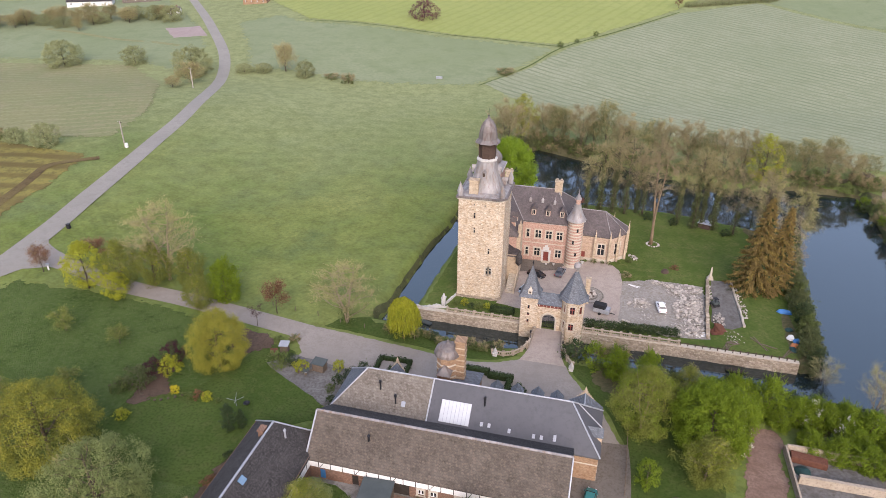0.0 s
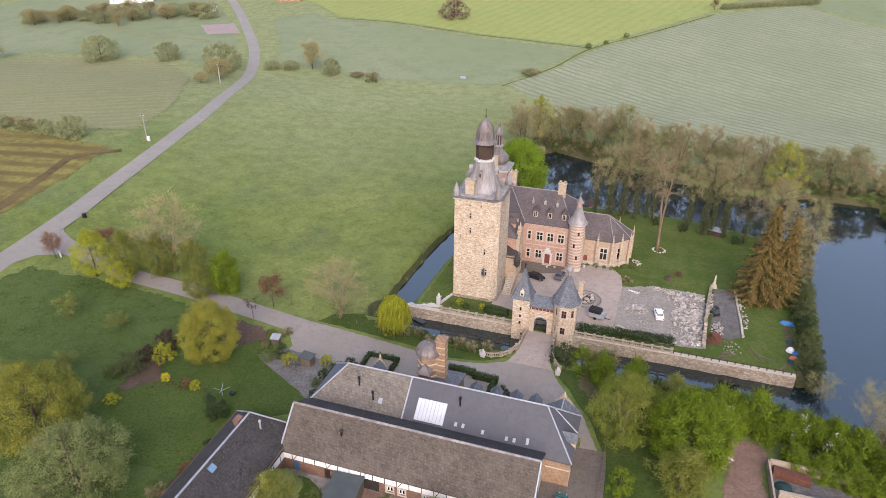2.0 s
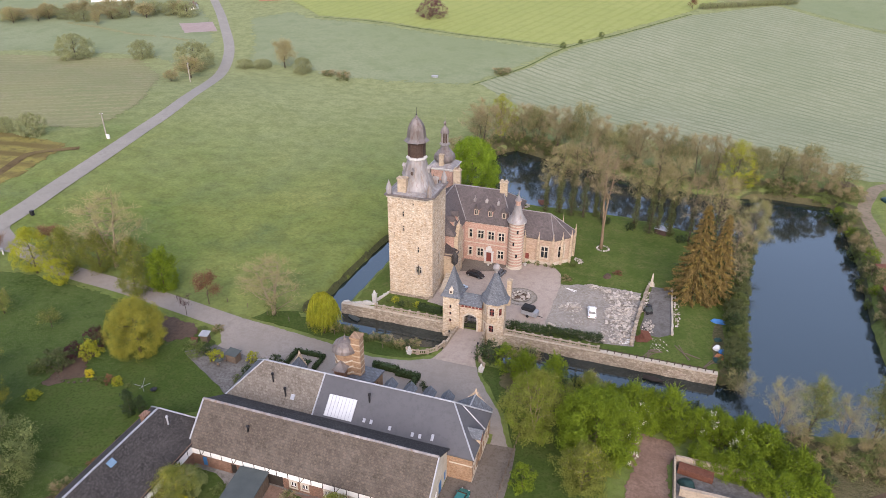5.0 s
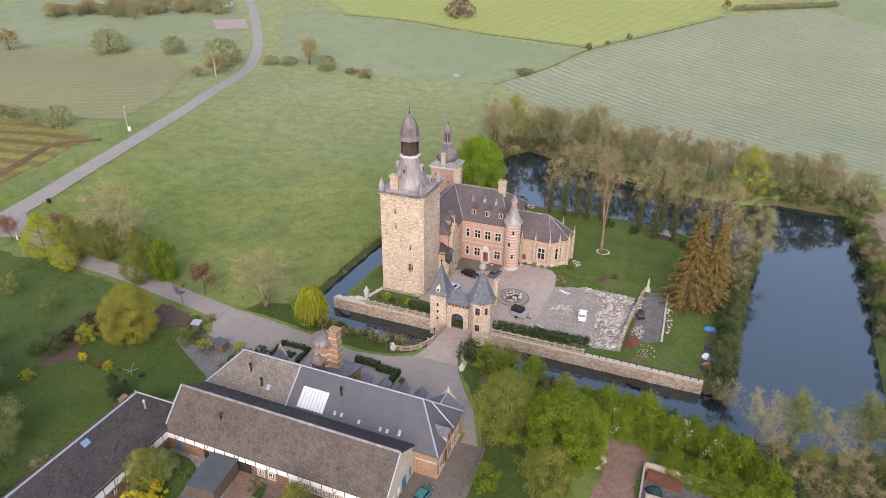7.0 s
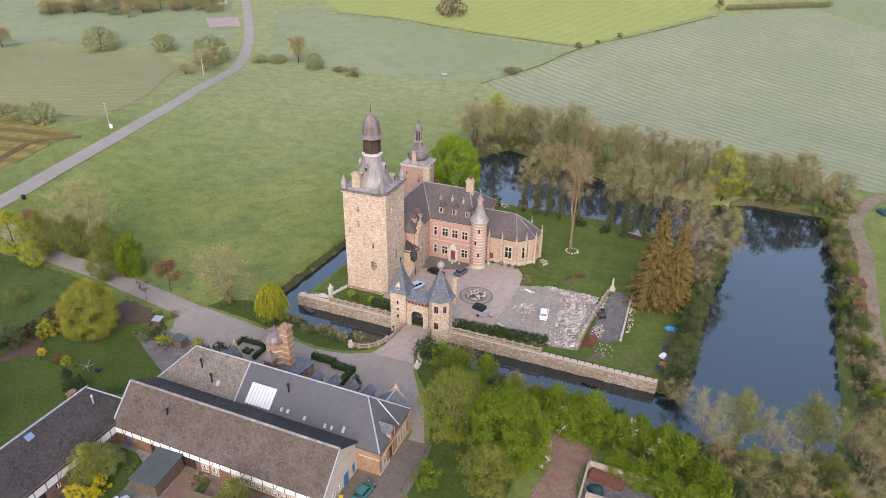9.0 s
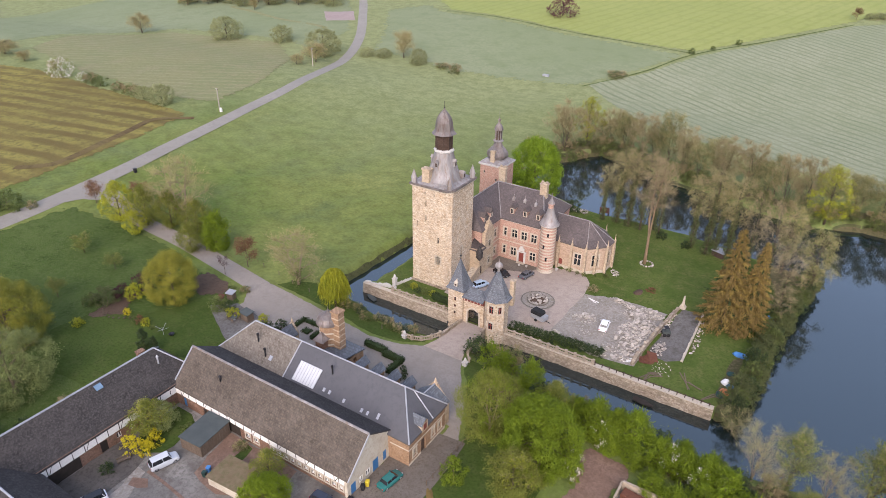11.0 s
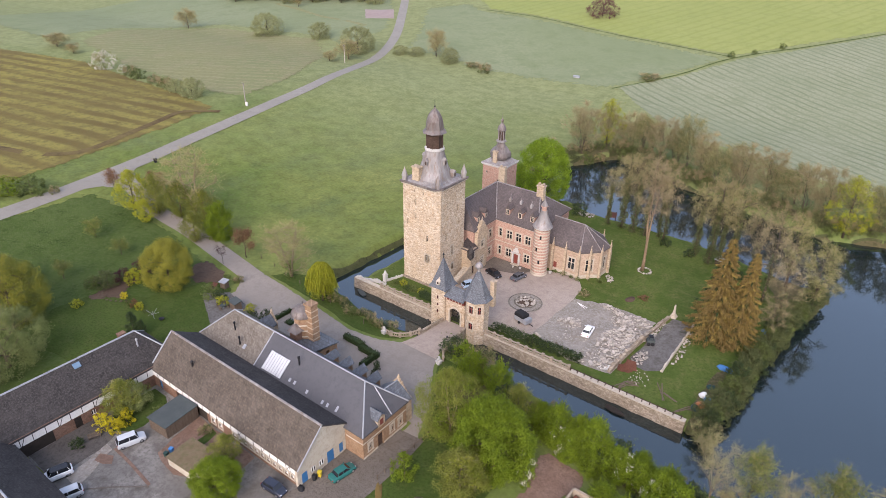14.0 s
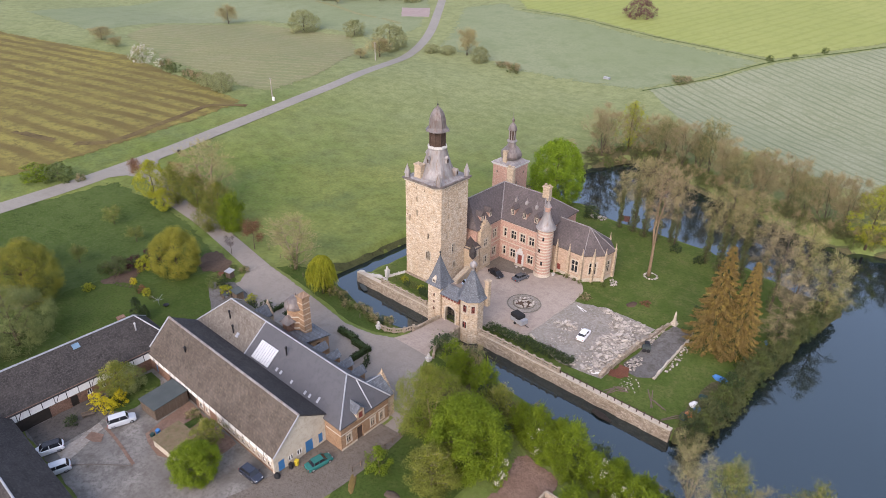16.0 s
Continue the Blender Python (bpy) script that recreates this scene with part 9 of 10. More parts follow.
def ruin_wall(x0, y0, x1, y1, hs, label, material=MOAT_STONE, thick=0.7):
    """A broken wall with an uneven top."""
    m, n = edge_frame((x0, y0), (x1, y1))
    o = new("ruined_wall")
    o.empty_display_size = 0.3
    o.matrix_basis = Matrix.Translation((0, 0, G0)) @ m
    tagged(o, label, "wall")
    k = 24
    r = random.Random(int(x0 * 7 + y0))
    bm = bmesh.new()
    ring = []
    for i in range(k + 1):
        u = n * i / k
        h = np.interp(i / k, np.linspace(0, 1, len(hs)), hs) + r.uniform(-0.18, 0.18)
        ring.append([bm.verts.new((u, 0, -0.3)), bm.verts.new((u, r.uniform(-0.05, 0.05), h)), bm.verts.new((u, thick + r.uniform(-0.1, 0.1), h - r.uniform(0, 0.15))), bm.verts.new((u, thick, -0.3))])
    for a, b in zip(ring, ring[1:]):
        for j in range(3):
            bm.faces.new((a[j], b[j], b[j + 1], a[j + 1]))
    bm.faces.new(ring[0])
    bm.faces.new(ring[-1][::-1])
    part("masonry", bm, material, o)
    return o


ruin_wall(26.0, 121.6, 26.6, 131.0, (0.5, 1.3, 1.0, 1.6, 0.9), "broken rubble wall of a demolished building")
ruin_wall(26.6, 131.0, 28.3, 147.2, (0.9, 1.5, 0.8, 1.1, 0.5), "broken rubble wall of a demolished building")
heap(28.6, 129.6, 1.2, 3.0, 40, 0.7, "brown rubble spilled from the ruined wall", 0, 0.8, 21)
heap(27.4, 139.4, 0.8, 5.6, 46, 0.5, "rubble along the foot of the ruined wall", -6, 0.8, 22)
heap(34.4, 138.0, 0.6, 7.0, 30, 0.3, "broken stones along the slab edge", 2, 0.7, 23)
heap(31.6, 122.6, 1.8, 1.4, 9, 0.1, "stones scattered on the grass", 0, 0.5, 25)
ruin_wall(33.8, 128.0, 33.4, 147.0, (0.5, 0.7, 0.4, 0.6), "low broken wall along the ramp", DRESSED, 0.4)
sheet("ramp", [(27.4, 131.5), (28.8, 147.3), (33.2, 147.3), (33.6, 128.4), (31.0, 126.4), (28.4, 126.6), (27.0, 128.6)], 0.12, CONCRETE, "stained grey slab of a demolished shed", "slab", step=3)
ob_ = thing("obelisk", 28.6, 147.9, G0, "slender pale stone obelisk on a stepped base", "obelisk")
part("base", boxes((-0.7, 0.7, -0.7, 0.7, -0.1, 0.35), (-0.5, 0.5, -0.5, 0.5, 0.35, 0.8)), DRESSED, ob_)
part("shaft", lathe(bmesh.new(), [(0.42, 0.8), (0.2, 3.0), (0.0, 3.4)], 4), DRESSED, ob_)
rs = thing("rusty_sheets", 27.9, 125.0, G0 + 0.1, "pile of rusty corrugated sheets", "sheet metal", rz=15)
for i in range(5):
    bm = bmesh.new()
    for j in range(12):
        box(bm, -1.2 + 0.2 * j, -1.1 + 0.2 * j, -1.0, 1.0, 0.05 + 0.06 * (j % 2), 0.09 + 0.06 * (j % 2))
        box(bm, -1.1 + 0.2 * j, -1.0 + 0.2 * j, -1.0, 1.0, 0.07, 0.11)
    bm.transform(pose(0.3 * i - 0.5, 0.25 * i - 0.4, 0.12 * i, 4 * i, -3 * i, 25 * i))
    tagged(part("sheet", bm, RUST, rs), kind="stuff")
ld = thing("loader", 26.9 + 1.6, 135.4, G0 + 0.1, "small dark green site machine by the ruin", "machine", rz=30)
part("body", soft_box(-0.9, 0.7, -0.6, 0.6, 0.4, 1.2, 0.08), FELT, ld)
part("canopy", boxes((-0.6, 0.3, -0.5, 0.5, 1.9, 2.0)), IRON, ld)
for sx in (-0.55, 0.25):
    for sy in (-0.45, 0.45):
        part("post", boxes((sx - 0.03, sx + 0.03, sy - 0.03, sy + 0.03, 1.2, 1.9)), IRON, ld)
        wh = lathe(bmesh.new(), [(0.25, -0.12), (0.38, -0.1), (0.38, 0.1), (0.25, 0.12)], 12)
        wh.transform(Matrix.Translation((sx, sy * 1.5, 0.38)) @ Matrix.Rotation(radians(90), 4, "X"))
        part("wheel", wh, TYRE, ld)


def timber_stack(x, y, rz, n, length, label, material=PLANK, name="timber"):
    t = thing(name, x, y, ground_z(x, y) + 0.05, label, "timber", rz=rz)
    r = random.Random(int(x * 3 + y))
    for i in range(n):
        bm = boxes((-length / 2, length / 2, -0.09, 0.09, 0, 0.08))
        bm.transform(pose(r.uniform(-0.3, 0.3), 0.28 * (i - n / 2), 0.03 + 0.06 * (i % 2), 0, 0, r.uniform(-12, 12)))
        part("board", bm, material, t)
    return t


timber_stack(35.6, 122.4, 118, 2, 5.0, "pale ladder-like timbers lying on grass", PLANK)
timber_stack(37.4, 121.8, 150, 2, 3.0, "pale boards lying on the grass", PLANK)
timber_stack(30.4, 121.4, 20, 5, 2.4, "scattered grey boards on the grass")
timber_stack(29.0, 119.6, 70, 4, 2.0, "scattered grey boards on the grass")
timber_stack(40.2, 119.9, 65, 2, 3.4, "weathered planks by the moat wall")
timber_stack(14.8, 123.2, -25, 2, 3.6, "pale beams lying in the yard", PLANK)
timber_stack(10.9, 139.8, -20, 2, 2.6, "pale slabs lying on the court edge", WHITE)
timber_stack(24.4, 122.8, 30, 5, 2.2, "pale boards leaning by the ruin", WHITE)
for i, (x, y) in enumerate(((9.2, 123.4), (8.4, 122.2))):
    b_ = thing("bench", x, y, G0 + 0.1, "grey stone bench in the yard", "bench", rz=-25)
    part("seat", boxes((-0.9, 0.9, -0.22, 0.22, 0.4, 0.5)), DRESSED, b_)
    for s in (-0.65, 0.65):
        part("leg", boxes((s - 0.1, s + 0.1, -0.18, 0.18, -0.05, 0.4)), DRESSED, b_)


def lump(name, x, y, s, material, label, category, z=None, seed=0):
    """A bag or covered heap."""
    r = random.Random(seed)
    bm = bmesh.new()
    bmesh.ops.create_icosphere(bm, subdivisions=3, radius=1.0)
    for v in bm.verts:
        n = noise.noise(v.co * 1.7 + Vector((seed * 3.1, 0, 0)))
        v.co = Vector((v.co.x * s[0], v.co.y * s[1], max(-0.05, v.co.z * s[2]))) * (1 + 0.25 * n)
    ob = part(name, bm, material, smooth=True)
    ob.matrix_basis = pose(x, y, ground_z(x, y) if z is None else z, 0, 0, r.uniform(0, 360))
    return tagged(ob, label, category)


TARP_BLUE = mat("blue_tarpaulin", (0.042, 0.14, 0.336), (0.063, 0.175, 0.378), s1=1, rough=0.5, bump=0.3)
TARP_ORANGE = mat("orange_sheet", (0.42, 0.14, 0.049), (0.462, 0.175, 0.07), s1=1, rough=0.5, bump=0.3)
TARP_GREEN = mat("dark_green_sheet", (0.014, 0.035, 0.032), (0.021, 0.049, 0.042), s1=1, rough=0.5, bump=0.3)
BALE = mat("pale_green_wrap", (0.294, 0.364, 0.322), (0.336, 0.406, 0.364), s1=1, rough=0.35, bump=0.2)
lump("bag", 42.3, 126.0, (0.9, 0.8, 0.9), WHITE, "bulging white bag by the hedge", "bag", seed=1)
lump("bag", 43.2, 125.2, (0.8, 0.7, 0.8), TARP_BLUE, "pale blue bag by the hedge", "bag", seed=2)
lump("orange_sheet", 42.6, 123.4, (1.0, 0.9, 0.6), TARP_ORANGE, "crumpled orange plastic sheet", "sheet", seed=3)
lump("blue_sheet", 43.0, 136.4, (0.7, 1.7, 0.8), TARP_BLUE, "blue tarpaulin by the hedge", "sheet", seed=4)
lump("blue_sheet", 46.0, 154.6, (0.8, 1.2, 0.6), TARP_BLUE, "blue tarpaulin under the conifers", "sheet", seed=5)
lump("dark_sheet", 42.0, 122.0, (1.0, 0.7, 0.6), TARP_GREEN, "dark sheeted heap by the hedge", "sheet", seed=6)
lump("garden_sheet", 42.6, 129.4, (0.7, 0.9, 0.5), TARP_GREEN, "dark sheeted heap by the hedge", "sheet", seed=7)
lump("garden_mound", 18.3, 148.9, (1.5, 0.9, 0.35), SOIL, "low brown planting mound on the lawn", "mound", seed=8)
lump("black_bag", 1.4, 66.2, (0.7, 0.5, 0.6), TYRE, "black rubbish bag by the barn gable", "bag", seed=9)
for i, (x, y) in enumerate(((50.4, 88.6), (51.6, 87.6), (51.0, 86.4))):
    b_ = thing("silage_bale", x, y, 0.1, "round silage bale in pale green wrap", "bale", "silage bales")
    bm = lathe(bmesh.new(), [(0.55, 0.0), (0.62, 0.08), (0.62, 1.1), (0.55, 1.2)], 18)
    part("wrap", bm, BALE, b_, smooth=False)
ring_ = thing("tree_ring", 15.8, 163.4, G0, "ring of white stones round a tree foot", "edging")
for i in range(14):
    o = new("stone", STONES[i % 7])
    o.parent = ring_
    o.matrix_basis = pose(1.5 * math.cos(i * 0.449), 1.5 * math.sin(i * 0.449), 0.12, 0, 0, 40 * i) @ Matrix.Scale(0.75, 4)
for x, y, s in ((-1.6, 147.6, 0.9), (-10.2, 144.6, 0.6), (-8.4, 145.0, 0.6)):
    pt = thing("flower_pot", x, y, G0 + 0.12, "pale stone garden pot by the manor", "pot", "garden pots")
    part("pot", lathe(bmesh.new(), [(0.25 * s, 0), (0.32 * s, 0.1), (0.45 * s, 0.6 * s), (0.5 * s, 0.7 * s), (0.4 * s, 0.7 * s)], 12), WHITE_STONE, pt)
for x, y, h, w in ((1.2, 149.0, 1.2, 1.6), (3.2, 149.0, 0.9, 1.2), (5.0, 148.8, 1.1, 1.4), (9.6, 151.4, 1.2, 1.8), (-1.0, 149.0, 0.9, 1.0), (7.2, 150.4, 0.6, 1.0)):
    plant("shrub", x, y, h, w)


def statue_on_plinth(x, y, z, label, high=1.6):
    """Plinth with a simple worn figure, built as one plain form."""
    bm = boxes((-0.42, 0.42, -0.42, 0.42, -0.2, high), (-0.52, 0.52, -0.52, 0.52, high, high + 0.15))
    lathe(bm, [(0.3, high + 0.15), (0.34, high + 0.5), (0.2, high + 0.9), (0.16, high + 1.05), (0.0, high + 1.2)], 10)
    ob = part("statue", bm, WHITE_STONE)
    ob.matrix_basis = pose(x, y, z)
    return tagged(ob, label, "statue")


statue_on_plinth(-15.6, 103.8, 0.05, "small white stone figure on a plinth by the drive", 0.6)
statue_on_plinth(-0.8, 102.9, 0.05, "small white stone figure on a plinth by the lane", 0.6)
statue_on_plinth(-30.2, 120.4, G0, "worn white stone figure on a tall plinth", 1.8)
ruin_wall(-36.2, 117.2, -29.0, 119.2, (0.9, 0.6, 1.0, 0.5), "broken white stone parapet at the moat corner", WHITE_STONE, 0.4)
ruin_wall(-29.6, 120.6, -28.4, 124.6, (0.8, 0.6, 0.7), "low white garden wall by the keep", WHITE_STONE, 0.35)
for x, y in ((-6.4 + 3.4, 108.4), (-9.6, 110.6)):
    lp = thing("bridge_lamp", x, y, 0.0, "small black lantern post on the bridge", "lamp")
    part("post", lathe(bmesh.new(), [(0.08, -0.3), (0.05, 0.1), (0.04, 1.9)], 8), IRON, lp)
    part("lantern", lathe(bmesh.new(), [(0.06, 1.9), (0.16, 2.0), (0.2, 2.35), (0.05, 2.5)], 6), IRON, lp)
# a boat hull stands in for the thin timber raft here
bt = thing("rowing_boat", 30.5, 114.4, -2.7, "dark timber raft at the wall, shaped as a hull", "boat", rz=-8)
part("hull", loft([[(-1.9, -0.5, 0.35), (-1.9, 0.5, 0.35), (-1.8, 0.35, -0.1), (-1.8, -0.35, -0.1)], [(0, -0.75, 0.35), (0, 0.75, 0.35), (0, 0.5, -0.12), (0, -0.5, -0.12)], [(2.0, -0.08, 0.45), (2.0, 0.08, 0.45), (1.8, 0.05, 0.0), (1.8, -0.05, 0.0)]]), TIMBER, bt)
bt2 = thing("rowing_boat", -33.0, 115.2, -2.7, "small green punt at the moat corner", "boat", rz=160)
part("hull", loft([[(-1.5, -0.5, 0.3), (-1.5, 0.5, 0.3), (-1.4, 0.35, -0.1), (-1.4, -0.35, -0.1)], [(0, -0.65, 0.3), (0, 0.65, 0.3), (0, 0.5, -0.12), (0, -0.5, -0.12)], [(1.6, -0.3, 0.35), (1.6, 0.3, 0.35), (1.4, 0.2, 0.0), (1.4, -0.2, 0.0)]]), FELT, bt2)
jt = thing("jetty", -4.0, 187.6, -1.2, "brown timber jetty over the moat", "jetty", rz=20)
for i in range(9):
    part("plank", boxes((-1.4, 1.4, 0.42 * i, 0.42 * i + 0.36, 0.0, 0.09)), RUST, jt)
for sx in (-1.2, 1.2):
    for yy in (0.3, 3.4):
        part("pile", lathe(bmesh.new(), [(0.1, -2.2), (0.1, 0.5)], 8, sx, yy), LOUVRE, jt)
hn = thing("garden_hut", 30.0, 177.6, G0, "small brown hut with a pale flat roof under the trees", "hut", rz=-20)
part("wall", walls([(-1.6, -1.0), (1.6, -1.0), (1.6, 1.0), (-1.6, 1.0)], -0.1, 1.7, 0.1), LOUVRE, hn)
part("roof", roof([((-1.8, -1.2, 1.7), (1.8, -1.2, 1.7), (1.8, 1.2, 2.0), (-1.8, 1.2, 2.0))], 0.1), ZINC, hn)
for x, y, rz in ((81.2, 169.6, 10), (80.0, 158.0, 0)):
    hh = thing("track_hut", x, y, ground_z(x, y), "small dark fishing hut beside the track", "hut", rz=rz)
    part("wall", walls([(-1.2, -1.6), (1.2, -1.6), (1.2, 1.6), (-1.2, 1.6)], -0.2, 1.9, 0.1), LOUVRE, hh)
    part("roof", roof([((-1.4, -1.8, 1.9), (1.4, -1.8, 1.9), (1.4, 1.8, 2.2), (-1.4, 1.8, 2.2))], 0.1), RUST, hh)
lump("log_heap", 84.4, 231.0, (4.0, 2.4, 1.6), BARK, "dark heap of brushwood at the field edge", "brushwood", seed=12)
lump("dark_sheet", 95.0, 222.0, (3.0, 2.0, 1.2), TARP_GREEN, "dark sheeted heap beside the track", "sheet", seed=13)

# ---- farmyard and garden things ----


def shed(name, x, y, rz, w, d, h, wall_m, roof_m, label, z=0.0, tilt=0.25):
    s = thing(name, x, y, z, label, "shed", rz=rz)
    part("wall", walls([(-w / 2, -d / 2), (w / 2, -d / 2), (w / 2, d / 2), (-w / 2, d / 2)], -0.2, h, 0.12), wall_m, s)
    part("roof", roof([((-w / 2 - 0.2, -d / 2 - 0.2, h), (w / 2 + 0.2, -d / 2 - 0.2, h), (w / 2 + 0.2, d / 2 + 0.2, h + tilt), (-w / 2 - 0.2, d / 2 + 0.2, h + tilt))], 0.12), roof_m, s)
    return s


ws = shed("wooden_shed", -25.9, 62.7, 4, 4.4, 6.2, 2.5, PLANK, FELT, "brown board shed with grey felt roof in the farmyard")
for i in range(14):
    part("board", boxes((-2.25, -2.2, -3.1 + 0.44 * i, -2.72 + 0.44 * i, 0.0, 2.45)), PLANK, ws)
    part("board", boxes((2.2, 2.25, -3.1 + 0.44 * i, -2.72 + 0.44 * i, 0.0, 2.45)), PLANK, ws)
MOSS = mat("mossy_flat_roof", (0.119, 0.087, 0.049), (0.147, 0.115, 0.07), (0.084, 0.084, 0.032), s1=0.5, s2=1.4, bump=0.6, bump_scale=4)
shed("low_shed", -15.4, 59.2, 4, 6.0, 4.6, 1.9, PLASTER, MOSS, "low whitewashed store with mossy flat roof", tilt=0.1)
shed("garden_shed", -55.9, 94.6, 10, 1.5, 1.3, 1.7, PLANK, ZINC, "tiny brown garden shed with tin roof")
shed("garden_shed", -46.8, 90.8, -6, 2.3, 1.6, 1.9, PLANK, FELT, "grey-roofed garden shelter on the patio")
shed("chicken_house", -57.4, 93.0, 20, 1.0, 0.8, 0.9, PLANK, RUST, "small red-brown animal hutch by the bed")
plant("maple", -7.4, 58.0, 6.6, 7.0)
plant("olive", -11.5, 62.6, 6.0, 5.0)
plant("olive", -35.4, 59.2, 6.5, 7.0)
plant("grey", -34.6, 60.6, 5.0, 5.5)
plant("shrub_gold", -33.8, 54.8, 3.2, 3.4)
plant("shrub_gold", -31.6, 55.8, 2.6, 2.8)
plant("shrub_gold", -32.4, 57.8, 2.8, 3.0)
plant("shrub_dark", -33.4, 50.0, 1.4, 2.4)
plant("shrub", -30.6, 62.8, 1.0, 2.6)
plant("shrub_twig", -20.0, 64.6, 1.2, 2.4)
pb = thing("picnic_bench", -33.0, 52.6, 0.1, "weathered wooden bench beside a shrub", "bench", rz=70)
part("seat", boxes((-1.0, 1.0, -0.25, 0.25, 0.4, 0.47)), PLANK, pb)
part("backrest", boxes((-1.0, 1.0, 0.2, 0.26, 0.6, 0.9)), PLANK, pb)
for s in (-0.8, 0.8):
    part("leg", boxes((s - 0.05, s + 0.05, -0.2, 0.2, -0.05, 0.4)), PLANK, pb)
YELLOW_PL = mat("yellow_plastic", (0.434, 0.336, 0.021), (0.462, 0.364, 0.035), s1=2, rough=0.5, bump=0)
for x, y, m_, lab in ((1.9, 69.6, YELLOW_PL, "yellow plastic wheeled bin"), (1.8, 68.6, TYRE, "black plastic wheeled bin"), (-20.2, 58.4, TARP_BLUE, "dark blue plastic wheeled bin"), (-20.0, 57.4, TARP_GREEN, "green plastic wheeled bin")):
    wb = thing("wheeled_bin", x, y, 0.13, lab, "bin", "wheeled bins", rz=20)
    part("tub", loft([[(-0.22, -0.22, 0), (0.22, -0.22, 0), (0.22, 0.22, 0), (-0.22, 0.22, 0)], [(-0.3, -0.3, 0.95), (0.3, -0.3, 0.95), (0.3, 0.3, 0.95), (-0.3, 0.3, 0.95)]]), m_, wb)
    part("lid", soft_box(-0.33, 0.33, -0.33, 0.33, 0.95, 1.05, 0.03, 1), m_, wb)
rd = thing("rotary_dryer", -56.7, 77.6, 0.1, "grey rotary washing line on the lawn", "clothes dryer")
part("pole", lathe(bmesh.new(), [(0.04, 0), (0.03, 1.9)], 8), ZINC, rd)
for i in range(4):
    bm = bmesh.new()
    tube(bm, [(0, 0, 1.2), (1.5 * math.cos(i * 1.571 + 0.4), 1.5 * math.sin(i * 1.571 + 0.4), 1.9)], [0.04, 0.03], 5)
    part("arm", bm, ZINC, rd)
bq = thing("fire_bowl", -55.2, 78.4, 0.06, "small dark fire bowl on the lawn", "fire bowl")
part("bowl", lathe(bmesh.new(), [(0.2, 0.0), (0.5, 0.3), (0.6, 0.45), (0.5, 0.42), (0.2, 0.2)], 14), IRON, bq)
gt = thing("garden_table", -49.0, 89.2, 0.1, "round grey garden table on the patio", "table")
part("top", lathe(bmesh.new(), [(0.7, 0.7), (0.7, 0.76)], 18), FELT, gt)
part("stem", lathe(bmesh.new(), [(0.3, 0), (0.06, 0.1), (0.06, 0.7)], 10), ZINC, gt)
ch = None
for i in range(4):
    m_ = pose(-49.0 + 1.1 * math.cos(i * 1.57 + 0.5), 89.2 + 1.1 * math.sin(i * 1.57 + 0.5), 0.1, 0, 0, math.degrees(i * 1.57 + 0.5))
    if ch is None:
        ch = thing("garden_chair", 0, 0, 0, "brown wooden garden chair on the patio", "chair", "patio chairs")
        part("seat", boxes((-0.22, 0.22, -0.22, 0.22, 0.42, 0.47)), PLANK, ch)
        part("backrest", boxes((0.2, 0.25, -0.22, 0.22, 0.47, 0.95)), PLANK, ch)
        for sx in (-0.2, 0.2):
            for sy in (-0.2, 0.2):
                part("leg", boxes((sx - 0.02, sx + 0.02, sy - 0.02, sy + 0.02, 0, 0.42)), PLANK, ch)
        ch.matrix_basis = m_
    else:
        copy_thing(ch, m_)
for i in range(16):
    r = random.Random(i)
    me_ = STONES[i % 7].copy()
    me_.materials[0] = BARK
    o = new("border_stone", me_)
    o.matrix_basis = pose(-82 + 1.05 * i + r.uniform(-0.3, 0.3), 76.6 + 1.4 * math.sin(i * 0.5), 0.2, 0, 0, 50 * i) @ Matrix.Scale(0.7, 4)
    tagged(o, "rough brown border stone beside the lawn", "stone", "border stones")

# silage bay: concrete walls, rusty and sheeted stacks
sb = thing("silage_bay", 0, 0, 0, "open silage bay with pale concrete walls", "silage bay")
part("wall", boxes((34.1, 34.4, 62, 90.4, -0.1, 1.5)), BALUSTER, sb)
part("wall", boxes((34.4, 52.0, 90.0, 90.4, -0.1, 1.8)), BALUSTER, sb)
part("wall", boxes((35.0, 47.0, 83.6, 84.2, -0.1, 1.6)), BALUSTER, sb)
rp = thing("rusty_tank", 37.4, 88.6, 0.12, "long rusty brown steel panel stack", "steel panels", rz=-8)
part("panel", soft_box(-2.6, 2.6, -0.8, 0.8, 0, 1.1, 0.04, 1), RUST, rp)
lump("dark_sheet", 36.2, 86.4, (1.3, 1.2, 0.8), TARP_GREEN, "heap under a dark green sheet", "sheet", seed=15)
fn = thing("paddock_fence", 0, 0, 0, "rough wooden post and rail fence by the lane", "fence")
pts_ = [(9.3 + 0.05 * i, 74.5 + 1.7 * i) for i in range(11)]
for x, y in pts_:
    part("post", lathe(bmesh.new(), [(0.09, -0.2), (0.08, 1.2), (0.02, 1.25)], 6, x, y), PLANK, fn)
for a_, b_ in zip(pts_, pts_[1:]):
    bm = bmesh.new()
    tube(bm, [(*a_, 0.9), (*b_, 0.9)], [0.05, 0.05], 5)
    part("rail", bm, PLANK, fn)
lump("garden_waste", 10.9, 73.0, (2.4, 0.6, 0.22), LEAF_LARCH, "low heap of russet clippings", "clippings", seed=16)
lump("branch_pile", 17.0, 75.4, (1.3, 0.8, 0.3), BARK, "heap of old branches", "brushwood", seed=17)
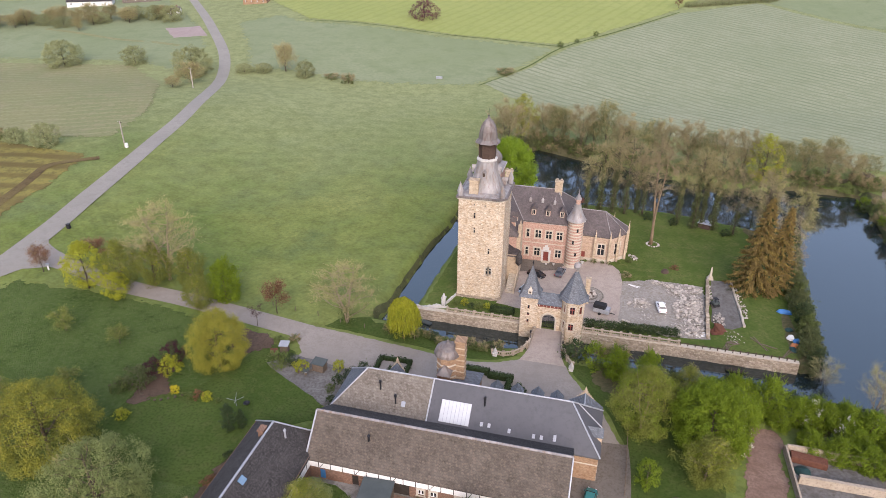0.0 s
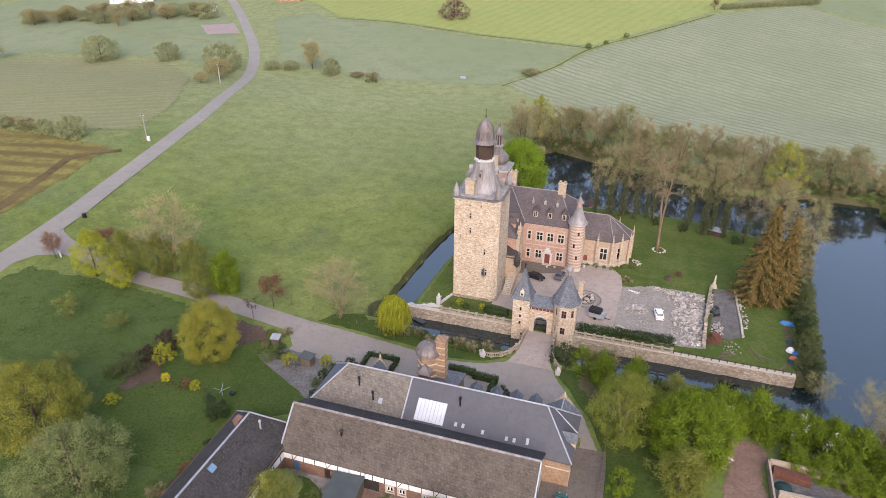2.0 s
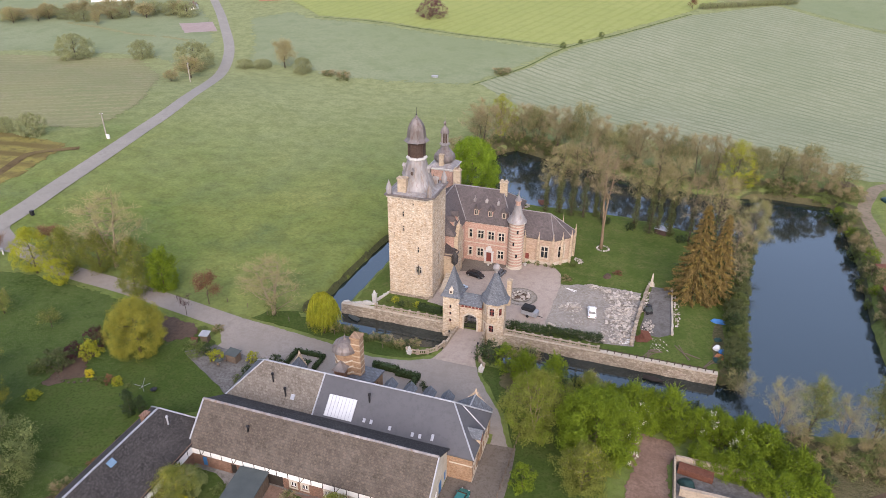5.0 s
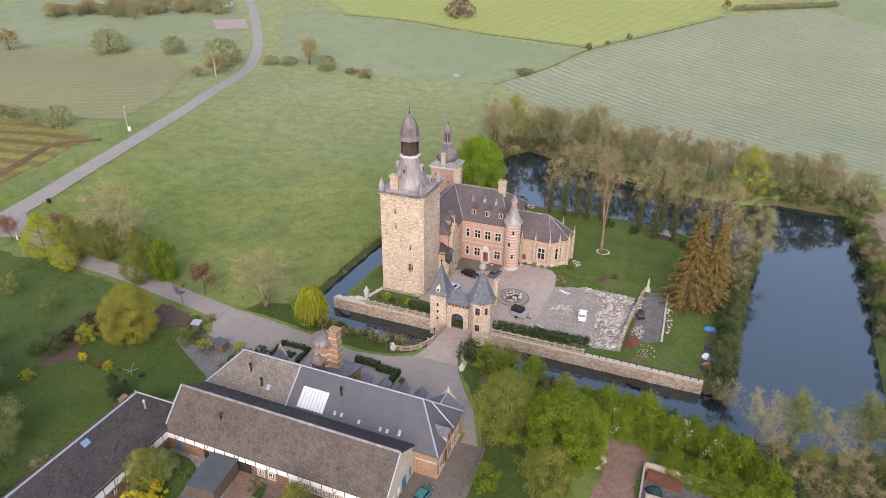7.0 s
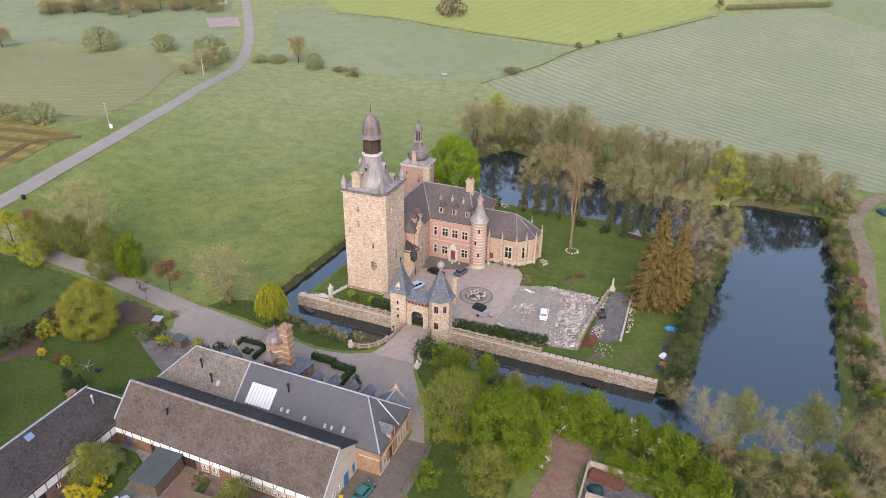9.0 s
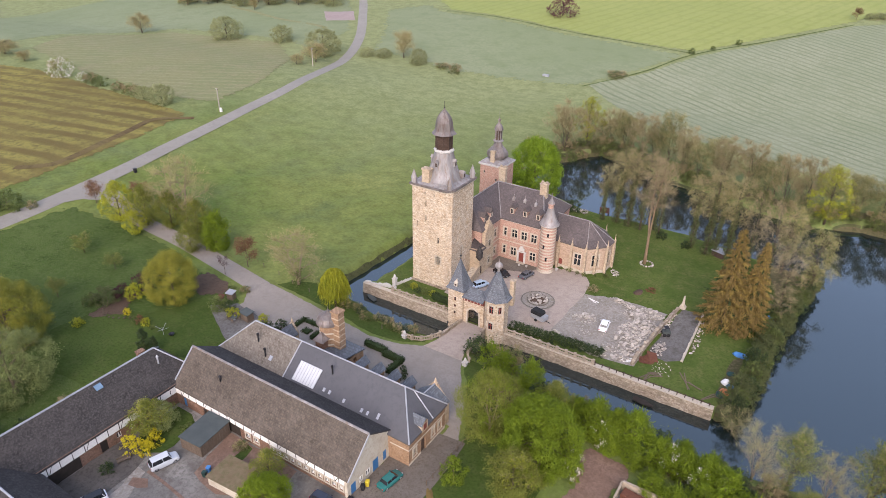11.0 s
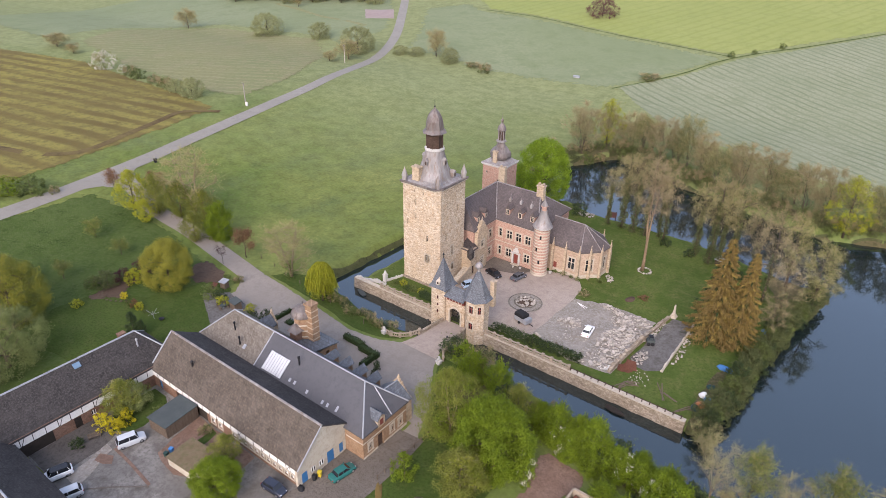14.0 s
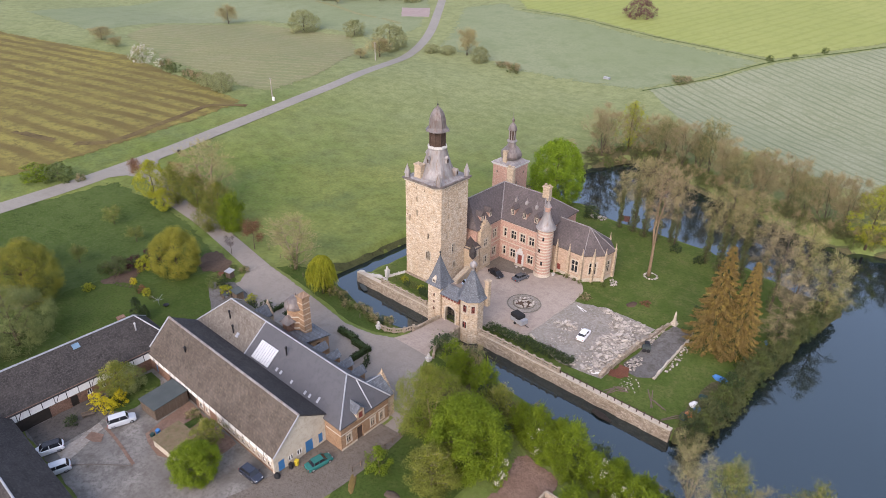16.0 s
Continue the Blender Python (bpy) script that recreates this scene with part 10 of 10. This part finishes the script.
for i in range(9):
    x = -66 + 5.6 * i
    y = 108.6 - 0.62 * i + (0.6 if i < 3 else 0)
    fp = thing("fence_post", x, y, ground_z(x, y), "weathered wooden post at the meadow edge", "post", "meadow fence posts")
    part("post", lathe(bmesh.new(), [(0.08, -0.2), (0.08, 1.1), (0.02, 1.15)], 6), PLANK, fp)

# ---- along the road and far off ----


def pole(x, y, h, label, cabinet=True):
    p = thing("utility_pole", x, y, ground_z(x, y), label, "pole")
    part("mast", lathe(bmesh.new(), [(0.24, -0.5), (0.2, h * 0.6), (0.16, h)], 8), RUBBLE, p, "pale weathered mast")
    part("crossarm", boxes((-0.7, 0.7, -0.06, 0.06, h - 0.5, h - 0.35)), LOUVRE, p)
    for s in (-0.6, 0, 0.6):
        part("insulator", lathe(bmesh.new(), [(0.06, h - 0.35), (0.08, h - 0.2), (0.04, h - 0.1)], 6, s, 0), WHITE, p)
    if cabinet:
        part("cabinet", soft_box(0.3, 1.1, -0.35, 0.35, -0.1, 1.5, 0.04, 1), WHITE, p, "white meter cabinet")
    return p


pole(-155.8, 178.6, 9.0, "wooden power pole with a white cabinet")
pole(-184.5, 262.0, 9.0, "wooden power pole beside the road bend", False)
for x, y in ((-131.4, 124.4),):
    bn = thing("roadside_bin", x, y, ground_z(x, y) + 0.1, "dark wheeled bin at the roadside", "bin", "roadside bins")
    part("tub", soft_box(-0.4, 0.4, -0.4, 0.4, 0, 1.2, 0.05, 1), TYRE, bn)
    part("lid", soft_box(-0.45, 0.45, -0.45, 0.45, 1.2, 1.32, 0.03, 1), IRON, bn)
mb = thing("mailbox", -121.8, 106.6, ground_z(-121.8, 106.6), "white letterbox post at the drive entrance", "mailbox")
part("post", boxes((-0.12, 0.12, -0.12, 0.12, -0.2, 1.2)), WHITE, mb)
part("box", soft_box(-0.35, 0.35, -0.25, 0.25, 1.2, 1.7, 0.04, 1), ZINC, mb)
wt = thing("water_trough", -83.4, 319.5, ground_z(-83.4, 319.5) + 0.1, "grey steel water trough in the meadow", "trough")
part("tank", soft_box(-1.6, 1.6, -0.7, 0.7, 0, 1.0, 0.08), ZINC, wt)


def cottage(x, y, rz, w, d, h, roof_m, wall_m, label):
    c = thing("cottage", x, y, ground_z(x, y), label, "house", rz=rz)
    holes = [(w * (i + 0.3) / 4, w * (i + 0.3) / 4 + 1.1, 0.9, 2.2) for i in range(4)]
    poly = [(-w / 2, -d / 2), (w / 2, -d / 2), (w / 2, d / 2), (-w / 2, d / 2)]
    part("wall", walls(poly, -1.5, h, 0.3, {0: holes}), wall_m, c)
    for q in holes:
        window(c, poly[0], poly[1], q, mullions=1, transoms=0, frame_mat=WHITE)
    part("roof", roof([((-w / 2 - 0.3, -d / 2 - 0.4, h - 0.1), (w / 2 + 0.3, -d / 2 - 0.4, h - 0.1), (w / 2 + 0.3, 0, h + d * 0.36), (-w / 2 - 0.3, 0, h + d * 0.36)), ((-w / 2 - 0.3, 0, h + d * 0.36), (w / 2 + 0.3, 0, h + d * 0.36), (w / 2 + 0.3, d / 2 + 0.4, h - 0.1), (-w / 2 - 0.3, d / 2 + 0.4, h - 0.1))], 0.2), roof_m, c)
    bm = bmesh.new()
    for s in (-1, 1):
        bm.faces.new([bm.verts.new(q) for q in ((s * w / 2, -d / 2, h), (s * w / 2, d / 2, h), (s * w / 2, 0, h + d * 0.36))])
    part("gable", bm, wall_m, c)
    part("chimney", boxes((w * 0.2, w * 0.2 + 0.8, -0.4, 0.4, h, h + d * 0.36 + 1.0)), BRICK_OLD, c)
    return c


cottage(-372, 425, 30, 30, 11, 3.2, TILE_DARK, WHITE, "long white farm building with dark roof")
cottage(-345, 446, 32, 26, 10, 3.2, TILE_DARK, TILE_LIGHT, "long grey farm building behind a wood")
cottage(-296, 414, 20, 8, 6, 2.6, TILE_LIGHT, WHITE, "small white cottage near the arena")
cottage(-254, 452, 12, 17, 9, 3.0, BRICK, BRICK_BUFF, "cottage with a red tile roof by the road")
rh = thing("field_hut", -384, 370, ground_z(-384, 370), "small red field hut", "hut")
part("wall", walls([(-1.6, -1.4), (1.6, -1.4), (1.6, 1.4), (-1.6, 1.4)], -0.5, 2.2, 0.15), RED_PAINT, rh)
part("roof", roof([((-1.8, -1.6, 2.2), (1.8, -1.6, 2.2), (1.8, 1.6, 2.6), (-1.8, 1.6, 2.6))], 0.1), RED_PAINT, rh)

# more loose stone and litter in the yard
heap(14.6, 127.4, 3.6, 2.6, 26, 0.1, "scattered pale stones on the yard", 0, 0.55, 21)
heap(20.6, 125.2, 2.4, 2.4, 30, 0.25, "scattered pale slabs on the yard", 0, 0.8, 22)
heap(25.2, 131.6, 1.0, 3.2, 30, 0.6, "tumbled pale stone along the ruined wall", 4, 0.9, 23)
heap(20.2, 139.0, 2.6, 1.6, 30, 0.35, "scattered pale stones at the lawn edge", 0, 0.8, 24)
heap(30.6, 123.6, 2.2, 2.0, 16, 0.15, "scattered rubbish and stone on the grass", 0, 0.5, 25)
heap(27.6, 138.6, 0.7, 4.2, 26, 0.4, "tumbled stone along the ramp wall", 4, 0.8, 26)
